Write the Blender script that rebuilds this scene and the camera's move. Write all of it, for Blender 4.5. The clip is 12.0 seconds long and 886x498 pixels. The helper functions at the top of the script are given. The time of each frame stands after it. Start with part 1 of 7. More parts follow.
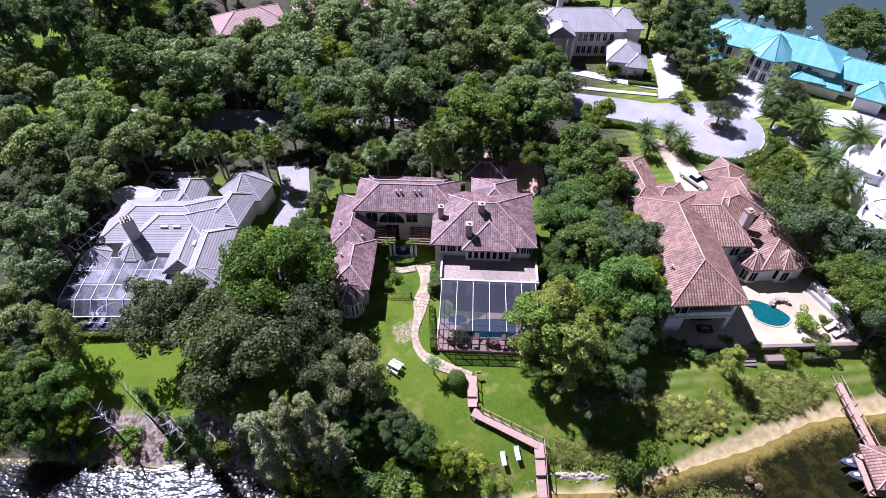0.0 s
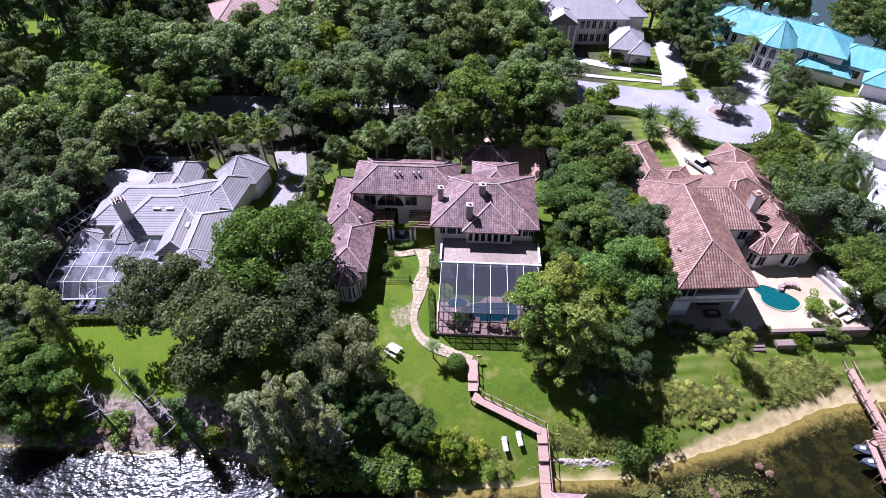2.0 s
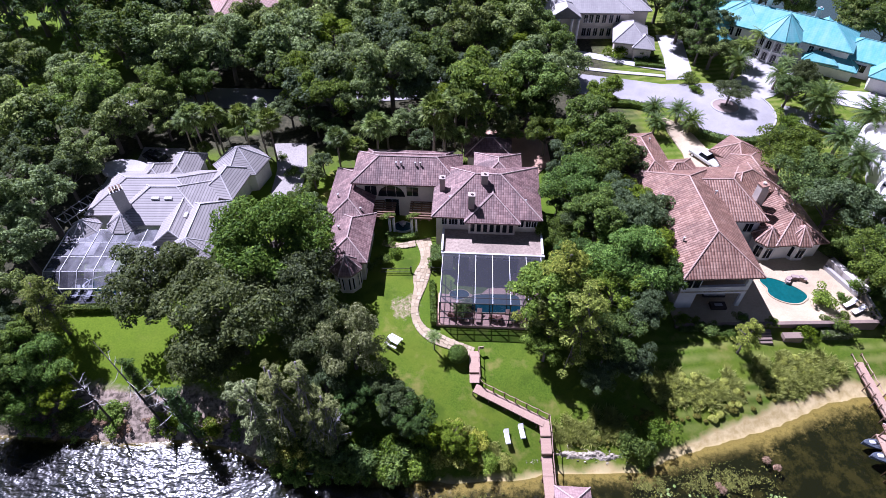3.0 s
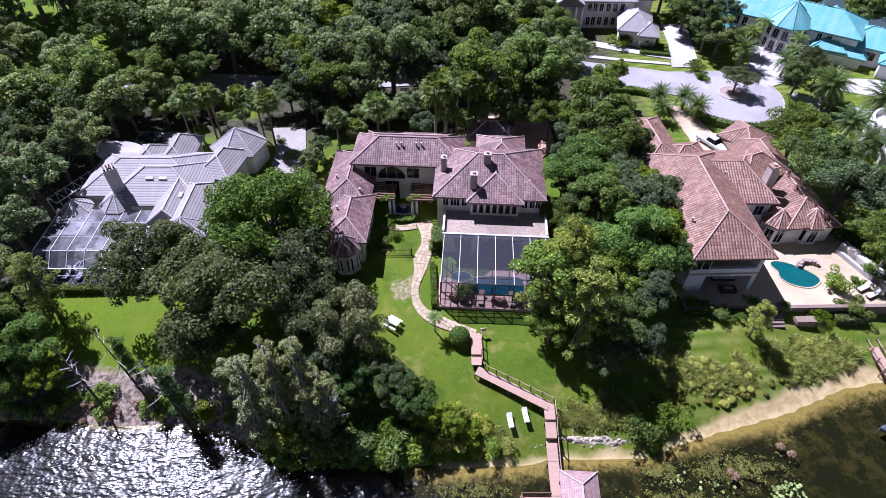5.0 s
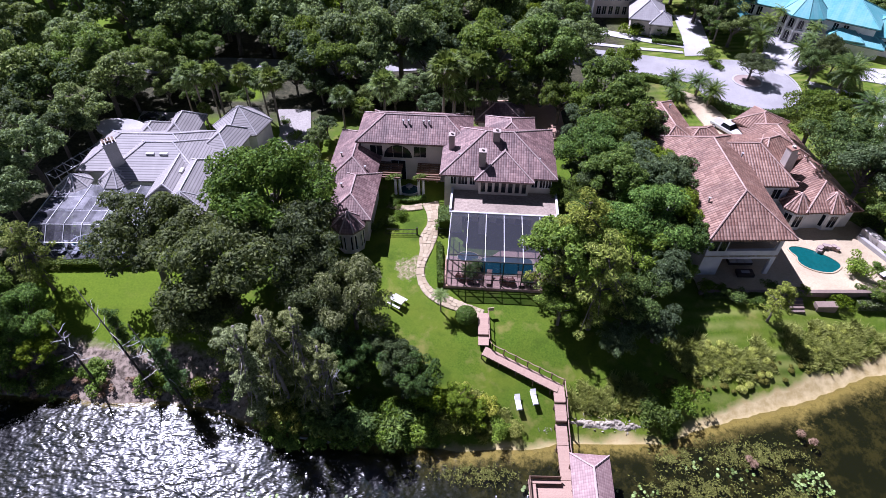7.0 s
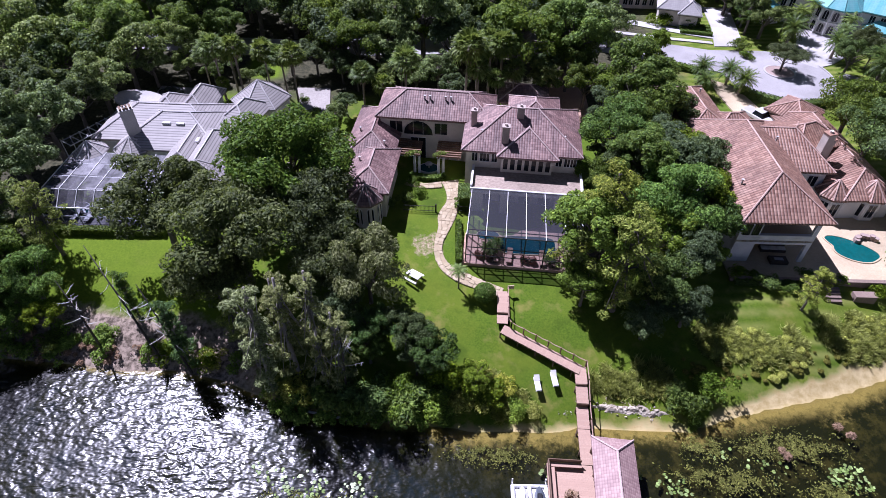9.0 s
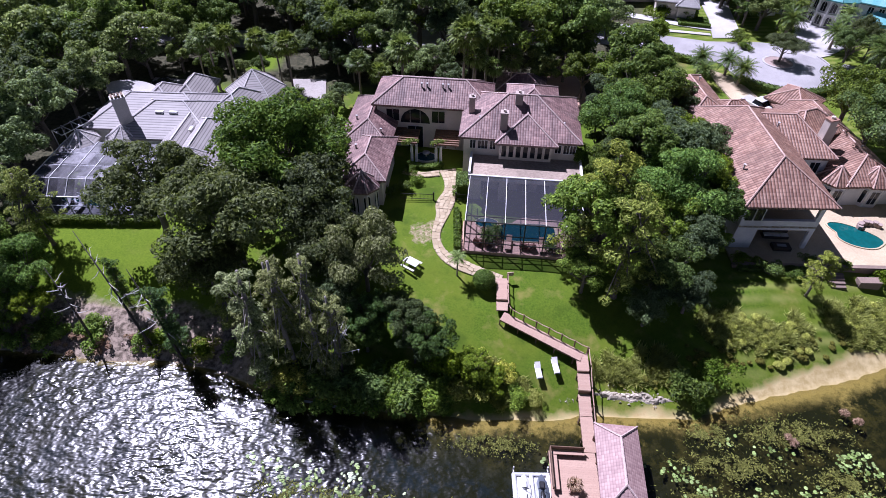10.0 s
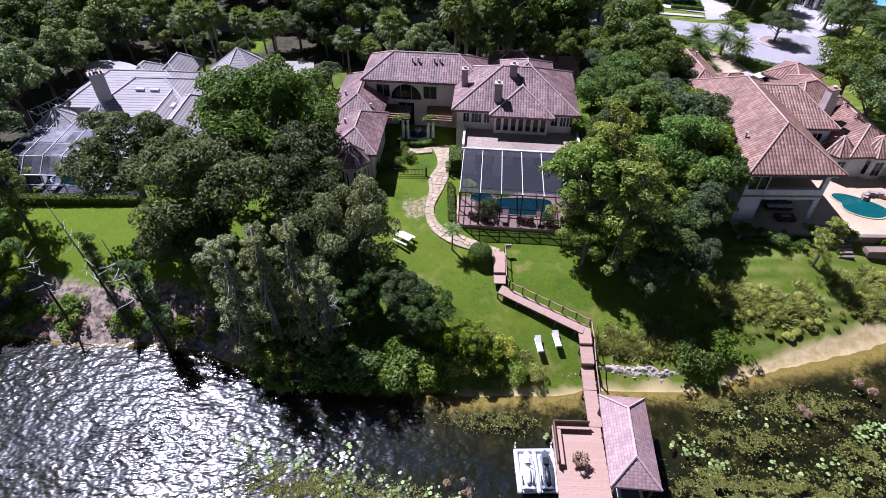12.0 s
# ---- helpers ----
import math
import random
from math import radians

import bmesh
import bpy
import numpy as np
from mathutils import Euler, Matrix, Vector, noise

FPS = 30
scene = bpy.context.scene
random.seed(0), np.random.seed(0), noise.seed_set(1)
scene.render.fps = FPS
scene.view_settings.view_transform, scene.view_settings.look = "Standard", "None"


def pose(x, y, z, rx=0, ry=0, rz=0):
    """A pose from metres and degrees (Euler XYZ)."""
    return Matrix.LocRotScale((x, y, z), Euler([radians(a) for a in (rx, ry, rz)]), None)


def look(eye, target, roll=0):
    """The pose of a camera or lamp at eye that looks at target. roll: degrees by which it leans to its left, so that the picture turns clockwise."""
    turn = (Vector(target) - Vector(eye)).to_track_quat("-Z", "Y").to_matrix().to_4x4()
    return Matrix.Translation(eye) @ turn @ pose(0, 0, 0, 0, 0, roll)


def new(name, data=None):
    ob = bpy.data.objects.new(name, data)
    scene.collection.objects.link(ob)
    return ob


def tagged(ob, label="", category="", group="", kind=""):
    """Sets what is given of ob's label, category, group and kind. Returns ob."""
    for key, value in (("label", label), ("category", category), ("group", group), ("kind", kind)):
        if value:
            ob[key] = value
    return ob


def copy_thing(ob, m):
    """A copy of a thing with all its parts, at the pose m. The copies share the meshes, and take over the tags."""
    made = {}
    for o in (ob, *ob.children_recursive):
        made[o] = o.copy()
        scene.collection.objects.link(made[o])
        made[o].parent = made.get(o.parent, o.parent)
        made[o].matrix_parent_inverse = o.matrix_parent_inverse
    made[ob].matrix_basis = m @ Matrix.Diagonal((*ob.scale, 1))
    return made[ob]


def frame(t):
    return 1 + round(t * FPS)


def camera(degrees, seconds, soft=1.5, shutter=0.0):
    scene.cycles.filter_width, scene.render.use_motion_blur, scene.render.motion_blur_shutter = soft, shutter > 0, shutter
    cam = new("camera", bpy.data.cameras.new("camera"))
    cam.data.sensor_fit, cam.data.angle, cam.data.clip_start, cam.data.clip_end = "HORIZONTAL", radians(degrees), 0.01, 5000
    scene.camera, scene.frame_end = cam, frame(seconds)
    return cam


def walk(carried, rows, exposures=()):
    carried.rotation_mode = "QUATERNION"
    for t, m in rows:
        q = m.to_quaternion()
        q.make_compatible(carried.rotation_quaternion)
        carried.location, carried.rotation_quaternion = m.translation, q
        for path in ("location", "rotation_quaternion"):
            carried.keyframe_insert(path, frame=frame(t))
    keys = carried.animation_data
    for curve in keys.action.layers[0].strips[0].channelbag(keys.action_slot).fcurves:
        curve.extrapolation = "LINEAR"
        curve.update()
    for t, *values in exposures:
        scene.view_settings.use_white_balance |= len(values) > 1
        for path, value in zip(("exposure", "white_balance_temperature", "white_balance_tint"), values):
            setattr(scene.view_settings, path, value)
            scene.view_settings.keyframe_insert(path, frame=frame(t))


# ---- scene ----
cam = camera(74.64, 12.0, soft=0.5)
# seconds, eye x, y, z in metres, heading, tilt and roll in degrees
PATH = [
    (0.0, -0.274, 1.628, 69.718, -0.142, -46.942, -0.106),
    (0.5, -0.258, 1.446, 68.841, -0.172, -46.840, -0.057),
    (1.0, -0.241, 1.241, 67.951, -0.171, -46.703, -0.035),
    (1.5, -0.239, 1.013, 66.981, -0.137, -46.573, -0.039),
    (2.0, -0.226, 0.779, 66.021, -0.112, -46.401, -0.025),
    (2.5, -0.209, 0.560, 65.063, -0.035, -46.222, -0.030),
    (3.0, -0.233, 0.345, 64.064, 0.094, -46.073, 0.002),
    (5.0, -0.237, -0.607, 60.078, 0.267, -45.283, 0.078),
    (5.5, -0.253, -0.852, 59.084, 0.371, -45.090, 0.130),
    (6.0, -0.361, -1.097, 58.026, 0.675, -44.892, 0.252),
    (6.5, -0.414, -1.323, 56.953, 0.844, -44.661, 0.317),
    (7.0, -0.471, -1.561, 55.880, 0.905, -44.440, 0.376),
    (9.0, -1.061, -2.511, 51.527, 2.710, -43.586, 0.835),
    (9.5, -1.097, -2.769, 50.433, 2.570, -43.358, 0.832),
    (10.0, -1.139, -3.008, 49.332, 2.308, -43.117, 0.851),
    (10.5, -1.167, -3.201, 48.213, 1.915, -42.845, 0.830),
    (11.0, -1.197, -3.340, 47.081, 1.578, -42.627, 0.821),
    (11.5, -1.240, -3.481, 45.960, 1.340, -42.406, 0.806),
    (12.0, -1.314, -3.647, 44.854, 1.252, -42.208, 0.798),
]
walk(cam, [(t, pose(x, y, z, 90 + tilt, 0, yaw) @ pose(0, 0, 0, 0, 0, roll)) for t, x, y, z, yaw, tilt, roll in PATH], [(0.0, 0.26, 5300.0, 33.0), (12.0, 0.05, 5440.0, 31.0)])

# ---- light: afternoon sun ahead and to the left, clear sky ----
SUN_UP, SUN_SIDE = radians(55), radians(-43)
world = bpy.data.worlds.new("sky")
scene.world = world
world.use_nodes = True
sky = world.node_tree.nodes.new("ShaderNodeTexSky")
sky.sky_type, sky.sun_disc, sky.sun_elevation, sky.sun_rotation = "NISHITA", False, SUN_UP, SUN_SIDE
back = world.node_tree.nodes["Background"]
back.inputs["Strength"].default_value = 0.030
world.node_tree.links.new(sky.outputs["Color"], back.inputs["Color"])
sun = new("sun", bpy.data.lights.new("sun", "SUN"))
sun.data.energy, sun.data.angle, sun.data.color = 8.2, radians(0.5), (1.0, 0.968, 0.945)
sun_way = Vector((math.sin(SUN_SIDE) * math.cos(SUN_UP), math.cos(SUN_SIDE) * math.cos(SUN_UP), math.sin(SUN_UP)))
sun.matrix_world = look(sun_way * 300, (0, 0, 0))

# ---- materials ----
class Net:
    """A small helper round one material's node tree."""
    def __init__(self, name):
        self.m = bpy.data.materials.new(name)
        self.m.use_nodes = True
        self.t = self.m.node_tree
        self.b = self.t.nodes["Principled BSDF"]
        self.out = self.t.nodes["Material Output"]

    def n(self, kind, ins=None, **props):
        nd = self.t.nodes.new("ShaderNode" + kind)
        for k, v in props.items():
            setattr(nd, k, v)
        for k, v in (ins or {}).items():
            self.put(nd.inputs[k], v)
        return nd

    def put(self, socket, v):
        if isinstance(v, bpy.types.NodeSocket):
            self.t.links.new(v, socket)
        else:
            socket.default_value = (*v, 1) if isinstance(v, tuple) and len(v) == 3 and socket.type == "RGBA" else v

    def pos(self, scale=1.0):
        g = self.n("NewGeometry").outputs["Position"]
        return g if scale == 1 else self.n("VectorMath", {0: g, "Scale": scale}, operation="SCALE").outputs[0]

    def obj(self):
        return self.n("TexCoord").outputs["Object"]

    def noise(self, where, scale, detail=4.0, rough=0.6):
        return self.n("TexNoise", {"Vector": where, "Scale": scale, "Detail": detail, "Roughness": rough}).outputs["Fac"]

    def math(self, op, a, b=0.0, c=0.0):
        nd = self.n("Math", operation=op)
        for i, v in enumerate((a, b, c)):
            self.put(nd.inputs[i], v)
        return nd.outputs[0]

    def span(self, v, lo, hi, a=0.0, b=1.0):
        return self.n("MapRange", {"Value": v, "From Min": lo, "From Max": hi, "To Min": a, "To Max": b}).outputs[0]

    def mix(self, f, a, b, how="MIX"):
        nd = self.n("Mix", data_type="RGBA", blend_type=how)
        self.put(nd.inputs[0], f), self.put(nd.inputs[6], a), self.put(nd.inputs[7], b)
        return nd.outputs[2]

    def bump(self, h, strength, dist=0.05):
        return self.n("Bump", {"Height": h, "Strength": strength, "Distance": dist}).outputs[0]

    def done(self, color=None, rough=None, metal=None, normal=None, spec=None):
        for k, v in (("Base Color", color), ("Roughness", rough), ("Metallic", metal), ("Normal", normal), ("Specular IOR Level", spec)):
            if v is not None:
                self.put(self.b.inputs[k], v)
        return self.m


def plain(name, a, b, scale=1.5, rough=0.7, bump=0.15, metal=0.0, big=0.12):
    """Two tones of one colour in fine grain, broader stains, slight relief."""
    k = Net(name)
    p = k.pos()
    fine = k.noise(p, scale * 6, 3)
    col = k.mix(k.span(fine, 0.3, 0.7), a, b)
    broad = k.span(k.noise(p, big * scale, 5), 0.35, 0.7, 0.72, 1.12)
    col = k.mix(1.0, col, k.n("CombineColor", {0: broad, 1: broad, 2: broad}).outputs[0], "MULTIPLY")
    return k.done(col, k.span(fine, 0, 1, rough - 0.1, min(1, rough + 0.1)), metal, k.bump(fine, bump, 0.03))


def tile_roof(name, a, b, stain, wave=0.28, course=0.38, relief=1.0, stainy=0.5, deep=0.5, lap=0.6, bleach=None):
    """Barrel tiles in courses: rows run down the slope, joints across it."""
    k = Net(name)
    uv = k.n("UVMap").outputs[0]
    s = k.n("SeparateXYZ", {0: uv})
    u, v = s.outputs[0], s.outputs[1]
    hump = k.math("ABSOLUTE", k.math("SINE", k.math("MULTIPLY", u, math.pi / wave)))
    step = k.math("FRACT", k.math("DIVIDE", v, course))
    cell = k.n("CombineXYZ", {0: k.math("FLOOR", k.math("DIVIDE", u, wave)), 1: k.math("FLOOR", k.math("DIVIDE", v, course))}).outputs[0]
    each = k.n("TexWhiteNoise", {"Vector": cell}).outputs["Value"]
    p = k.pos()
    col = k.mix(each, a, b)
    streak = k.noise(k.n("VectorMath", {0: uv, 1: (0.9, 0.12, 1.0)}, operation="MULTIPLY").outputs[0], 1.0, 5)
    col = k.mix(k.math("MULTIPLY", k.span(streak, 0.42, 0.75), stainy), col, stain)
    col = k.mix(k.math("MULTIPLY", k.span(k.noise(p, 0.35, 6), 0.45, 0.75), stainy), col, stain)
    if bleach:
        worn = k.noise(k.n("VectorMath", {0: uv, 1: (1.6, 0.5, 1.0)}, operation="MULTIPLY").outputs[0], 0.8, 7, 0.7)
        col = k.mix(k.math("MULTIPLY", k.span(worn, 0.52, 0.72), 0.8), col, bleach)
    # shade in the hollows and at each lap, multiplied into the tile colour
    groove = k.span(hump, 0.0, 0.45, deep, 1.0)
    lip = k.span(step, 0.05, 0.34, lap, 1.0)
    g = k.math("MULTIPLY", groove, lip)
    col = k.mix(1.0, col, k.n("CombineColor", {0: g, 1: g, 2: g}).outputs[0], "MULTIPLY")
    h = k.math("ADD", k.math("MULTIPLY", hump, 0.08), k.math("MULTIPLY", step, -0.05))
    return k.done(col, 0.62, 0.0, k.bump(h, relief, 1.0))


def leafy(name, dark, light, shine=0.3, glow=0.36, through_tone=(0.25, 0.31, 0.045)):
    """Leaves: a tone for each leaf and for each tree, light passing through."""
    k = Net(name)
    isl = k.n("NewGeometry").outputs["Random Per Island"]
    tree = k.n("ObjectInfo").outputs["Random"]
    col = k.mix(isl, dark, light)
    hsv = k.n("HueSaturation", {"Color": col, "Hue": k.span(tree, 0, 1, 0.485, 0.512), "Saturation": k.span(tree, 0, 1, 1.28, 1.02), "Value": k.math("MULTIPLY", k.span(k.math("FRACT", k.math("MULTIPLY", isl, 7.3)), 0, 1, 0.55, 1.5), k.span(k.math("FRACT", k.math("MULTIPLY", tree, 5.7)), 0, 1, 0.82, 1.25))})
    col = hsv.outputs[0]
    k.done(col, shine + 0.25, 0.0, None, 0.18)
    tr = k.n("BsdfTranslucent", {"Color": k.mix(0.5, col, through_tone)})
    mx = k.n("MixShader", {0: glow, 1: k.b.outputs[0], 2: tr.outputs[0]})
    k.t.links.new(mx.outputs[0], k.out.inputs[0])
    return k.m


def glass(name, tint, rough=0.04):
    k = Net(name)
    return k.done(tint, rough, 0.0, None, 0.35)


M = {}
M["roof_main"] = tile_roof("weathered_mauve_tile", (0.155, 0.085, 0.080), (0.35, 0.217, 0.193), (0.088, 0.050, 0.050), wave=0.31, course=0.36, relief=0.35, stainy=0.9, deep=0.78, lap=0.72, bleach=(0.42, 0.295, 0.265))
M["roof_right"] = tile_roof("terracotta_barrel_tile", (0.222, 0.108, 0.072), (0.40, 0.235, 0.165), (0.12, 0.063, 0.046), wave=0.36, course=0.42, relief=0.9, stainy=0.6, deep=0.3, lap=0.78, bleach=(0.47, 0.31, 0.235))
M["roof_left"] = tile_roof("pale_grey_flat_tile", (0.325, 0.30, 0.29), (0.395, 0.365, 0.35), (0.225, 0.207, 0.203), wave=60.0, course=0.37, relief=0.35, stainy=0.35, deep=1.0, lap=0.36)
M["roof_far"] = tile_roof("pale_concrete_tile", (0.37, 0.35, 0.34), (0.42, 0.40, 0.385), (0.28, 0.262, 0.26), wave=0.4, relief=0.15, stainy=0.5, deep=0.93, lap=0.9)
M["roof_teal"] = tile_roof("teal_glazed_roof", (0.10, 0.36, 0.375), (0.12, 0.40, 0.41), (0.30, 0.50, 0.51), wave=0.45, course=0.4, relief=0.12, stainy=0.5, deep=0.93, lap=0.93)
M["roof_nw"] = tile_roof("pink_clay_tile", (0.45, 0.27, 0.22), (0.55, 0.36, 0.30), (0.3, 0.2, 0.18), stainy=0.3)
M["cap_main"] = plain("mauve_ridge_tile", (0.41, 0.295, 0.27), (0.64, 0.51, 0.47), 3, 0.7)
M["cap_left"] = plain("white_ridge_tile", (0.60, 0.57, 0.57), (0.70, 0.67, 0.67), 3, 0.6)
M["cap_right"] = plain("pale_terracotta_ridge", (0.45, 0.29, 0.23), (0.62, 0.45, 0.38), 3, 0.7)
M["roof_right_plain"] = plain("terracotta_cap", (0.26, 0.13, 0.09), (0.40, 0.24, 0.17), 3, 0.75)
M["stucco"] = plain("cream_stucco", (0.66, 0.59, 0.52), (0.74, 0.67, 0.60), 2, 0.85)
M["stucco_white"] = plain("white_stucco", (0.74, 0.72, 0.70), (0.82, 0.80, 0.78), 2, 0.8)
M["stucco_pink"] = plain("pink_stucco", (0.62, 0.46, 0.36), (0.70, 0.54, 0.44), 2, 0.85)
M["white"] = plain("white_painted_metal", (0.70, 0.69, 0.70), (0.80, 0.79, 0.80), 4, 0.45, 0.05)
M["dark"] = plain("dark_bronze", (0.02, 0.018, 0.017), (0.05, 0.045, 0.04), 4, 0.4, 0.05, 0.3)
M["pane"] = glass("dark_window_glass", (0.012, 0.015, 0.02))
M["fascia"] = plain("brown_fascia", (0.16, 0.10, 0.08), (0.24, 0.16, 0.13), 3, 0.7)
M["concrete"] = plain("pale_concrete", (0.41, 0.39, 0.38), (0.52, 0.50, 0.49), 1.2, 0.85)
M["road"] = plain("sun_bleached_paving", (0.30, 0.285, 0.283), (0.38, 0.365, 0.36), 1.0, 0.9)
M["paver_pink"] = plain("pink_pavers", (0.48, 0.285, 0.20), (0.62, 0.41, 0.30), 1.6, 0.85)
M["drive"] = plain("dusty_beige_paving", (0.26, 0.235, 0.215), (0.40, 0.365, 0.33), 0.7, 0.9)
M["patio"] = plain("cream_patio_stone", (0.44, 0.345, 0.215), (0.58, 0.475, 0.315), 1.2, 0.8)
M["mottled_deck"] = plain("mottled_grey_pool_deck", (0.15, 0.145, 0.15), (0.30, 0.285, 0.28), 0.9, 0.8, big=0.3)
M["balcony"] = plain("stained_beige_floor", (0.25, 0.19, 0.15), (0.43, 0.345, 0.275), 0.5, 0.85, big=0.5)
def board_mat():
    k = Net("weathered_pink_boards")
    p = k.pos()
    r = k.n("ObjectInfo").outputs["Random"]
    col = k.mix(r, (0.40, 0.262, 0.192), (0.455, 0.31, 0.23))
    g = k.noise(k.n("VectorMath", {0: p, 1: (9.0, 9.0, 2.0)}, operation="MULTIPLY").outputs[0], 1.0, 5)
    col = k.mix(k.span(g, 0.4, 0.7), col, (0.35, 0.235, 0.175))
    return k.done(col, 0.8, 0.0, k.bump(g, 0.3, 0.02))


M["deck"] = board_mat()
M["timber"] = plain("brown_timber", (0.12, 0.07, 0.045), (0.22, 0.14, 0.09), 2.5, 0.8)
M["bark"] = plain("grey_bark", (0.10, 0.085, 0.07), (0.20, 0.17, 0.14), 2.0, 0.95, 0.5)
M["bark_dark"] = plain("dark_wet_bark", (0.035, 0.03, 0.026), (0.085, 0.072, 0.06), 2.0, 0.95, 0.5)
M["pale_bark"] = plain("pale_grey_bark", (0.20, 0.18, 0.15), (0.36, 0.33, 0.29), 2.0, 0.95, 0.5)
M["bark_palm"] = plain("palm_bark", (0.20, 0.16, 0.12), (0.32, 0.27, 0.22), 2.5, 0.95, 0.5)
M["dead"] = plain("bleached_dead_wood", (0.42, 0.40, 0.37), (0.60, 0.58, 0.54), 2.5, 0.9)
M["oak"] = leafy("oak_leaves", (0.032, 0.060, 0.018), (0.175, 0.238, 0.070))
M["oak_deep"] = leafy("deep_green_leaves", (0.022, 0.050, 0.016), (0.130, 0.205, 0.062))
M["oak_light"] = leafy("bright_leaves", (0.075, 0.125, 0.027), (0.240, 0.320, 0.070))
M["oak_kelly"] = leafy("fresh_green_oak_leaves", (0.050, 0.105, 0.022), (0.225, 0.335, 0.078))
M["oak_dusk"] = leafy("dull_olive_oak_leaves", (0.034, 0.050, 0.023), (0.180, 0.212, 0.102))
M["cypress_grey"] = leafy("dull_cypress_needles", (0.110, 0.135, 0.058), (0.400, 0.430, 0.200))
M["fan_palm"] = leafy("fan_palm_leaves", (0.035, 0.066, 0.018), (0.215, 0.275, 0.095), 0.25)
M["dry_palm"] = plain("dry_palm_leaves", (0.16, 0.12, 0.08), (0.28, 0.22, 0.15), 4, 0.9)
# far woods: haze and bright sunlit tops are put into the leaf colour
M["wood"] = leafy("hazy_sunlit_woodland_leaves", (0.062, 0.098, 0.042), (0.33, 0.40, 0.165))
M["cypress"] = leafy("cypress_needles", (0.105, 0.150, 0.042), (0.400, 0.450, 0.150))
M["willow"] = leafy("grey_green_leaves", (0.13, 0.152, 0.080), (0.31, 0.335, 0.19))
M["palm"] = leafy("palm_fronds", (0.060, 0.100, 0.027), (0.260, 0.330, 0.119), 0.25)
M["date"] = leafy("date_palm_fronds", (0.035, 0.07, 0.02), (0.16, 0.215, 0.07), 0.25)
M["oak_grey"] = leafy("greyish_oak_leaves", (0.035, 0.058, 0.027), (0.150, 0.195, 0.098))
M["chimney"] = plain("dull_cream_render", (0.40, 0.325, 0.29), (0.50, 0.415, 0.375), 2, 0.85)
M["shrub"] = leafy("shrub_leaves", (0.045, 0.085, 0.016), (0.160, 0.235, 0.049))
M["reed"] = leafy("yellow_green_reeds", (0.25, 0.275, 0.07), (0.56, 0.58, 0.20), 0.3, 0.48, (0.35, 0.39, 0.08))


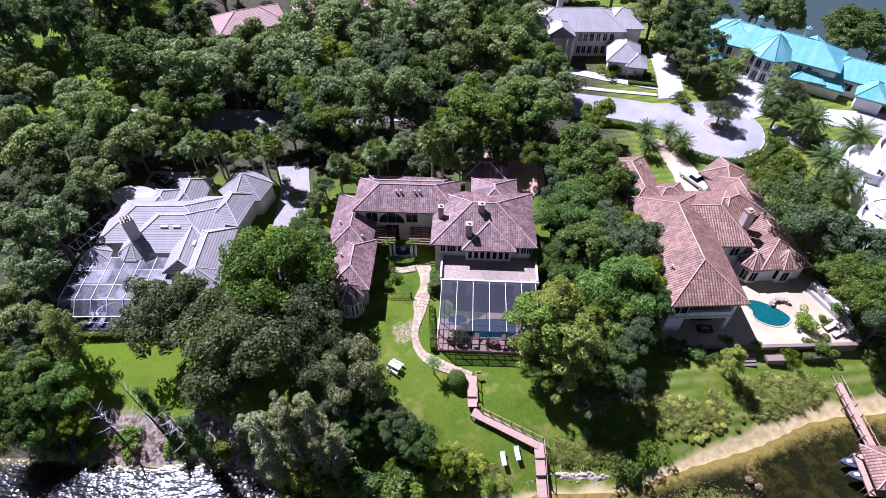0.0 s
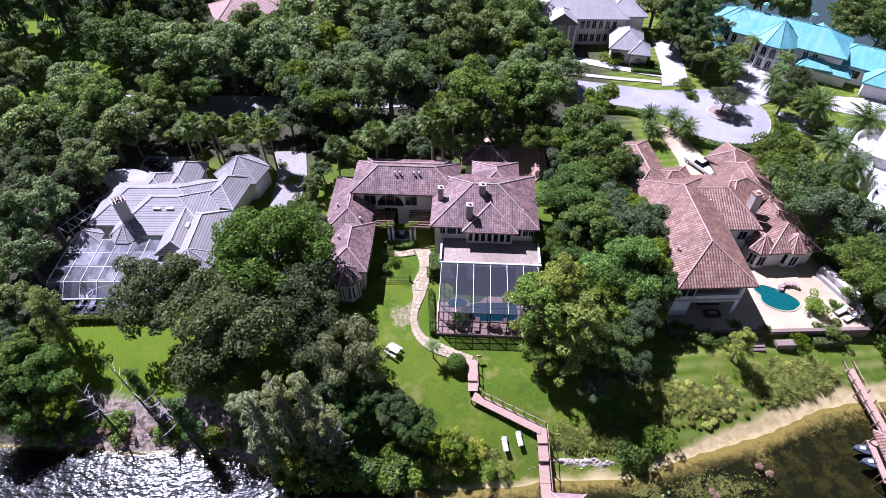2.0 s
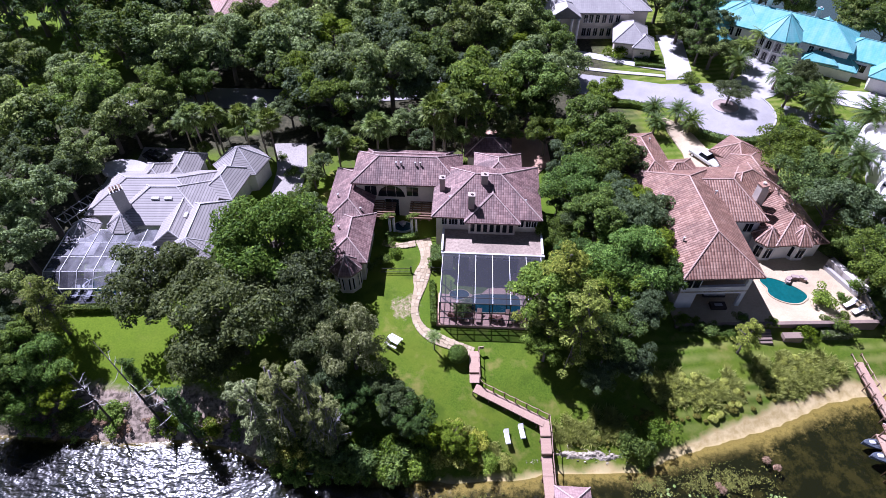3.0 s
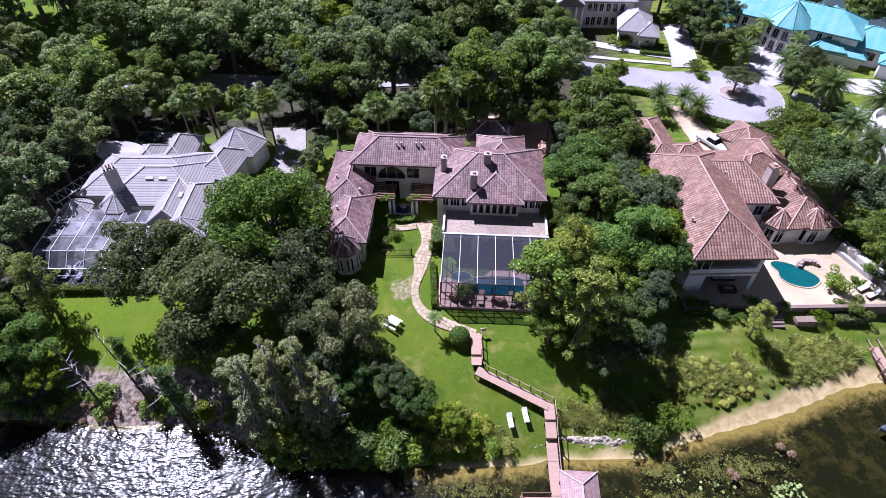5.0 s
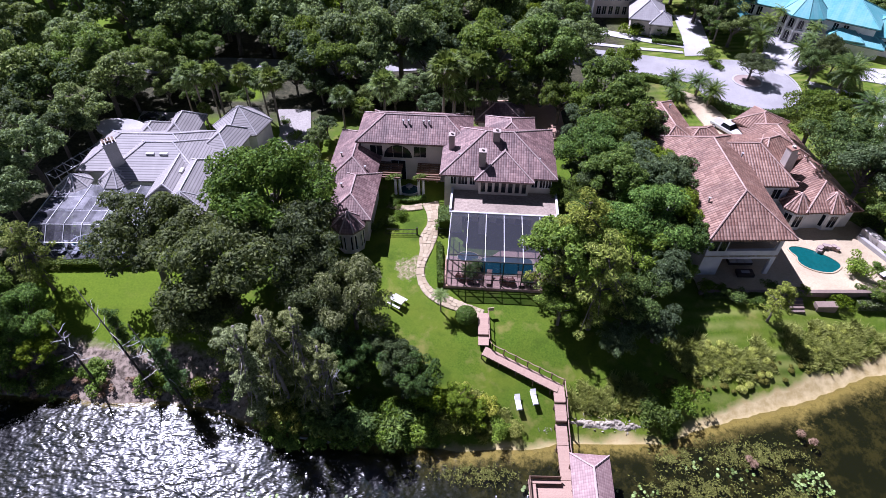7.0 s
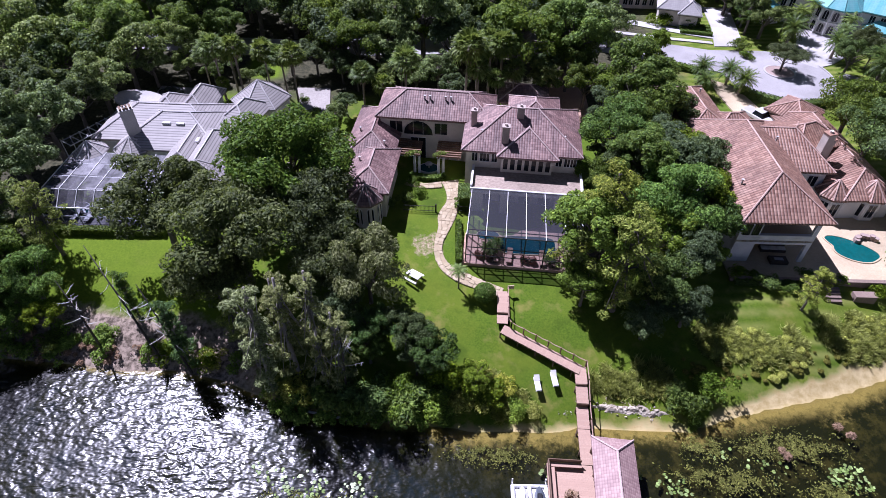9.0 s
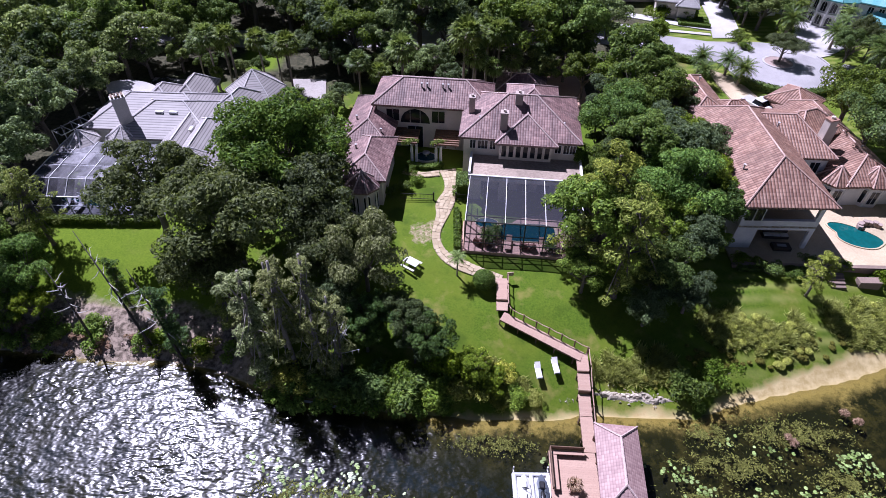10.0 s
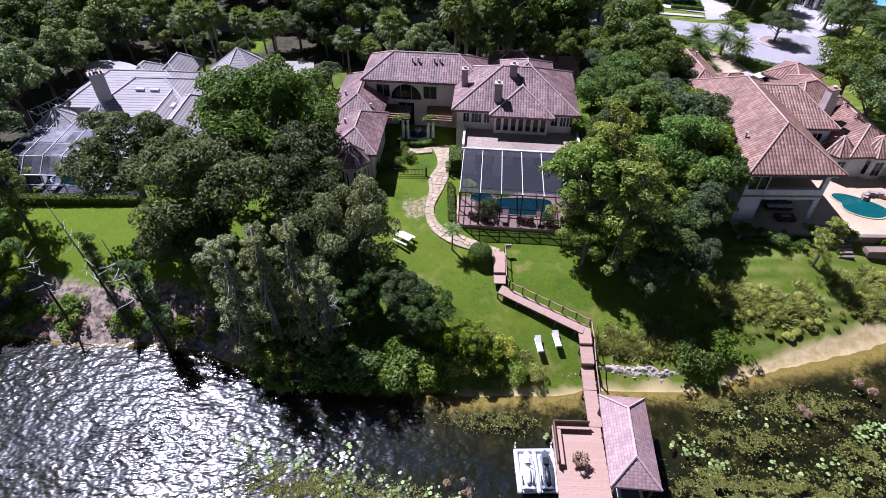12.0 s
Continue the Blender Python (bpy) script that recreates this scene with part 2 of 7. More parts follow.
def ground_mat():
    k = Net("grass_sand_and_litter")
    p = k.pos()
    s = k.n("SeparateXYZ", {0: p})
    x, y, z = s.outputs
    wob = k.math("MULTIPLY", k.math("SUBTRACT", k.noise(p, 0.25, 5), 0.5), 1.0)
    fine = k.noise(p, 5.0, 4)
    grass = k.mix(k.span(fine, 0.3, 0.7), (0.052, 0.100, 0.005), (0.100, 0.162, 0.009))
    grass = k.mix(k.span(k.noise(p, 0.16, 5), 0.4, 0.7), grass, (0.12, 0.16, 0.011))
    grass = k.mix(k.span(k.noise(p, 0.45, 6, 0.6), 0.55, 0.74), grass, (0.20, 0.19, 0.045))
    grass = k.mix(k.span(k.noise(p, 0.3, 6), 0.52, 0.7), grass, (0.052, 0.092, 0.005))
    lush = k.mix(k.span(fine, 0.3, 0.7), (0.082, 0.140, 0.005), (0.135, 0.200, 0.009))
    grass = k.mix(k.math("MULTIPLY", k.span(x, -23, -27), k.span(k.noise(p, 0.2, 5), 0.3, 0.5, 0.4, 1.0)), grass, lush)
    lane = k.math("ADD", k.math("MULTIPLY", k.math("SINE", k.math("ADD", k.math("MULTIPLY", y, 4.2), k.math("ADD", k.math("MULTIPLY", x, -0.5), k.math("MULTIPLY", wob, 3.0)))), 0.5), 0.5)
    mown = k.math("MULTIPLY", k.math("MULTIPLY", lane, k.span(x, 24, 29)), k.span(k.noise(p, 0.3, 3), 0.35, 0.6))
    grass = k.mix(k.math("MULTIPLY", mown, 0.8), grass, (0.215, 0.235, 0.055))
    sand = k.mix(k.span(k.noise(p, 1.0, 6), 0.35, 0.65), (0.37, 0.285, 0.12), (0.55, 0.445, 0.23))
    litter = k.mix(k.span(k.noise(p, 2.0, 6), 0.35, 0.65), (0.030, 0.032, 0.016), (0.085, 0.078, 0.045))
    edge = k.math("ADD", z, k.math("MULTIPLY", wob, 2.0))
    shore = k.span(x, -24, -19, 2.1, 0.0)
    beach = k.span(x, 23, 32, 0.05, 0.75)
    col = k.mix(k.span(k.math("SUBTRACT", k.math("SUBTRACT", edge, shore), beach), -0.1, 0.3), sand, grass)
    rough = k.mix(k.span(k.noise(p, 1.7, 7, 0.7), 0.42, 0.6), (0.37, 0.295, 0.23), (0.095, 0.075, 0.055))
    west_bank = k.math("MULTIPLY", k.span(x, -18, -24), k.span(k.math("SUBTRACT", edge, shore), 0.5, 0.1))
    col = k.mix(west_bank, col, rough)
    bare = k.n("VectorMath", {0: k.n("VectorMath", {0: p, 1: (-5.2, 46.6, 5.6)}, operation="SUBTRACT").outputs[0]}, operation="LENGTH").outputs["Value"]
    bare = k.span(k.math("ADD", bare, k.math("MULTIPLY", k.math("SUBTRACT", k.noise(p, 1.2, 6), 0.5), 4.5)), 1.9, 1.2)
    col = k.mix(k.math("MULTIPLY", bare, k.span(k.noise(p, 2.6, 6), 0.36, 0.6, 0.15, 0.9)), col, k.mix(k.span(fine, 0.35, 0.65), (0.24, 0.17, 0.10), (0.46, 0.37, 0.26)))
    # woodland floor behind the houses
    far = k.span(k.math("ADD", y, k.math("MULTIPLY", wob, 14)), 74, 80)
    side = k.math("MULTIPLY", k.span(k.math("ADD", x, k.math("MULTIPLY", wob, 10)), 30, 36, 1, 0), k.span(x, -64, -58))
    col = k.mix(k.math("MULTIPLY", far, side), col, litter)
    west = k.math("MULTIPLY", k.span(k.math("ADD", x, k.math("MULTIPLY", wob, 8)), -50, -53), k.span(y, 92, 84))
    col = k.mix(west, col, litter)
    glade = k.n("VectorMath", {0: k.n("VectorMath", {0: p, 1: (-75.5, 104, 6.5)}, operation="SUBTRACT").outputs[0]}, operation="LENGTH").outputs["Value"]
    col = k.mix(k.span(k.math("ADD", glade, k.math("MULTIPLY", wob, 8)), 6.5, 5), col, grass)
    strip = k.math("MULTIPLY", k.math("MULTIPLY", k.span(k.math("ADD", x, k.math("MULTIPLY", wob, 3)), -39.5, -38), k.span(x, -31, -33)), k.math("MULTIPLY", k.span(k.math("ADD", y, wob), 82.5, 84), k.span(k.math("ADD", y, wob), 92, 91)))
    col = k.mix(strip, col, k.mix(0.5, grass, lush))
    # lake bed, with reflected sky painted into its deep parts
    bed = k.mix(k.span(k.math("ADD", z, k.math("ADD", k.math("MULTIPLY", wob, 0.4), k.math("MULTIPLY", k.math("SUBTRACT", k.noise(p, 1.8, 6, 0.7), 0.5), 0.7))), k.span(x, 24, 32, -0.05, -0.08), k.span(x, 24, 32, -0.24, -0.30)), (0.53, 0.42, 0.175), (0.085, 0.076, 0.024))
    # navy depths and the far lake's paler blue stand in for sky reflection
    bed = k.mix(k.span(k.math("ADD", z, wob), k.span(x, 22, 30, -0.3, -0.5), k.span(x, 22, 30, -0.75, -1.7)), bed, k.mix(k.span(y, 110, 130), k.mix(k.span(k.math("ADD", x, k.math("MULTIPLY", wob, 10)), 12, 20), (0.018, 0.032, 0.062), (0.062, 0.056, 0.018)), (0.11, 0.17, 0.27)))
    weed = k.math("MULTIPLY", k.math("MAXIMUM", k.span(k.noise(p, 0.7, 8, 0.72), 0.43, 0.56), k.span(k.noise(p, 0.22, 7, 0.7), 0.47, 0.56)), k.span(y, 80, 60))
    bed = k.mix(k.math("MULTIPLY", weed, k.span(z, -0.08, -0.24)), bed, (0.020, 0.023, 0.008))
    col = k.mix(k.span(k.math("ADD", z, k.math("MULTIPLY", wob, 0.3)), 0.06, -0.06), col, bed)
    return k.done(col, 0.95, 0.0, k.bump(k.math("ADD", fine, k.noise(p, 25.0, 2)), 0.5, 0.06), 0.2)


def water_mat():
    k = Net("lake_water")
    p = k.pos()
    q = k.n("VectorMath", {0: p, 1: (1.0, 1.5, 1.0)}, operation="MULTIPLY").outputs[0]
    h = k.math("ADD", k.noise(q, 0.55, 2, 0.5), k.math("MULTIPLY", k.noise(q, 1.5, 1, 0.4), 0.5))
    h = k.math("MULTIPLY", h, k.span(k.noise(p, 0.16, 3), 0.3, 0.7, 0.55, 1.35))
    nrm = k.bump(h, 0.9, 0.15)
    crest = k.n("BsdfGlossy", {"Color": (1, 1, 1), "Roughness": 0.09, "Normal": nrm})
    ripple = k.n("BsdfGlossy", {"Color": (1, 1, 1), "Roughness": 0.26, "Normal": nrm})
    gl = k.n("MixShader", {0: 0.4, 1: crest.outputs[0], 2: ripple.outputs[0]})
    tr = k.n("BsdfTransparent", {"Color": (0.62, 0.62, 0.48)})
    fr = k.n("Fresnel", {"IOR": 1.33, "Normal": nrm})
    mx = k.n("MixShader", {0: fr.outputs[0], 1: tr.outputs[0], 2: gl.outputs[0]})
    k.t.links.new(mx.outputs[0], k.out.inputs[0])
    return k.m


def screen_mat(name="insect_screen", tone=(0.045, 0.047, 0.062), dense=0.24, dirt=0.0):
    """Woven screen; dirt: how much denser it is where pollen and leaves have settled."""
    k = Net(name)
    k.done(tone, 0.6)
    if dirt:
        dense = k.span(k.noise(k.pos(), 0.42, 6, 0.65), 0.4, 0.62, dense, dense + dirt)
        dense = k.math("MULTIPLY", dense, k.span(k.n("TexWhiteNoise", {"Vector": k.n("VectorMath", {0: k.n("VectorMath", {0: k.pos(), 1: (0.5, 0.42, 0.0)}, operation="MULTIPLY").outputs[0]}, operation="FLOOR").outputs[0]}).outputs["Value"], 0.15, 0.85, 0.3, 1.3))
    tr = k.n("BsdfTransparent", {"Color": (0.92, 0.93, 0.97)})
    mx = k.n("MixShader", {0: dense, 1: tr.outputs[0], 2: k.b.outputs[0]})
    k.t.links.new(mx.outputs[0], k.out.inputs[0])
    return k.m


def pool_mat(name, tint):
    k = Net(name)
    p = k.pos()
    n = k.noise(p, 2.5, 3)
    return k.done(k.mix(k.span(n, 0.35, 0.65), tint, tuple(c * 1.25 for c in tint)), 0.05, 0.0, k.bump(n, 0.25, 0.05), 0.6)


M["ground"], M["water"], M["screen"] = ground_mat(), water_mat(), screen_mat()
M["screen_fine"] = screen_mat("side_screen", (0.05, 0.05, 0.055), 0.12)
M["screen_pale"] = screen_mat("pale_grey_screen", (0.27, 0.26, 0.285), 0.16, 0.42)
M["wall_brown"] = plain("brown_garden_wall", (0.17, 0.12, 0.095), (0.29, 0.215, 0.17), 2, 0.85)
M["slat"] = plain("sunburnt_pergola_timber", (0.13, 0.07, 0.045), (0.25, 0.145, 0.09), 3, 0.8)
M["pool"], M["pool_dark"] = pool_mat("teal_pool_water", (0.005, 0.078, 0.076)), pool_mat("deep_pool_water", (0.008, 0.048, 0.062))
M["cushion"] = plain("white_cushion", (0.72, 0.70, 0.68), (0.80, 0.78, 0.76), 5, 0.9)
M["wicker"] = plain("dark_wicker", (0.05, 0.035, 0.03), (0.12, 0.08, 0.065), 6, 0.8)
M["rust"] = plain("red_brown_wicker", (0.20, 0.09, 0.06), (0.30, 0.15, 0.10), 6, 0.8)
M["hull"] = plain("white_hull", (0.72, 0.72, 0.73), (0.80, 0.80, 0.81), 3, 0.25, 0.02)
M["black"] = plain("black_plastic", (0.012, 0.012, 0.014), (0.03, 0.03, 0.034), 5, 0.35, 0.05)
M["blue"] = plain("blue_grey_paint", (0.07, 0.085, 0.11), (0.11, 0.13, 0.16), 4, 0.35, 0.03)
M["car_white"] = plain("white_car_paint", (0.70, 0.70, 0.70), (0.76, 0.76, 0.76), 2, 0.2, 0.01)
M["car_dark"] = plain("dark_car_paint", (0.02, 0.022, 0.026), (0.035, 0.037, 0.042), 2, 0.2, 0.01)
M["rock"] = plain("pale_limestone", (0.34, 0.285, 0.21), (0.66, 0.59, 0.47), 2, 0.9, 0.5)
M["rock_pink"] = plain("pinkish_sand_rock", (0.30, 0.22, 0.19), (0.44, 0.34, 0.30), 2, 0.95, 0.5)
M["lily"] = leafy("lily_pads", (0.10, 0.15, 0.05), (0.26, 0.33, 0.155), 0.1, 0.1)
M["weed"] = leafy("water_weed", (0.05, 0.056, 0.018), (0.17, 0.178, 0.062), 0.5, 0.2)
M["scrub_green"] = leafy("bank_scrub_leaves", (0.065, 0.120, 0.022), (0.25, 0.335, 0.080))
M["scrub"] = leafy("olive_scrub_leaves", (0.10, 0.105, 0.03), (0.29, 0.285, 0.085), 0.5, 0.3)
M["brown_reed"] = leafy("dry_brown_reeds", (0.20, 0.13, 0.09), (0.38, 0.28, 0.20), 0.5, 0.2)

# ---- building tools ----
ORIGIN = {}


def thing(name, at, label, category, group="", kind=""):
    """An empty at the base of a thing; its parts are children of it."""
    ob = new(name)
    ob.empty_display_size = 0.2
    ob.location = at
    ORIGIN[ob.name] = Vector(at)
    return tagged(ob, label, category, group, kind)


def finish(me, mat, smooth=False):
    me.materials.append(mat)
    if smooth:
        me.polygons.foreach_set("use_smooth", [True] * len(me.polygons))
    return me


def part(name, bm, mat, parent=None, label="", smooth=False):
    """Links a bmesh, given in world places, as one mesh under its parent."""
    o = ORIGIN.get(parent.name, Vector()) if parent else Vector()
    bmesh.ops.translate(bm, verts=bm.verts, vec=-o)
    bmesh.ops.recalc_face_normals(bm, faces=bm.faces)
    me = bpy.data.meshes.new(name)
    bm.to_mesh(me)
    bm.free()
    ob = new(name, finish(me, mat, smooth))
    if parent:
        ob.parent = parent
        ORIGIN[ob.name] = o
    return tagged(ob, label)


def raw(name, verts, faces, mat, parent=None, label="", smooth=False):
    me = bpy.data.meshes.new(name)
    o = np.array(ORIGIN.get(parent.name, (0, 0, 0))) if parent else np.zeros(3)
    me.from_pydata((np.asarray(verts, float) - o).tolist(), [], faces if isinstance(faces, list) else faces.tolist())
    ob = new(name, finish(me, mat, smooth))
    if parent:
        ob.parent = parent
        ORIGIN[ob.name] = Vector(o)
    return tagged(ob, label)


def again(name, ob, parent, m):
    """One more object on the mesh of ob, at pose m below parent."""
    c = new(name, ob.data)
    c.parent = parent
    c.matrix_basis = m
    return c


def turned(cx, cy, yaw):
    c, s = math.cos(radians(yaw)), math.sin(radians(yaw))
    return lambda u, v, z=0.0: Vector((cx + u * c - v * s, cy + u * s + v * c, z))


def box(bm, p, u0, u1, v0, v1, z0, z1, bevel=0.0):
    """A box in a turned frame p, from u0 to u1 along, v0 to v1 across."""
    vs = [bm.verts.new(p(u, v, z)) for z in (z0, z1) for u, v in ((u0, v0), (u1, v0), (u1, v1), (u0, v1))]
    fs = [bm.faces.new([vs[i] for i in f]) for f in ((3, 2, 1, 0), (4, 5, 6, 7), (0, 1, 5, 4), (1, 2, 6, 5), (2, 3, 7, 6), (3, 0, 4, 7))]
    if bevel:
        bmesh.ops.bevel(bm, geom=list({e for f in fs for e in f.edges}), offset=bevel, segments=1, affect="EDGES")
    return bm


def one_box(p, *a, bevel=0.0):
    return box(bmesh.new(), p, *a, bevel=bevel)


def tube(bm, pts, radii, sides=6):
    """A tapered tube along points."""
    rings = []
    for i, c in enumerate(pts):
        c = Vector(c)
        d = (Vector(pts[min(i + 1, len(pts) - 1)]) - Vector(pts[max(i - 1, 0)])).normalized()
        a = d.orthogonal().normalized()
        b = d.cross(a)
        r = radii[i] if isinstance(radii, (list, tuple)) else radii
        rings.append([bm.verts.new(c + (a * math.cos(k * math.tau / sides) + b * math.sin(k * math.tau / sides)) * r) for k in range(sides)])
    for r0, r1 in zip(rings, rings[1:]):
        for k in range(sides):
            bm.faces.new((r0[k], r0[(k + 1) % sides], r1[(k + 1) % sides], r1[k]))
    bm.faces.new(rings[0][::-1])
    bm.faces.new(rings[-1])
    return bm


def uv_slopes(me, o):
    """Coordinates in metres along and up each sloping face."""
    layer = me.uv_layers.new(name="UVMap")
    for f in me.polygons:
        n = f.normal
        side = Vector((0, 0, 1)).cross(n)
        side = side.normalized() if side.length > 1e-4 else Vector((1, 0, 0))
        up = n.cross(side)
        for li in f.loop_indices:
            v = me.vertices[me.loops[li].vertex_index].co + o
            layer.data[li].uv = (v.dot(side), v.dot(up))


def roof_solid(name, faces, mat, parent, drop=0.22, label=""):
    """Roof planes with a closed edge below them."""
    bm = bmesh.new()
    cache = {}

    def vert(p):
        key = tuple(round(c, 3) for c in p)
        if key not in cache:
            cache[key] = bm.verts.new(p)
        return cache[key]
    tops = [bm.faces.new([vert(p) for p in f]) for f in faces]
    ext = bmesh.ops.extrude_face_region(bm, geom=tops)
    low = [g for g in ext["geom"] if isinstance(g, bmesh.types.BMVert)]
    for v in low:
        v.co.z += drop
    bmesh.ops.translate(bm, verts=bm.verts, vec=(0, 0, -drop))
    ob = part(name, bm, mat, parent, label)
    uv_slopes(ob.data, ORIGIN[ob.name])
    return ob


def cap_line(parent, a, b, mat, r=0.13):
    """One row of ridge tiles from a to b."""
    a, b = Vector(a), Vector(b)
    n = max(2, int((b - a).length / 0.45))
    bm = bmesh.new()
    for i in range(n):
        p, q = a.lerp(b, i / n), a.lerp(b, (i + 1.06) / n)
        tube(bm, [p, q], [r * 0.85, r * 1.08], 6)
    return part("ridge_tiles", bm, mat, parent)


def hip(parent, cx, cy, L, W, yaw, eave, pitch, mat, cap, ends=(1, 1), capr=0.1):
    """A hipped roof of outline L by W whose ridge runs along L; an end of 0 is a gable. Returns its frame."""
    p = turned(cx, cy, yaw)
    rise = W / 2 * math.tan(radians(pitch))
    top = eave + rise
    r0, r1 = -L / 2 + W / 2 * ends[0], L / 2 - W / 2 * ends[1]
    if r0 >= r1:
        r0 = r1 = (r0 + r1) / 2
    A, B, C, D = p(-L / 2, -W / 2, eave), p(L / 2, -W / 2, eave), p(L / 2, W / 2, eave), p(-L / 2, W / 2, eave)
    E, F = p(r0, 0, top), p(r1, 0, top)
    if r0 == r1:
        faces = [(A, B, E), (B, C, E), (C, D, E), (D, A, E)]
    else:
        faces = [(A, B, F, E), (B, C, F), (C, D, E, F), (D, A, E)]
    roof_solid("roof", faces, mat, parent)
    if r1 - r0 > 0.3:
        cap_line(parent, E, F, cap, capr)
    for a, b, on in ((A, E, ends[0]), (D, E, ends[0]), (B, F, ends[1]), (C, F, ends[1])):
        if on:
            cap_line(parent, a + Vector((0, 0, 0.02)), b + Vector((0, 0, 0.02)), cap, capr)
    return p


def tower_roof(parent, cx, cy, r, eave, rise, mat, cap, n=8, turn=22.5):
    ring = [Vector((cx + r * math.cos(radians(turn + 360 * k / n)), cy + r * math.sin(radians(turn + 360 * k / n)), eave)) for k in range(n)]
    top = Vector((cx, cy, eave + rise))
    roof_solid("tower_roof", [(ring[k], ring[(k + 1) % n], top) for k in range(n)], mat, parent)
    for v in ring:
        cap_line(parent, v, top, cap, 0.09)


def prism(bm, cx, cy, r, z0, z1, n=8, turn=22.5, sy=1.0):
    lo = [bm.verts.new((cx + r * math.cos(radians(turn + 360 * k / n)), cy + sy * r * math.sin(radians(turn + 360 * k / n)), z0)) for k in range(n)]
    hi = [bm.verts.new((v.co.x, v.co.y, z1)) for v in lo]
    for k in range(n):
        bm.faces.new((lo[k], lo[(k + 1) % n], hi[(k + 1) % n], hi[k]))
    bm.faces.new(hi), bm.faces.new(lo[::-1])
    return bm


def window(parent, p, u, v, z, w, h, face=-1, arch=False, frame_mat=None, across=False, bars=1):
    """A window on a wall: dark pane with a proud frame and bars. face: which way along v (or u, if across) it looks."""
    fm = frame_mat or M["white"]

    def q(a, d, zz):
        return p(u + d * face, v + a, zz) if across else p(u + a, v + d * face, zz)
    bm = bmesh.new()
    n = 8 if arch else 1
    outline = [(-w / 2, z), (w / 2, z)]
    if arch:
        outline += [(w / 2 * math.cos(math.pi * k / n), z + h - w / 2 + w / 2 * math.sin(math.pi * k / n)) for k in range(n + 1)]
    else:
        outline += [(w / 2, z + h), (-w / 2, z + h)]
    f = bm.faces.new([bm.verts.new(q(a, 0.02, b)) for a, b in outline])
    ex = bmesh.ops.extrude_face_region(bm, geom=[f])
    push = q(0, 0.05, 0) - q(0, 0.02, 0)
    for g in ex["geom"]:
        if isinstance(g, bmesh.types.BMVert):
            g.co += push
    pane = part("window", bm, M["pane"], parent)
    fr = bmesh.new()
    ring = outline + [outline[0]]
    for (a0, b0), (a1, b1) in zip(ring, ring[1:]):
        tube(fr, [q(a0, 0.06, b0), q(a1, 0.06, b1)], 0.04, 4)
    for i in range(bars):
        a = -w / 2 + w * (i + 1) / (bars + 1)
        tube(fr, [q(a, 0.06, z), q(a, 0.06, z + h * 0.97)], 0.03, 4)
    part("window_frame", fr, fm, pane)
    return pane

# ---- ground, lake ----
SHORE_X = [-300, -60, -50, -42, -36, -31, -25, -20, -14, -8.7, -3, 1, 6.6, 11, 19, 22, 26, 33, 39, 47, 52, 57, 90, 300]
SHORE_Y = [35, 32.0, 31.6, 31.3, 30.7, 31.2, 30.3, 28.4, 27.4, 26.6, 26.5, 26.3, 26.5, 27.2, 27.6, 27.7, 29.3, 31.3, 33, 36.3, 37.1, 37.5, 40, 45]
BANK_S = [-300, -40, -10, -4, 0, 4, 10, 15, 25, 50, 400]
BANK_Z = [-6, -4.0, -1.4, -0.42, 0, 1.9, 4.0, 4.9, 5.5, 6.2, 6.6]


def ground_z(x, y):
    """Height of the ground: a bank rising from the lake to level plots; a second lake far off."""
    x, y = np.asarray(x, float), np.asarray(y, float)
    z = np.interp(y - np.interp(x, SHORE_X, SHORE_Y), BANK_S, BANK_Z)
    z = z + 0.10 * np.sin(x * 0.31 + 1.3) * np.sin(y * 0.27) * np.clip(z / 2, 0, 1)
    z = np.where(z < 0, z * (1 + 2.2 * np.clip((-x - 2) / 9, 0, 1)), z)
    low = 4.25 + 2.0 * np.clip((y - 60) / 8, 0, 1)
    w = np.clip((x - 25.5) / 3, 0, 1)
    z = np.where(z > low, z + (low - z) * w, z)
    d = np.hypot(x - 135, y - 190)
    return z - np.clip((88 - d) / 8, 0, 1) * 9


def gz(x, y):
    return float(ground_z(x, y))


def lines(lo, hi, step, far):
    inner = np.arange(lo, hi + step, step)
    grow = np.cumsum(step * 1.35 ** np.arange(1, 60))
    left, right = lo - grow, hi + grow
    return np.concatenate([left[left > -far][::-1], inner, right[right < far]])


gx, gy = lines(-70, 75, 0.8, 3000), lines(-20, 112, 0.8, 3000)
XX, YY = np.meshgrid(gx, gy)
ZZ = ground_z(XX, YY)
ZZ = ZZ + np.where(ZZ > 0.4, 1, 0.3) * np.array([[noise.noise((a * 0.35, b * 0.35, 0)) * 0.07 for a in gx] for b in gy])
idx = np.arange(XX.size).reshape(XX.shape)
quads = np.stack([idx[:-1, :-1], idx[:-1, 1:], idx[1:, 1:], idx[1:, :-1]], -1).reshape(-1, 4)
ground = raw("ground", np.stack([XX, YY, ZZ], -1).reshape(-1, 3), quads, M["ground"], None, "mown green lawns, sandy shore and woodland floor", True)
tagged(ground, category="ground", kind="structure")
bm = bmesh.new()
for a, b in ((-1, -1), (1, -1), (1, 1), (-1, 1)):
    bm.verts.new((a * 2900, b * 2900, 0))
bm.faces.new(bm.verts[:] if not bm.verts.ensure_lookup_table() else [])
tagged(part("water", bm, M["water"], None, "dark olive lake water with glittering ripples"), category="water", kind="structure")


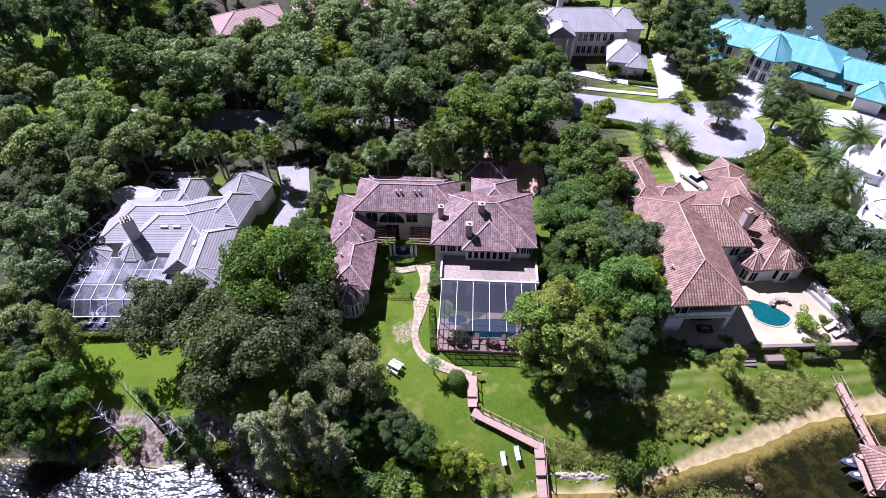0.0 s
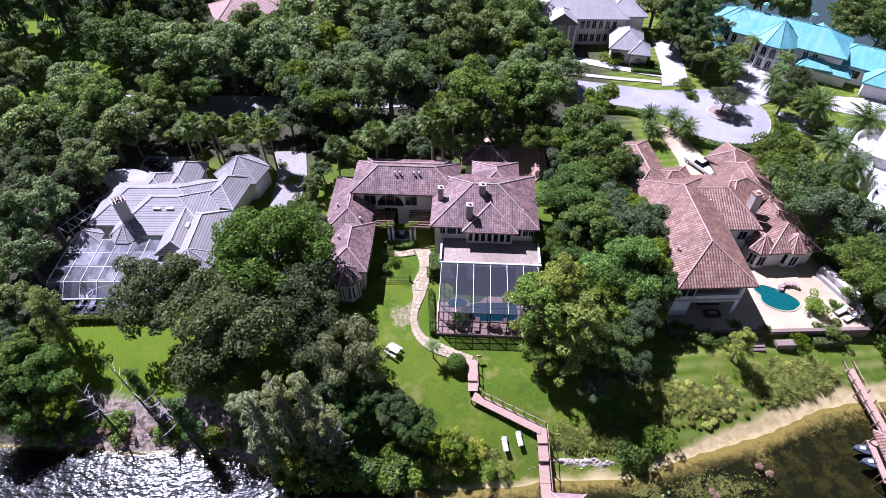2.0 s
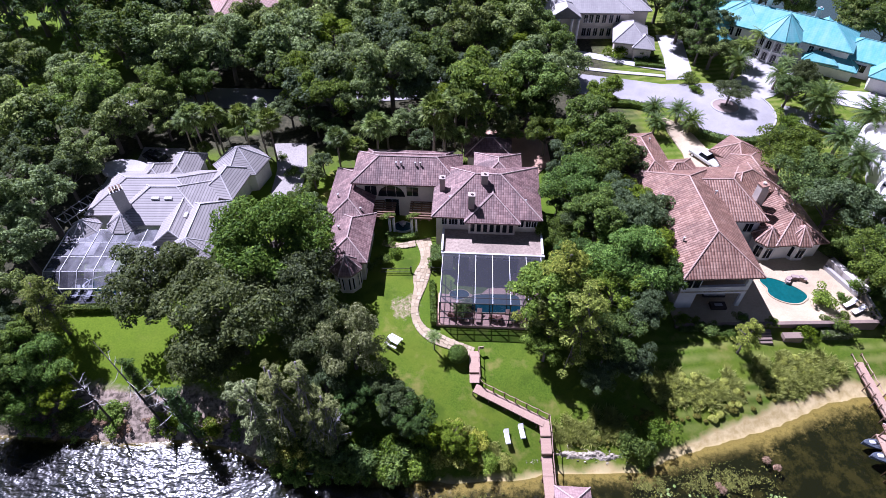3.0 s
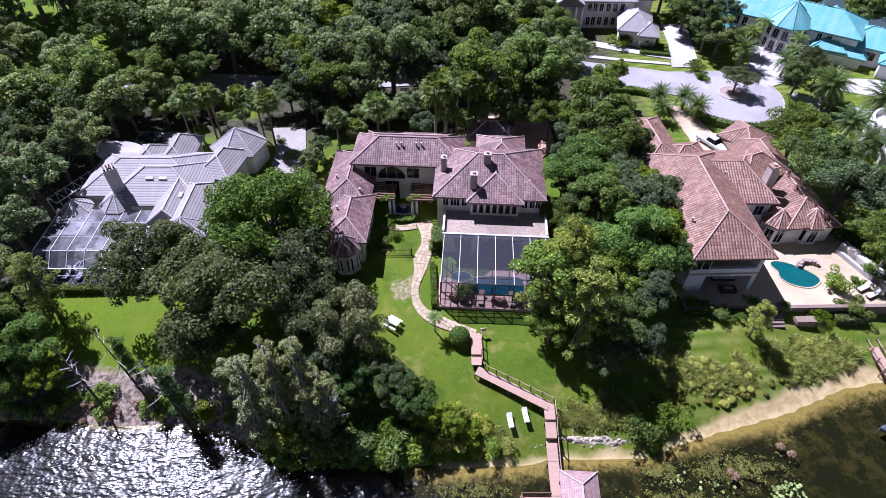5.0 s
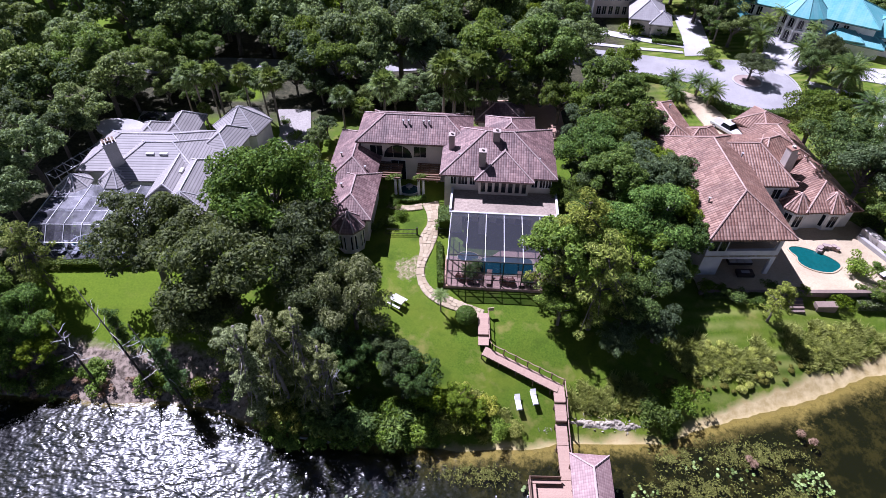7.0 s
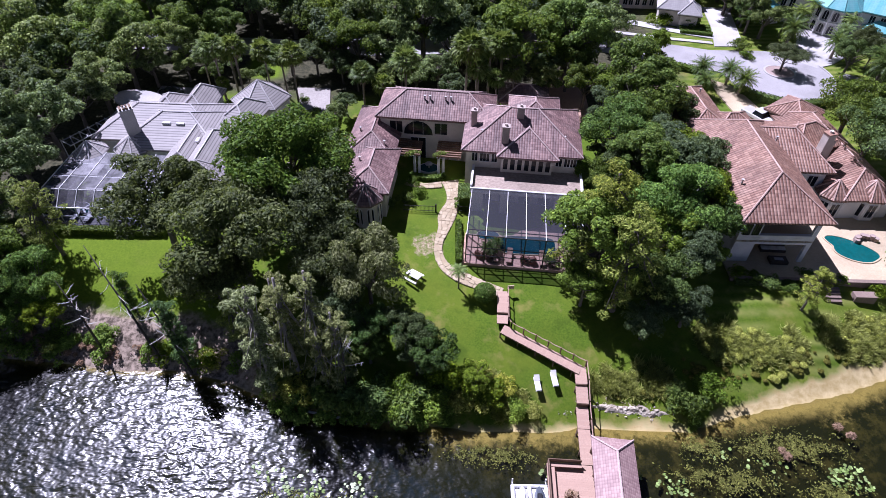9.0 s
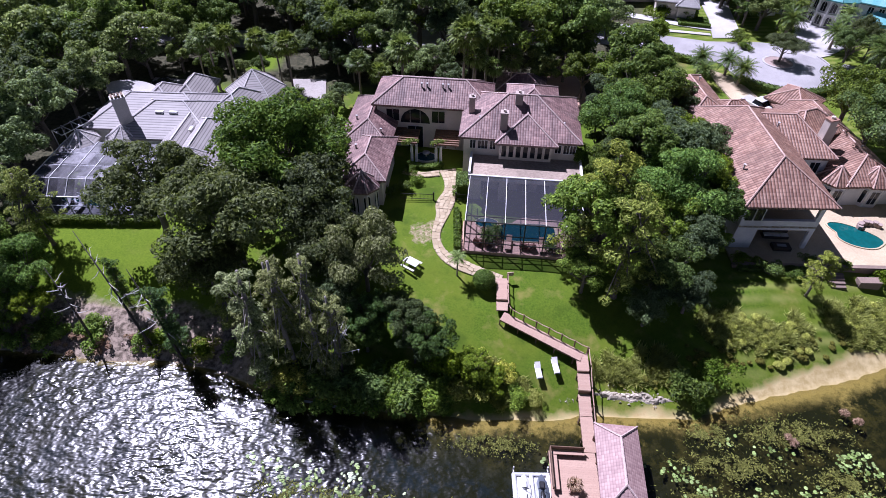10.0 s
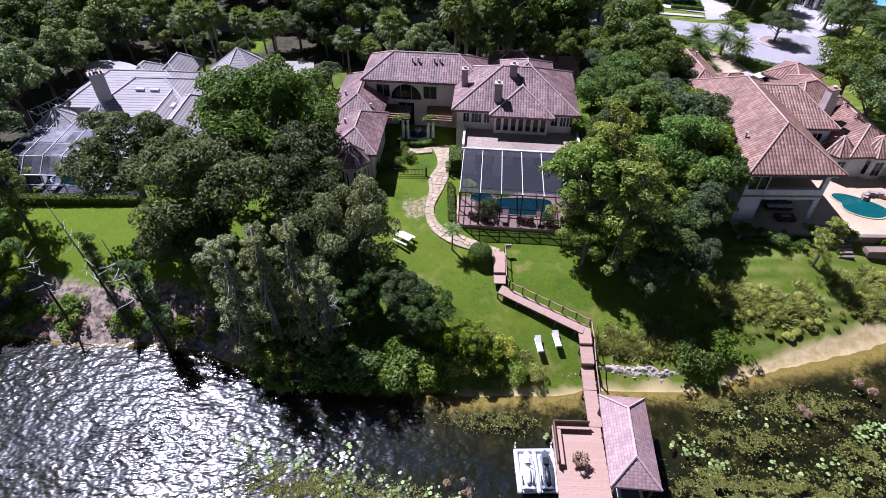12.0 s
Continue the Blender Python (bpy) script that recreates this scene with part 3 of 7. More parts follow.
def sheet(name, outline, mat, label, category, lift=0.05, thick=0.25, flat=None):
    """A paved slab whose outline lies on the ground (or level at flat); kerb-thick at its edge."""
    b = bmesh.new()
    f = b.faces.new([b.verts.new((x, y, 0)) for x, y in outline])
    bmesh.ops.triangulate(b, faces=[f])
    for _ in range(0 if flat is not None else 3):
        bmesh.ops.subdivide_edges(b, edges=[e for e in b.edges if e.calc_length() > 2.5], cuts=1)
        bmesh.ops.triangulate(b, faces=b.faces)
    ex = bmesh.ops.extrude_face_region(b, geom=b.faces[:])
    up = {g for g in ex["geom"] if isinstance(g, bmesh.types.BMVert)}
    for v in b.verts:
        v.co.z = (gz(v.co.x, v.co.y) + 0.09 if flat is None else flat) + (lift if v in up else -thick)
    return tagged(part(name, b, mat, None, label), category=category, kind="structure")


def ring(cx, cy, r, a0=0, a1=360, n=28, sy=1.0):
    return [(cx + r * math.cos(radians(a0 + (a1 - a0) * k / n)), cy + sy * r * math.sin(radians(a0 + (a1 - a0) * k / n))) for k in range(n if a1 - a0 == 360 else n + 1)]

# ---- plants ----
def leaves(rng, centres, radii, count, size, flat=0.75, up=0.35, slim=0.5):
    """Leaf sprays on the skins of many lobes, facing outwards and up, as separate pointed quads."""
    centres, radii = np.asarray(centres), np.asarray(radii)
    pick = rng.choice(len(centres), count, p=radii ** 2 / (radii ** 2).sum())
    d = rng.normal(size=(count, 3))
    d /= np.linalg.norm(d, axis=1)[:, None]
    d[:, 2] = np.where((d[:, 2] < -0.2) & (rng.random(count) < 0.75), -d[:, 2], d[:, 2])
    deep = 1 - 0.35 * rng.random(count) ** 2
    c = centres[pick] + d * (radii[pick] * deep)[:, None] * np.array([1, 1, flat])
    n = d + rng.normal(size=(count, 3)) * 0.55 + np.array([0, 0, up])
    n /= np.linalg.norm(n, axis=1)[:, None]
    t = np.cross(n, rng.normal(size=(count, 3)))
    t /= np.linalg.norm(t, axis=1)[:, None] + 1e-9
    b = np.cross(n, t)
    s = size * (0.6 + 0.8 * rng.random(count))[:, None]
    v = np.stack([c - t * s, c + b * s * slim - n * s * 0.12, c + t * s, c - b * s * slim - n * s * 0.12], 1).reshape(-1, 3)
    return v, np.arange(count * 4).reshape(-1, 4)


def limbs(bm, rng, base, top, r, tips):
    """A trunk from base to top with limbs to the tips."""
    base, top = Vector(base), Vector(top)
    mid = base.lerp(top, 0.5) + Vector(rng.normal(size=3) * 0.15)
    tube(bm, [base, base.lerp(mid, 0.15), mid, top], [r * 1.5, r * 1.05, r * 0.85, r * 0.55], 7)
    for tip in tips:
        tip = Vector(tip)
        a = base.lerp(top, 0.45 + 0.5 * rng.random())
        m = a.lerp(tip, 0.5) + Vector((0, 0, -0.06 * (tip - a).length))
        tube(bm, [a, m, tip], [r * 0.38, r * 0.24, r * 0.06], 5)


def broad_tree(seed, h, r, mat, label, count=5200, size=0.36, lobes=26, tall=0.62, name="oak_tree", bare=0.28):
    """A spreading tree: trunk, limbs, a crown of many leafy lobes with gaps."""
    rng = np.random.default_rng(seed)
    t = thing(name, (0, 0, 0), label, "tree")
    cz, ch = h * (1 - tall / 2) - 0.3, h * tall / 2
    cs, rs, boughs = [], [], max(9, lobes // 5)
    while len(cs) < lobes:
        q = rng.normal(size=3)
        q /= np.linalg.norm(q)
        k = 0.42 + 0.44 * rng.random() ** 0.5
        if q[2] < -0.45:
            continue
        c, big = np.array((q[0] * r * k, q[1] * r * k, cz + q[2] * ch * k)), r * (0.29 + 0.17 * rng.random())
        for _ in range(lobes // boughs):
            d = rng.normal(size=3)
            d[2] = abs(d[2]) * 0.9 - 0.15
            d /= np.linalg.norm(d)
            cs.append(tuple(c + d * big * 0.72))
            rs.append(big * (0.40 + 0.22 * rng.random()))
    b = bmesh.new()
    limbs(b, rng, (0, 0, -0.4), (rng.normal() * 0.2, rng.normal() * 0.2, cz), 0.035 * h, [cs[i] for i in range(0, len(cs), 4)])
    part("trunk", b, M["bark"], t, smooth=True)
    v, f = leaves(rng, cs, rs, count, size)
    raw("crown", v, f, mat, t)
    return t


def feather_tree(seed, h, r, mat, label, count=4200, name="cypress_tree", size=0.34):
    """A tall cypress: straight trunk, tiers of flat drooping sprays, ragged outline."""
    rng = np.random.default_rng(seed)
    t = thing(name, (0, 0, 0), label, "tree")
    cs, rs, tips = [], [], []
    n = 34
    for i in range(n):
        f = (i + rng.random()) / n
        a = i * 2.4 + rng.random()
        rad = r * (1 - 0.7 * f ** 1.6) * (0.35 + 0.75 * rng.random())
        z = h * (0.22 + 0.76 * f)
        tips.append((rad * math.cos(a), rad * math.sin(a), z))
        for k in (0.55, 1.0):
            cs.append((rad * k * math.cos(a), rad * k * math.sin(a), z + 0.3 * rng.normal()))
            rs.append((0.10 + 0.08 * rng.random()) * r + 0.22)
    b = bmesh.new()
    limbs(b, rng, (0, 0, -0.4), (0.1, 0, h * 0.97), 0.022 * h, tips)
    part("trunk", b, M["bark"], t, smooth=True)
    v, f = leaves(rng, cs, rs, count, size, 0.55, 0.7, 0.32)
    raw("crown", v, f, mat, t)
    return t


def column_cypress(seed, h, r, mat, label, clumps=34, count=6500, size=0.15):
    """A narrow shore cypress: bare pale trunk showing between small tufted limbs."""
    rng = np.random.default_rng(seed)
    t = thing("cypress_tree", (0, 0, 0), label, "tree")
    cs, rs, tips = [], [], []
    for i in range(clumps):
        f = (i + rng.random()) / clumps
        a = i * 2.4 + rng.random() * 1.2
        rad = r * (0.35 + 0.75 * rng.random()) * (1 - 0.45 * f)
        z = h * (0.12 + 0.87 * f)
        tips.append((rad * math.cos(a), rad * math.sin(a), z))
        for k in (0.65, 1.0):
            cs.append((rad * k * math.cos(a), rad * k * math.sin(a), z - 0.15 + 0.25 * rng.normal()))
            rs.append(0.34 + 0.34 * rng.random())
    b = bmesh.new()
    limbs(b, rng, (0, 0, -0.4), (0.3 * rng.normal(), 0.3 * rng.normal(), h * 0.98), 0.016 * h, tips)
    part("trunk", b, M["pale_bark"], t, smooth=True)
    v, f = leaves(rng, cs, rs, count, size, 0.6, 0.6, 0.32)
    raw("crown", v, f, mat, t)
    return t


def palm_tree(seed, h, r, label, fronds=32, mat="palm", name="palm_tree", thick=0.17, droop=1.0, wide=0.2):
    """A palm: slender trunk, arching fronds of paired leaflets."""
    rng = np.random.default_rng(seed)
    t = thing(name, (0, 0, 0), label, "palm")
    lean = rng.normal(size=2) * 0.03 * h
    b = bmesh.new()
    tube(b, [(lean[0] * f * f, lean[1] * f * f, -0.4 + (h + 0.4) * f) for f in (0, 0.08, 0.35, 0.7, 1)], [thick * 1.6, thick * 1.1, thick, thick * 0.9, thick * 0.8], 8)
    part("trunk", b, M["bark_palm"], t, smooth=True)
    vs, fs = [], []
    for i in range(fronds):
        a = i * 2.399 + rng.random() * 0.3
        ln = r * (0.85 + 0.3 * rng.random())
        steps = 12
        p = Vector((lean[0], lean[1], h))
        head = 1.25 - 1.7 * (i / fronds) + rng.normal() * 0.12
        side = Vector((-math.sin(a), math.cos(a), 0))
        for s in range(steps):
            d = Vector((math.cos(a) * math.cos(head), math.sin(a) * math.cos(head), math.sin(head)))
            q = p + d * ln / steps
            w = (wide * r * math.sin(math.pi * (0.15 + 0.8 * (s + 0.5) / steps)) + 0.05) * (0.8 + 0.4 * rng.random())
            for sg in (-1, 1):
                tip = p + side * sg * w + d * w * 0.7 + Vector((0, 0, -0.35 * w))
                k = len(vs)
                vs += [p, p.lerp(q, 0.85), tip]
                fs.append((k, k + 1, k + 2))
            k = len(vs)
            vs += [p - side * 0.02, p + side * 0.02, q]
            fs.append((k, k + 1, k + 2))
            p, head = q, head - 0.101 * droop
    raw("fronds", [tuple(v) for v in vs], fs, M[mat], t)
    return t


def fan_palm(seed, h, r, label, fronds=40, thick=0.15):
    """A tall fan palm: thin trunk, round head of pleated fans, a skirt of dry ones below."""
    rng = np.random.default_rng(seed)
    t = thing("fan_palm", (0, 0, 0), label, "palm")
    lean = rng.normal(size=2) * 0.02 * h
    b = bmesh.new()
    tube(b, [(lean[0] * f * f, lean[1] * f * f, -0.4 + (h + 0.4) * f) for f in (0, 0.08, 0.35, 0.7, 1)], [thick * 1.7, thick * 1.2, thick, thick * 0.95, thick * 1.2], 8)
    part("trunk", b, M["bark_palm"], t, smooth=True)
    head = Vector((lean[0], lean[1], h))
    for name, mat, count, hi, lo, size in (("fronds", "fan_palm", fronds, 1.35, -0.65, 1.0), ("dry_skirt", "dry_palm", 12, -0.8, -1.25, 0.75)):
        vs, fs = [], []
        for i in range(count):
            a = i * 2.399 + rng.random() * 0.4
            el = hi + (lo - hi) * (i + 0.5) / count + rng.normal() * 0.1
            d = Vector((math.cos(a) * math.cos(el), math.sin(a) * math.cos(el), math.sin(el)))
            side = Vector((-math.sin(a), math.cos(a), 0))
            c = head + d * r * size * (0.42 + 0.12 * rng.random()) + Vector((0, 0, -0.05 * r))
            k = len(vs)
            vs += [head - side * 0.025, head + side * 0.025, c]
            fs.append((k, k + 1, k + 2))
            ln = r * size * (0.5 + 0.12 * rng.random())
            for j in range(11):
                w = -1.5 + 3.0 * j / 10 + rng.normal() * 0.05
                way = (d * math.cos(w) + side * math.sin(w)).normalized()
                across = way.cross(d.cross(side)).normalized()
                mid, tip = c + way * ln * 0.55, c + way * ln * (0.85 + 0.3 * rng.random()) + Vector((0, 0, -0.28 * ln))
                k = len(vs)
                vs += [c, mid - across * ln * 0.085, tip, mid + across * ln * 0.085]
                fs.append((k, k + 1, k + 2, k + 3))
        raw(name, [tuple(v) for v in vs], fs, M[mat], t)
    return t


def shrub(seed, h, r, mat, label, count=900, size=0.2, lobes=9, name="shrub", category="shrub"):
    rng = np.random.default_rng(seed)
    t = thing(name, (0, 0, 0), label, category)
    cs = [(r * 0.55 * rng.normal() * 0.7, r * 0.55 * rng.normal() * 0.7, h * (0.35 + 0.35 * rng.random())) for _ in range(lobes)]
    rs = [min(r, h) * (0.32 + 0.2 * rng.random()) for _ in range(lobes)]
    b = bmesh.new()
    for c in cs[:6]:
        tube(b, [(0, 0, -0.2), (c[0] * 0.5, c[1] * 0.5, c[2] * 0.4), c], [0.05, 0.035, 0.012], 5)
    part("stems", b, M["bark"], t)
    v, f = leaves(rng, cs, rs, count, size)
    v[:, 2] = np.maximum(v[:, 2], 0.0)
    raw("foliage", v, f, mat, t)
    return t


def bare_tree(seed, h, label, lean=(0, 0)):
    """A dead tree: bleached trunk and forked bare branches."""
    rng = np.random.default_rng(seed)
    t = thing("dead_tree", (0, 0, 0), label, "dead tree")
    b = bmesh.new()
    tip = Vector((lean[0], lean[1], h))
    tube(b, [(0, 0, -0.4), tip * 0.5 + Vector((0.1, 0, 0)), tip], [0.15, 0.10, 0.03], 6)
    part("trunk", b, M["bark_dark"], t, "dark bare trunk", True)
    for i in range(10):
        b = bmesh.new()
        f = 0.40 + 0.45 * i / 10
        a = rng.random() * math.tau
        ln = h * 0.16 * (1.25 - f) + 0.45
        p = tip * f
        q = p + Vector((math.cos(a) * ln, math.sin(a) * ln, ln * (0.5 * rng.random() - 0.1)))
        tube(b, [p, p.lerp(q, 0.5) + Vector((0, 0, -0.1)), q], [0.045, 0.03, 0.01], 4)
        for _ in range(3):
            e = p.lerp(q, 0.35 + 0.6 * rng.random())
            g = e + Vector(rng.normal(size=3) * 0.3)
            tube(b, [e, g], [0.02, 0.006], 4)
        part("branch", b, M["dead"], t)
    return t


OAK = "live oak with a broad dark green crown"
WOOD = "woodland oak with a dense dark green crown"
KINDS = {
    "oak": [broad_tree(1, 13, 6, M["oak"], OAK, 13000, 0.22, 100), broad_tree(2, 12, 5.6, M["oak_grey"], OAK, 13000, 0.22, 95), broad_tree(3, 14, 5.2, M["oak_deep"], OAK, 13000, 0.22, 105, 0.7)],
    "wood": [broad_tree(21, 13, 6, M["wood"], WOOD, 8500, 0.27, 80), broad_tree(22, 12, 5.6, M["oak_grey"], WOOD, 8500, 0.27, 80), broad_tree(23, 14, 5.2, M["wood"], WOOD, 8500, 0.27, 85, 0.72), broad_tree(24, 11, 5.8, M["oak"], WOOD, 8500, 0.27, 80, 0.6)],
    "light": [broad_tree(4, 13, 5, M["oak_light"], "broadleaf tree with a fresh yellow-green crown", 9500, 0.22, 80, name="broadleaf_tree"), broad_tree(5, 12, 5.4, M["oak_light"], "broadleaf tree with a bright green crown", 9500, 0.22, 80, name="broadleaf_tree")],
    "willow": [broad_tree(6, 8, 4.6, M["willow"], "grey-green tree with fine pale foliage", 12000, 0.16, 80, 0.85, "willow_tree")],
    "cypress": [feather_tree(7, 14, 4.2, M["cypress"], "tall cypress with feathery yellow-green sprays", 7500, size=0.19), feather_tree(8, 12, 3.6, M["cypress"], "slim cypress with feathery light green sprays", 6000, size=0.18)],
    "pine": [feather_tree(9, 14, 4.0, M["oak_deep"], "tall dark pine with ragged tiers of needles", 4500, "pine_tree", 0.3)],
    "column": [column_cypress(51, 14, 2.5, M["cypress_grey"], "narrow shore cypress with tufted grey-green limbs"), column_cypress(52, 13.5, 2.1, M["cypress_grey"], "slender cypress with sparse grey-green tufts", 26, 4600)],
    "spire": [column_cypress(53, 11, 1.5, M["oak_deep"], "narrow dark green tree hung with creeper", 30, 5200)],
    "kelly": [broad_tree(41, 13, 6.2, M["oak_kelly"], "large oak with a dense fresh green crown", 21000, 0.20, 130, 0.84)],
    "dusk": [broad_tree(42, 13, 6.2, M["oak_dusk"], "large oak with a dull olive crown", 15000, 0.22, 110, 0.68), broad_tree(43, 12.5, 5.8, M["oak_dusk"], "spreading oak with a dull olive crown", 14000, 0.22, 105, 0.66)],
    "fan": [fan_palm(44, 8.0, 2.2, "tall fan palm with a round green head"), fan_palm(45, 8.0, 2.0, "slender fan palm with a dense green head", 36)],
    "palm": [palm_tree(10, 8.5, 2.3, "slender palm with a crown of arching fronds"), palm_tree(11, 7.5, 2.1, "slender palm with pale green fronds", 28)],
    "date": [palm_tree(12, 4.0, 3.2, "stout date palm with long grey-green fronds", 64, "date", "date_palm", 0.28, 0.9, 0.14)],
    "bush": [shrub(16, 2.2, 1.8, M["oak_light"], "bright yellow-green leafy bush on the bank", 1700, 0.14, 14, "bush", "bush"), shrub(17, 1.8, 1.7, M["reed"], "low yellow-green leafy bush on the bank", 1500, 0.14, 14, "bush", "bush")],
    "shrub": [shrub(13, 2.2, 1.8, M["shrub"], "rounded leafy green garden shrub", 1300, 0.15, 12), shrub(14, 1.8, 1.6, M["shrub"], "low leafy bright green bush", 1200, 0.15, 12), shrub(15, 2.6, 2.0, M["oak"], "dense dark green leafy bush", 1400, 0.16, 12)],
}
PROTO = {id(o): False for v in KINDS.values() for o in v}


def plant(kind, x, y, size=1.0, high=1.0, group="", z=None, seed=None, label=""):
    """Stands one plant of a kind on the ground; the first use of each form places the original."""
    forms = KINDS[kind]
    rng = random.Random(f"{kind}{x:.1f}{y:.1f}" if seed is None else seed)
    ob = forms[rng.randrange(len(forms))]
    m = Matrix.LocRotScale((x, y, (gz(x, y) if z is None else z) - 0.05), Euler((0, 0, rng.random() * math.tau)), (size, size, size * high))
    if not PROTO[id(ob)]:
        PROTO[id(ob)] = True
        ob.matrix_basis = m
        c = ob
    else:
        keep = ob.scale.copy()
        ob.scale = (1, 1, 1)
        c = copy_thing(ob, m)
        ob.scale = keep
    return tagged(c, label, group=group)

# ---- the house in the middle ----
main_house = thing("main_house", (0, 60, 5.4), "two-storey cream stucco house with weathered mauve tile roofs", "house")
RM, CM = M["roof_main"], M["cap_main"]


def walls(parent, p, u0, u1, v0, v1, z0, z1, mat, name="wall"):
    """Four walls of one block, 0.3 thick, each its own part."""
    t = 0.3
    for a in ((u0, u1, v0, v0 + t), (u0, u1, v1 - t, v1), (u0, u0 + t, v0 + t, v1 - t), (u1 - t, u1, v0 + t, v1 - t)):
        part(name, one_box(p, *a, z0, z1), mat, parent)


def block(parent, cx, cy, L, W, yaw, base, eave, pitch, roof, cap, wall, ends=(1, 1), over=0.6):
    """A hipped roof over four walls with a fascia under its eave."""
    p = hip(parent, cx, cy, L, W, yaw, eave, pitch, roof, cap, ends)
    walls(parent, p, -L / 2 + over, L / 2 - over, -W / 2 + over, W / 2 - over, base, eave - 0.1, wall)
    part("soffit", one_box(p, -L / 2 + 0.12, L / 2 - 0.12, -W / 2 + 0.12, W / 2 - 0.12, eave - 0.34, eave - 0.23), M["fascia"], parent)
    return p


def chimney(parent, x, y, w, d, z0, z1, yaw, mat, cap):
    p = turned(x, y, yaw)
    c = part("chimney", one_box(p, -w / 2, w / 2, -d / 2, d / 2, z0, z1, bevel=0.04), mat, parent)
    part("chimney_cap", one_box(p, -w / 2 - 0.07, w / 2 + 0.07, -d / 2 - 0.07, d / 2 + 0.07, z1, z1 + 0.16, bevel=0.03), cap, c)
    part("chimney_pot", prism(bmesh.new(), *p(0, 0)[:2], min(w, d) * 0.24, z1 + 0.16, z1 + 0.42), mat, c)


def vent(parent, x, y, z):
    v = part("roof_vent", prism(bmesh.new(), x, y, 0.1, z - 0.4, z + 0.12), M["concrete"], parent)
    part("vent_cap", prism(bmesh.new(), x, y, 0.16, z + 0.12, z + 0.2), M["concrete"], v)


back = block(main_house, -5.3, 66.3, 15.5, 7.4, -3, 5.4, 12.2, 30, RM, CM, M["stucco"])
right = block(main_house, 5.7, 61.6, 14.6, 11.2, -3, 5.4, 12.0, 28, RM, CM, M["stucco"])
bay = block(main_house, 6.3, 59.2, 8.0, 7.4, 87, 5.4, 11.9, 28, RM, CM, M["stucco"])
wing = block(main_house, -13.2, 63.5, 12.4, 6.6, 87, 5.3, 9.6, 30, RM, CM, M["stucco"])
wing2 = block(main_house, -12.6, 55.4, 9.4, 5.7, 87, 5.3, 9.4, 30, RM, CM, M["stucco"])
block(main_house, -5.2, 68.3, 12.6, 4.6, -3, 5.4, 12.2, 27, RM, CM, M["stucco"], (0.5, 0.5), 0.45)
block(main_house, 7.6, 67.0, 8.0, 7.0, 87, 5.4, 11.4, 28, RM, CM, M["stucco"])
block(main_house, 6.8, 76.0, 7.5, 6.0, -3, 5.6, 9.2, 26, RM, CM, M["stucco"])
tower_roof(main_house, -12.7, 50.6, 2.2, 9.0, 1.7, RM, CM)
tower = part("tower", prism(bmesh.new(), -12.7, 50.6, 1.8, 5.0, 8.9), M["stucco"], main_house)
for k in range(4):
    a = 270 + (k - 1.5) * 45
    q = turned(-12.7 + 1.68 * math.cos(radians(a)), 50.6 + 1.68 * math.sin(radians(a)), a + 90)
    window(main_house, q, 0, 0, 5.9, 0.8, 2.4, -1, True)
chimney(main_house, 3.4, 57.6, 0.85, 0.75, 12.0, 14.7, -3, M["chimney"], M["chimney"])
chimney(main_house, 5.2, 60.6, 0.9, 0.7, 14.0, 15.6, -3, M["chimney"], M["chimney"])
chimney(main_house, -0.4, 61.2, 0.7, 0.7, 12.4, 14.6, -3, M["chimney"], M["chimney"])
for vx, vy, vz in ((-6.9, 65.2, 14.0), (-6.2, 65.2, 14.0), (-4.2, 65.1, 14.0), (-3.5, 65.1, 14.0), (10.6, 58.4, 13.0), (-14.2, 56.0, 10.5), (-11.6, 59.4, 10.7), (-15.0, 62.0, 10.9), (0.6, 58.9, 13.2)):
    vent(main_house, vx, vy, vz)
# seven arched windows of the bay, wall piers between them
for i in range(7):
    window(main_house, bay, -3.4, -2.55 + i * 0.85, 9.75, 0.6, 1.75, -1, True, M["stucco"], True, 0)
window(main_house, right, -5.6, -5.0, 10.2, 0.7, 1.2)
window(main_house, right, -4.4, -5.0, 10.2, 1.2, 1.2, bars=2)
window(main_house, right, -3.2, -5.0, 10.2, 0.7, 1.2)
for a in (4.6, 5.6, 6.3):
    window(main_house, right, a, -5.0, 10.2, 0.75, 1.2)
# garden front: two square windows and a wide arched one over the door
window(main_house, back, -5.1, -3.1, 9.7, 1.7, 1.7, frame_mat=M["stucco"])
window(main_house, back, 0.8, -3.1, 9.7, 1.7, 1.7, frame_mat=M["stucco"])
window(main_house, back, -2.2, -3.1, 9.5, 3.9, 2.1, -1, True, M["stucco"], bars=2)
window(main_house, back, -2.2, -3.1, 5.7, 2.0, 3.4, -1, False, M["white"], bars=1)
window(main_house, wing, -1.0, 2.72, 6.2, 1.2, 1.6, 1, False, M["white"])

# ---- balcony behind the screened pool ----
H = turned(-0.3, 52.4, -3)
balcony = part("balcony", one_box(H, -0.1, 13.0, 0.0, 4.4, 9.05, 9.35), M["balcony"], main_house, "stained beige balcony slab")
part("front_edge", one_box(H, -0.25, 13.1, -0.28, -0.02, 9.0, 9.62, bevel=0.03), M["white"], balcony)
part("side_edge", one_box(H, -0.28, -0.02, 0.0, 4.2, 9.352, 9.9, bevel=0.03), M["stucco_white"], balcony)
part("side_edge", one_box(H, 12.74, 13.0, 0.0, 4.2, 9.352, 9.8, bevel=0.03), M["stucco_white"], balcony)
for a, b in ((0.0, 1.3), (3.4, 4.3), (9.9, 10.8), (12.2, 13.0)):
    part("pier", one_box(H, a, b, 0.3, 0.7, 5.3, 9.05), M["stucco"], main_house)
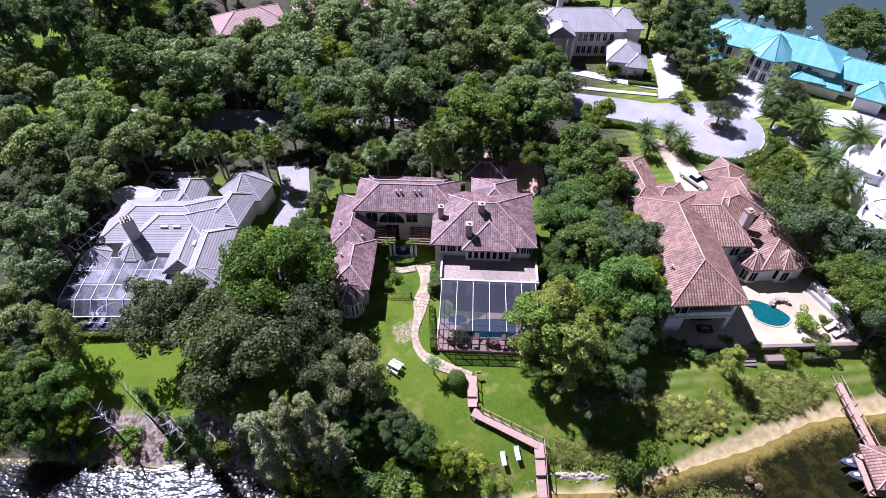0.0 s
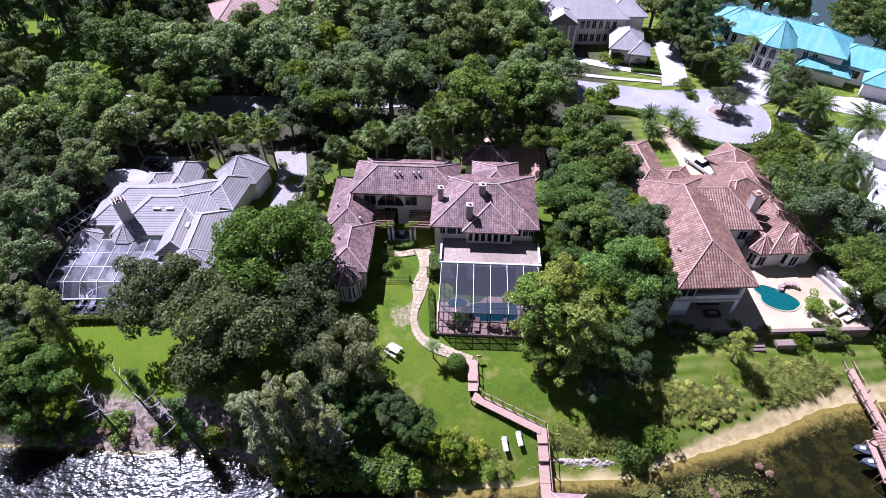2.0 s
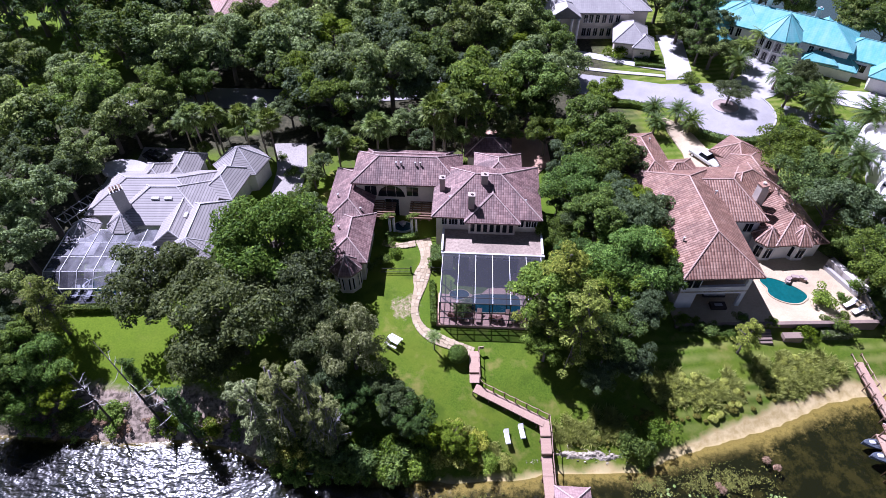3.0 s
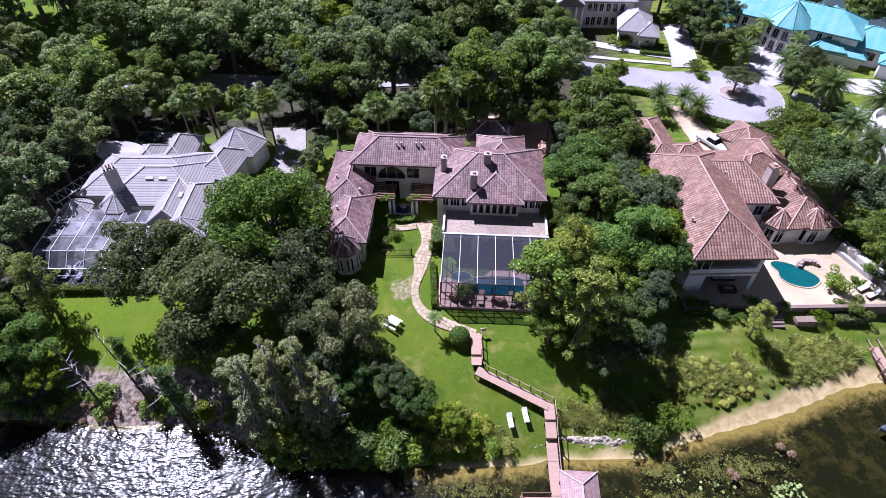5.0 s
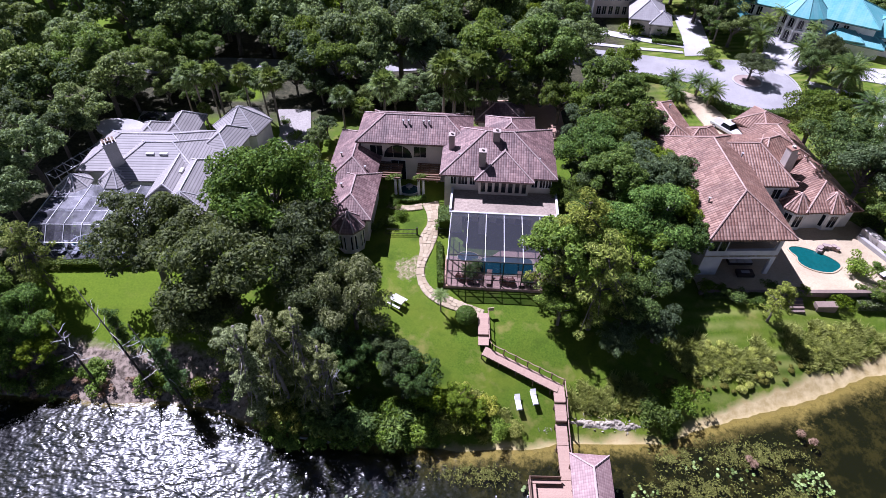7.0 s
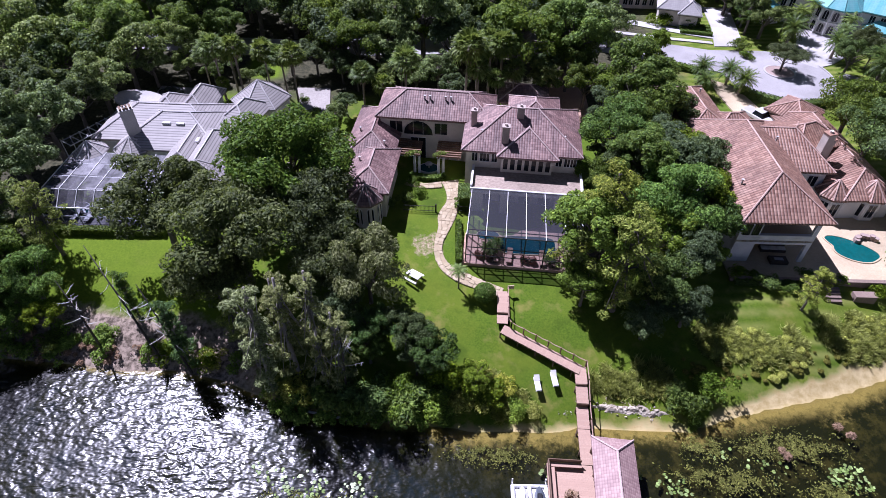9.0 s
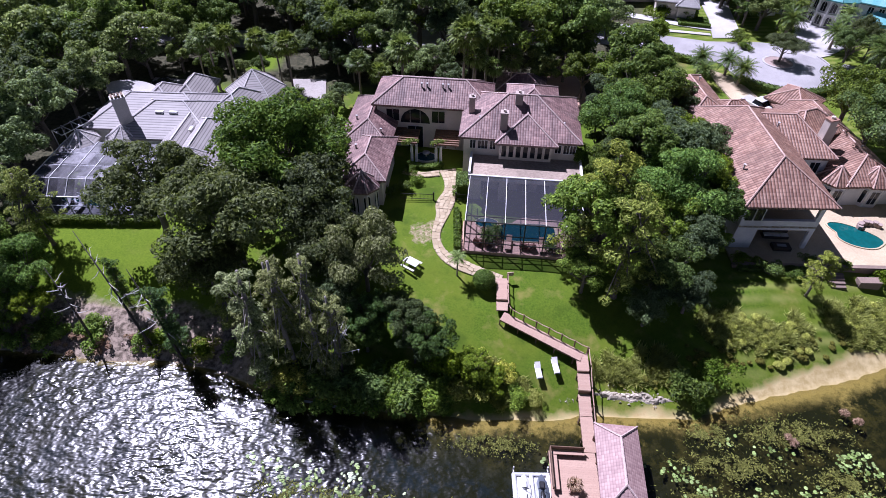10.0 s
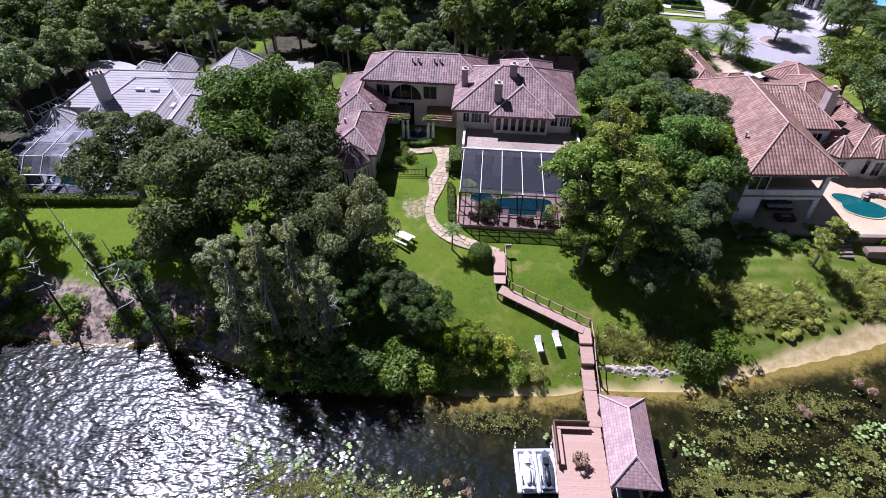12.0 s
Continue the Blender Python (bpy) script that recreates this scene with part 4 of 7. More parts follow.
part("lintel", one_box(H, 0.0, 13.0, 0.32, 0.68, 8.4, 9.04), M["stucco"], main_house)
part("back_wall", one_box(H, 0.0, 13.0, 2.6, 2.9, 5.3, 9.04), M["stucco"], main_house)
for i in range(5):
    window(main_house, H, 1.6 + i * 2.4, 2.6, 5.6, 1.5, 2.5, -1, i % 2 == 1, M["white"])

# ---- pergolas with paired columns ----
for n, (x0, x1) in enumerate(((-10.6, -7.0), (-5.0, -1.7))):
    P = turned(0, 62.7, -3)
    per = thing("pergola", ((x0 + x1) / 2, 62.6, 5.6), "brown timber pergola on white columns", "pergola", "pergolas in the courtyard")
    for i in range(10):
        part("slat", one_box(P, x0, x1, -3.3 + i * 0.5, -3.14 + i * 0.5, 8.55, 8.76), M["slat"], per)
    for u in (x0 + 0.4, (x0 + x1) / 2, x1 - 0.4):
        part("beam", one_box(P, u - 0.08, u + 0.08, -3.4, 1.9, 8.34, 8.55), M["timber"], per)
    for u in ((-7.75, -7.15) if n == 0 else (-4.6, -4.0)):
        b = bmesh.new()
        tube(b, [P(u, -3.0, 5.55), P(u, -3.0, 5.75), P(u, -3.0, 5.8), P(u, -3.0, 8.2), P(u, -3.0, 8.34)], [0.26, 0.26, 0.19, 0.16, 0.25], 10)
        part("column", b, M["white"], per, "white round column", True)
    bm = bmesh.new()
    rng = np.random.default_rng(n)
    v, f = leaves(rng, [((x0 + x1) / 2 + (0.8 if n == 0 else -1.0) + d, 60.2 + 0.3 * d, 8.75 - 0.25 * abs(d)) for d in (-0.8, -0.3, 0.2, 0.7)], [0.4, 0.45, 0.4, 0.3], 240, 0.24, slim=0.2)
    raw("vine", v, f, M["palm"], per)
pond = thing("fountain_pond", (-6.1, 60.6, 5.6), "low dark fountain pond with a pale stone rim", "fountain")
part("basin", prism(bmesh.new(), -6.1, 60.8, 1.5, 5.45, 6.0, 20, 0, 0.75), M["concrete"], pond)
part("water_surface", prism(bmesh.new(), -6.1, 60.8, 1.3, 6.0, 6.03, 20, 0, 0.72), M["pool_dark"], pond)
b = bmesh.new()
tube(b, [(-6.1, 60.8, 6.0), (-6.1, 60.8, 6.5), (-6.1, 60.8, 6.55), (-6.1, 60.8, 6.7)], [0.12, 0.1, 0.45, 0.5], 12)
part("bowl", b, M["concrete"], pond, smooth=True)


def hedge(points, w, h, label, mat="shrub", group="", name="hedge", dense=60, z=None):
    """A clipped hedge along a line: leafy box of small leaves round a dark core."""
    rng = np.random.default_rng(int(abs(points[0][0] * 10)))
    x, y = points[0]
    t = thing(name, (x, y, gz(x, y) if z is None else z), label, "hedge", group)
    core = bmesh.new()
    vs, fs, n = [], [], 0
    for (x0, y0), (x1, y1) in zip(points, points[1:]):
        L = math.hypot(x1 - x0, y1 - y0)
        p = turned(x0, y0, math.degrees(math.atan2(y1 - y0, x1 - x0)))
        g = min(gz(x0, y0), gz(x1, y1)) if z is None else z
        box(core, p, 0, L, -w * 0.42, w * 0.42, g - 0.2, g + h * 0.88)
        m = int(dense * L * (w + 2 * h))
        pos = rng.random((m, 3)) * (L, w, h) + (0, -w / 2, 0)
        side = rng.integers(0, 3, m)
        pos[side == 0, 2] = h
        pos[side == 1, 1] = -w / 2
        pos[side == 2, 1] = w / 2
        nr = np.zeros((m, 3))
        nr[side == 0, 2], nr[side == 1, 1], nr[side == 2, 1] = 1, -1, 1
        nr += rng.normal(size=(m, 3)) * 0.6
        nr /= np.linalg.norm(nr, axis=1)[:, None]
        tn = np.cross(nr, rng.normal(size=(m, 3)))
        tn /= np.linalg.norm(tn, axis=1)[:, None]
        bt = np.cross(nr, tn)
        s = 0.13
        q = np.stack([pos - tn * s, pos + bt * s * 0.6, pos + tn * s, pos - bt * s * 0.6], 1).reshape(-1, 3)
        c, sn = math.cos(math.atan2(y1 - y0, x1 - x0)), math.sin(math.atan2(y1 - y0, x1 - x0))
        vs.append(np.stack([x0 + q[:, 0] * c - q[:, 1] * sn, y0 + q[:, 0] * sn + q[:, 1] * c, g + q[:, 2]], 1))
        fs.append(np.arange(len(q)).reshape(-1, 4) + n)
        n += len(q)
    part("core", core, M["oak"], t)
    raw("foliage", np.concatenate(vs), np.concatenate(fs), M[mat], t)
    return t


hedge([(-8.4, 59.2), (-7.4, 58.7), (-6.2, 58.5), (-5.0, 58.6), (-3.8, 59.2)], 0.7, 0.6, "low curved clipped hedge in front of the fountain")
hedge([(-1.75, 50.6), (-1.45, 43.8)], 0.7, 1.0, "narrow clipped hedge beside the pool screen")
hedge([(-1.3, 55.6), (-1.2, 52.8)], 1.4, 2.0, "tall dark green hedge at the path's edge", "oak")

# ---- screened pool ----
part_deck = sheet("pool_deck", [tuple(H(u, v)[:2]) for u, v in ((-0.4, -8.6), (12.9, -8.6), (12.9, 2.6), (-0.4, 2.6))], M["paver_pink"], "pink paver pool deck under the screen", "pool deck", 0.0, 0.9, 5.4)
cage = thing("pool_screen_enclosure", tuple(H(6, -8.4, 5.4)), "white-beamed pool enclosure of dark insect screen", "pool enclosure")
top, low, front = 9.5, 5.4, -8.3
for u in (0.0, 2.1, 4.25, 6.4, 8.55, 10.7, 12.6):
    part("roof_beam", one_box(H, u - 0.035, u + 0.035, front, -0.3, top - 0.14, top), M["white"], cage)
    part("post", one_box(H, u - 0.06, u + 0.06, front - 0.06, front + 0.06, low, top - 0.16), M["dark"], cage)
for v in (front, front + 0.9):
    part("cross_beam", one_box(H, -0.05, 12.65, v - 0.045, v + 0.045, top - 0.12, top - 0.02), M["dark"], cage)
for zz in (low + 1.0, low + 2.2):
    part("rail", one_box(H, 0, 12.6, front - 0.05, front + 0.03, zz, zz + 0.08), M["dark"], cage)
for v in (front * 0.75, front * 0.5, front * 0.25):
    for u in (0.0, 12.6):
        part("post", one_box(H, u - 0.06, u + 0.06, v - 0.06, v + 0.06, low, top - 0.16), M["dark"], cage)
for u in (0.0, 12.6):
    for zz in (low + 1.0, low + 2.4):
        part("rail", one_box(H, u - 0.04, u + 0.04, front, -0.3, zz, zz + 0.08), M["dark"], cage)
for a, b in zip((0.0, 2.1, 4.25, 6.4, 8.55, 10.7), (2.1, 4.25, 6.4, 8.55, 10.7, 12.6)):
    part("roof_screen", one_box(H, a + 0.08, b - 0.08, front + 0.08, -0.32, top - 0.06, top - 0.045), M["screen"], cage)
for u0, u1, v0, v1 in ((0.07, 12.5, front - 0.005, front + 0.005), (-0.005, 0.005, front + 0.07, -0.35), (12.595, 12.605, front + 0.07, -0.35)):
    part("wall_screen", one_box(H, u0, u1, v0, v1, low + 0.05, top - 0.18), M["screen_fine"], cage)


def pool(name, outline, z, mat, coping, label):
    """A pool: a proud stone coping round its water."""
    cx, cy = sum(x for x, y in outline) / len(outline), sum(y for x, y in outline) / len(outline)
    t = thing(name, (cx, cy, z), label, "pool")
    b = bmesh.new()
    f = b.faces.new([b.verts.new((x, y, z + 0.04)) for x, y in outline])
    part("water_surface", b, mat, t)
    b = bmesh.new()
    rings = [[b.verts.new((cx + (x - cx) * k, cy + (y - cy) * k, z + h)) for x, y in outline] for k, h in ((1.0, 0.01), (1.0, 0.1), (1.07, 0.1), (1.075, 0.0))]
    for r0, r1 in zip(rings, rings[1:]):
        for i in range(len(r0)):
            b.faces.new((r0[i], r0[(i + 1) % len(r0)], r1[(i + 1) % len(r0)], r1[i]))
    part("coping", b, coping, t)
    return t


def blob(cx, cy, rx, ry, wob, ph, n=40, turn=0.0):
    c, s = math.cos(radians(turn)), math.sin(radians(turn))
    out = []
    for k in range(n):
        a = math.tau * k / n
        m = 1 + wob * math.cos(2 * a + ph) + wob * 0.6 * math.cos(3 * a + 2 * ph)
        x, y = rx * m * math.cos(a), ry * m * math.sin(a)
        out.append((cx + x * c - y * s, cy + x * s + y * c))
    return out


def soft_oblong(cx, cy, a, b, n=36):
    """A rectangle with well rounded corners."""
    out = []
    for k in range(n):
        c, s = math.cos(math.tau * k / n), math.sin(math.tau * k / n)
        out.append((cx + a * math.copysign(abs(c) ** 0.45, c), cy + b * math.copysign(abs(s) ** 0.45, s)))
    return out


pool("swimming_pool", soft_oblong(6.4, 47.1, 3.2, 1.5), 5.4, M["pool_dark"], M["patio"], "dark blue swimming pool with a pale coping")
pool("spa_pool", blob(1.8, 48.6, 1.25, 0.85, 0.03, 0.2, 20), 5.4, M["pool_dark"], M["patio"], "small dark round spa beside the pool")


def lounge(name, x, y, z, yaw, frame_mat, label, group, back_up=0.5, pad="cushion"):
    """A sun lounger: frame, four legs, flat cushion and a raised back."""
    p = turned(x, y, yaw)
    t = thing(name, (x, y, z), label, "lounger", group)
    part("frame", one_box(p, -0.95, 0.95, -0.33, 0.33, z + 0.28, z + 0.34, bevel=0.02), frame_mat, t)
    for u in (-0.8, 0.8):
        for v in (-0.27, 0.27):
            part("leg", one_box(p, u - 0.03, u + 0.03, v - 0.03, v + 0.03, z, z + 0.28), frame_mat, t)
    part("cushion", one_box(p, -0.92, 0.35, -0.31, 0.31, z + 0.34, z + 0.44, bevel=0.04), M[pad], t)
    b = bmesh.new()
    vs = [b.verts.new(p(u, v, zz)) for v in (-0.31, 0.31) for u, zz in ((0.36, z + 0.36), (0.95, z + 0.36 + back_up), (0.90, z + 0.46 + back_up), (0.33, z + 0.46))]
    for f in ((0, 1, 2, 3), (7, 6, 5, 4), (0, 4, 5, 1), (1, 5, 6, 2), (2, 6, 7, 3), (3, 7, 4, 0)):
        b.faces.new([vs[i] for i in f])
    part("backrest", b, M[pad], t)
    return t


for i, (u, yaw) in enumerate(((3.4, 86), (4.9, 84), (8.6, 92), (10.0, 90))):
    q = H(u, -7.4)
    lounge("pool_lounger", q.x, q.y, 5.4, yaw, M["wicker"], "brown wicker pool lounger with pinkish tan cushions", "loungers by the pool", 0.5, "paver_pink")


def armchair(x, y, z, yaw, seat, label, group):
    p = turned(x, y, yaw)
    t = thing("patio_chair", (x, y, z), label, "chair", group)
    part("seat", one_box(p, -0.36, 0.36, -0.38, 0.32, z + 0.3, z + 0.46, bevel=0.03), seat, t)
    part("backrest", one_box(p, -0.36, 0.36, 0.3, 0.42, z + 0.3, z + 0.95, bevel=0.03), M["rust"], t)
    for s in (-1, 1):
        part("arm", one_box(p, s * 0.40 - 0.05, s * 0.40 + 0.05, -0.36, 0.36, z + 0.3, z + 0.66, bevel=0.02), M["rust"], t)
        for v in (-0.3, 0.34):
            part("leg", one_box(p, s * 0.36 - 0.03, s * 0.36 + 0.03, v - 0.03, v + 0.03, z, z + 0.3), M["rust"], t)


for u, v, yaw in ((1.5, -7.3, 150), (2.6, -7.6, 200), (6.6, -7.5, 160), (7.4, -7.6, 200), (11.2, -7.4, 180)):
    q = H(u, v)
    armchair(q.x, q.y, 5.4, yaw, M["rust"], "red-brown wicker patio chair", "chairs by the pool")

# ---- flagstone path ----
WAY = [(-3.2, 58.4, 2.2), (-2.6, 56.2, 1.9), (-2.6, 54.0, 1.7), (-3.2, 51.6, 2.2), (-3.4, 49.6, 1.5), (-3.9, 47.2, 1.0), (-3.8, 45.2, 1.0), (-2.9, 43.3, 1.25), (-1.2, 42.1, 1.6), (1.0, 41.1, 1.3), (3.4, 40.2, 1.2)]
path = thing("garden_path", (-3, 50, gz(-3, 50)), "winding path of honey-coloured flagstones", "path", kind="structure")


def along(points, step):
    """Places, headings and widths along a smooth line."""
    pts = [Vector(q) for q in points]
    out = []
    for i in range(len(pts) - 1):
        a, b, c, d = pts[max(i - 1, 0)], pts[i], pts[i + 1], pts[min(i + 2, len(pts) - 1)]
        n = max(1, int((c - b).xy.length / step))
        for k in range(n):
            t = k / n
            q = 0.5 * (2 * b + (c - a) * t + (2 * a - 5 * b + 4 * c - d) * t * t + (3 * b - a - 3 * c + d) * t ** 3)
            out.append(q)
    return out + [pts[-1]]


def flagstones(parent, points, seed, skip=0.04):
    """Irregular slabs side by side along a line, each a piece of its own, on a sunk mortar bed."""
    rng = random.Random(seed)
    line = along(points, 0.5)
    bed = bmesh.new()
    pairs = []
    for i, q in enumerate(line):
        d = (line[min(i + 1, len(line) - 1)] - line[max(i - 1, 0)]).xy.normalized()
        s = Vector((-d.y, d.x))
        pairs.append((q.xy, s, q.z))
    last = None
    for c, s, w in pairs:
        e = [c - s * w / 2, c + s * w / 2]
        now = [bed.verts.new((p.x, p.y, gz(p.x, p.y) + 0.10)) for p in e]
        if last:
            bed.faces.new((last[0], last[1], now[1], now[0]))
        last = now
    part("mortar_bed", bed, M["mortar"], parent, "sandy joint bed")
    for i in range(len(pairs) - 1):
        (c0, s0, w0), (c1, s1, w1) = pairs[i], pairs[i + 1]
        n = max(2, round(w0 / 0.5))
        cuts = [-0.5 + (k + (rng.uniform(-0.3, 0.3) if 0 < k < n else 0)) / n for k in range(n + 1)]
        for k in range(n):
            if rng.random() < skip:
                continue
            j = lambda: rng.uniform(-0.07, 0.07)
            g = 0.018
            quad = [c0 + s0 * w0 * (cuts[k] + g), c0 + s0 * w0 * (cuts[k + 1] - g), c1 + s1 * w1 * (cuts[k + 1] - g), c1 + s1 * w1 * (cuts[k] + g)]
            mid = sum(quad, Vector((0, 0))) / 4
            quad = [mid + (p - mid) * 0.97 + Vector((j(), j())) for p in quad]
            ring8 = []
            for a, b in zip(quad, quad[1:] + quad[:1]):
                ring8 += [a.lerp(b, 0.15), a.lerp(b, 0.8)]
            b = bmesh.new()
            h = rng.uniform(0.13, 0.17)
            up = [b.verts.new((p.x, p.y, gz(p.x, p.y) + h)) for p in ring8]
            lo = [b.verts.new((p.x, p.y, gz(p.x, p.y) - 0.02)) for p in ring8]
            b.faces.new(up)
            for m in range(8):
                b.faces.new((lo[m], lo[(m + 1) % 8], up[(m + 1) % 8], up[m]))
            part("flagstone", b, M["stone"], parent)


def stone_mat():
    k = Net("honey_flagstones")
    p = k.pos()
    r = k.n("ObjectInfo").outputs["Random"]
    col = k.mix(r, (0.30, 0.222, 0.125), (0.52, 0.425, 0.285))
    n = k.noise(p, 5, 5)
    col = k.mix(k.span(n, 0.35, 0.7), col, (0.38, 0.31, 0.20))
    return k.done(col, 0.85, 0.0, k.bump(n, 0.4, 0.03))


M["stone"] = stone_mat()
M["mortar"] = plain("sandy_mortar", (0.30, 0.235, 0.135), (0.40, 0.33, 0.215), 1.5, 0.95)
flagstones(path, WAY, 3)
court = thing("courtyard_paving", (-6, 57.6, gz(-6, 57.6)), "band of honey-coloured flagstones before the fountain", "paving", kind="structure")
flagstones(court, [(-8.8, 57.8, 1.1), (-6.5, 57.2, 1.0), (-4.2, 57.6, 1.2)], 8)

# ---- low iron fence across the lawn, with gate posts ----
fence = thing("garden_fence", (-6, 52.5, gz(-6, 52.5)), "low black iron fence across the lawn", "fence")
for x0, x1 in ((-8.6, -4.7), (-1.8, -0.8)):
    g = gz(x0, 52.3)
    for zz in (0.25, 0.95):
        part("rail", one_box(turned(0, 52.3, 0), x0, x1, -0.025, 0.025, g + zz, g + zz + 0.05), M["dark"], fence)
    n = int((x1 - x0) / 0.16)
    bars = part("bar", one_box(turned(0, 0, 0), -0.012, 0.012, -0.012, 0.012, 0.0, 1.05), M["dark"], None)
    bars.parent = fence
    bars.location = (x0 + 6, -0.2, g - gz(-6, 52.5))
    for i in range(1, n + 1):
        again("bar", bars, fence, pose(x0 + 6 + i * (x1 - x0) / n, -0.2, g - gz(-6, 52.5)))
for x in (-4.6, -1.9):
    part("post", one_box(turned(x, 52.3, 0), -0.09, 0.09, -0.09, 0.09, gz(x, 52.3) - 0.1, gz(x, 52.3) + 1.25, bevel=0.02), M["dark"], fence)

# ---- picnic table, loungers on the lawn ----
tx, ty = -6.3, 41.3
tz = gz(tx, ty) + 0.07
T = turned(tx, ty, -32)
table = thing("picnic_table", (tx, ty, tz), "white-topped picnic table with benches on the lawn", "table")
for k in range(4):
    part("board", one_box(T, -0.85, 0.85, -0.38 + k * 0.19, -0.205 + k * 0.19, tz + 0.72, tz + 0.77, bevel=0.01), M["cushion"], table)
for s in (-1, 1):
    part("bench", one_box(T, -0.85, 0.85, s * 0.72 - 0.12, s * 0.72 + 0.12, tz + 0.42, tz + 0.47, bevel=0.01), M["cushion"], table)
    part("trestle", one_box(T, s * 0.65 - 0.04, s * 0.65 + 0.04, -0.85, 0.85, tz + 0.36, tz + 0.42), M["timber"], table)
    for q in (-1, 1):
        b = bmesh.new()
        tube(b, [T(s * 0.65, q * 0.55, tz - 0.05), T(s * 0.65, q * 0.25, tz + 0.72)], 0.045, 6)
        part("leg", b, M["timber"], table)
for x, y, yaw in ((6.95, 30.5, 97), (8.65, 31.1, 98)):
    lounge("lawn_lounger", x, y, gz(x, y) + 0.1, yaw, M["cushion"], "white sun lounger on the shore lawn", "loungers on the lawn", 0.4).scale = (0.88, 0.88, 0.88)

# ---- boardwalk down to the lake ----
walkway = thing("boardwalk", (6, 34, gz(6, 34)), "weathered pink timber boardwalk with a side rail", "boardwalk")


def planks(parent, a, b, w, step=0.17):
    """One run of planks across the way from a to b, with two bearers under it."""
    a, b = Vector(a), Vector(b)
    n = max(2, int((b - a).length / step))
    d = (b - a).normalized()
    s = Vector((-d.y, d.x, 0)).normalized()
    up = Vector((0, 0, 1))
    bm = bmesh.new()
    e = (b - a) / n * 0.98
    vs = [bm.verts.new(c + s * k * w / 2 + up * h) for h in (-0.045, 0.0) for c, k in ((Vector(), -1), (e, -1), (e, 1), (Vector(), 1))]
    for f in ((3, 2, 1, 0), (4, 5, 6, 7), (0, 1, 5, 4), (1, 2, 6, 5), (2, 3, 7, 6), (3, 0, 4, 7)):
        bm.faces.new([vs[k] for k in f])
    o = ORIGIN[parent.name]
    board = part("plank", bm, M["deck"])
    board.parent = parent
    board.location = a - o
    for i in range(1, n):
        again("plank", board, parent, Matrix.Translation(a.lerp(b, i / n) - o + s * 0.012 * ((i * 7) % 3 - 1)))
    for k in (-1, 1):
        e = s * k * (w / 2 - 0.06)
        t = bmesh.new()
        tube(t, [a + e - up * 0.13, b + e - up * 0.13], 0.09, 4)
        part("bearer", t, M["timber"], parent)
    for i in range(int((b - a).length / 2.0) + 1):
        c = a.lerp(b, min(1, i * 2.0 / (b - a).length))
        for k in (-1, 1):
            e = c + s * k * (w / 2 - 0.06)
            g = min(gz(e.x, e.y), c.z - 0.3)
            t = bmesh.new()
            tube(t, [(e.x, e.y, g - 0.3), (e.x, e.y, c.z - 0.1)], 0.07, 6)
            part("pile", t, M["timber"], parent)


LEGS = [((3.45, 40.1, 5.05), (3.4, 37.3, 4.85)), ((3.4, 37.2, 4.6), (3.4, 36.1, 4.5)), ((3.4, 35.55, 4.32), (11.2, 31.9, 3.0)), ((11.2, 32.3, 3.0), (11.2, 30.4, 2.8)), ((11.2, 30.3, 2.55), (11.2, 28.6, 2.2)), ((11.2, 28.5, 1.7), (11.2, 26.4, 1.3)), ((11.2, 26.4, 1.25), (11.2, 23.0, 0.92))]
for a, b in LEGS:
    planks(walkway, a, b, 1.15)
for a, b in ((LEGS[0][1], LEGS[1][0]), (LEGS[3][1], LEGS[4][0]), (LEGS[4][1], LEGS[5][0])):
    part("riser", one_box(turned(a[0], a[1], 0), -0.57, 0.57, -0.06, 0.0, b[2] - 0.04, a[2] - 0.05), M["timber"], walkway)


def rail(parent, pts, h=0.85, gap=1.5, mat="timber"):
    """Posts with a rope-thick top rail that sags a little between them."""
    pts = [Vector(p) for p in pts]
    for a, b in zip(pts, pts[1:]):
        n = max(1, round((b - a).length / gap))
        for i in range(n + 1):
            c = a.lerp(b, i / n)
            part("rail_post", one_box(turned(c.x, c.y, 0), -0.06, 0.06, -0.06, 0.06, c.z - 0.3, c.z + h + 0.08, bevel=0.012), M[mat], parent)
            if i < n:
                e = a.lerp(b, (i + 1) / n)
                t = bmesh.new()
                tube(t, [c + Vector((0, 0, h)), c.lerp(e, 0.5) + Vector((0, 0, h - 0.09)), e + Vector((0, 0, h))], 0.05, 6)
                part("top_rail", t, M["deck"], parent)


rail(walkway, [(4.0, 40.0, 5.05), (4.0, 36.2, 4.5), (4.3, 35.75, 4.3), (11.75, 32.4, 3.0)])
rail(walkway, [(11.8, 32.3, 3.0), (11.8, 30.4, 2.75), (11.8, 28.5, 1.9), (11.8, 25.2, 1.1)])
part("sign_board", one_box(turned(4.25, 40.1, 10), -0.35, 0.35, -0.04, 0.04, 5.5, 6.0), M["stone"], walkway)

# ---- boat dock ----
dock = thing("boat_dock", (9.5, 20, 0.6), "pink timber boat dock with benches over the lake", "dock")
planks(dock, (9.55, 22.98, 0.9), (9.4, 12.5, 0.9), 4.1, 0.2)
bench = thing("dock_bench", (8.2, 22.8, 0.9), "long brown timber bench along the dock's edge", "bench")
for u0, u1, v0, v1 in ((7.7, 10.55, 22.45, 22.85), (7.7, 8.1, 19.3, 22.4)):
    part("seat", one_box(turned(0, 0, 0), u0, u1, v0, v1, 1.30, 1.38, bevel=0.015), M["deck"], bench)
part("backrest", one_box(turned(0, 0, 0), 7.5, 10.55, 22.92, 22.98, 1.3, 1.85), M["timber"], bench)
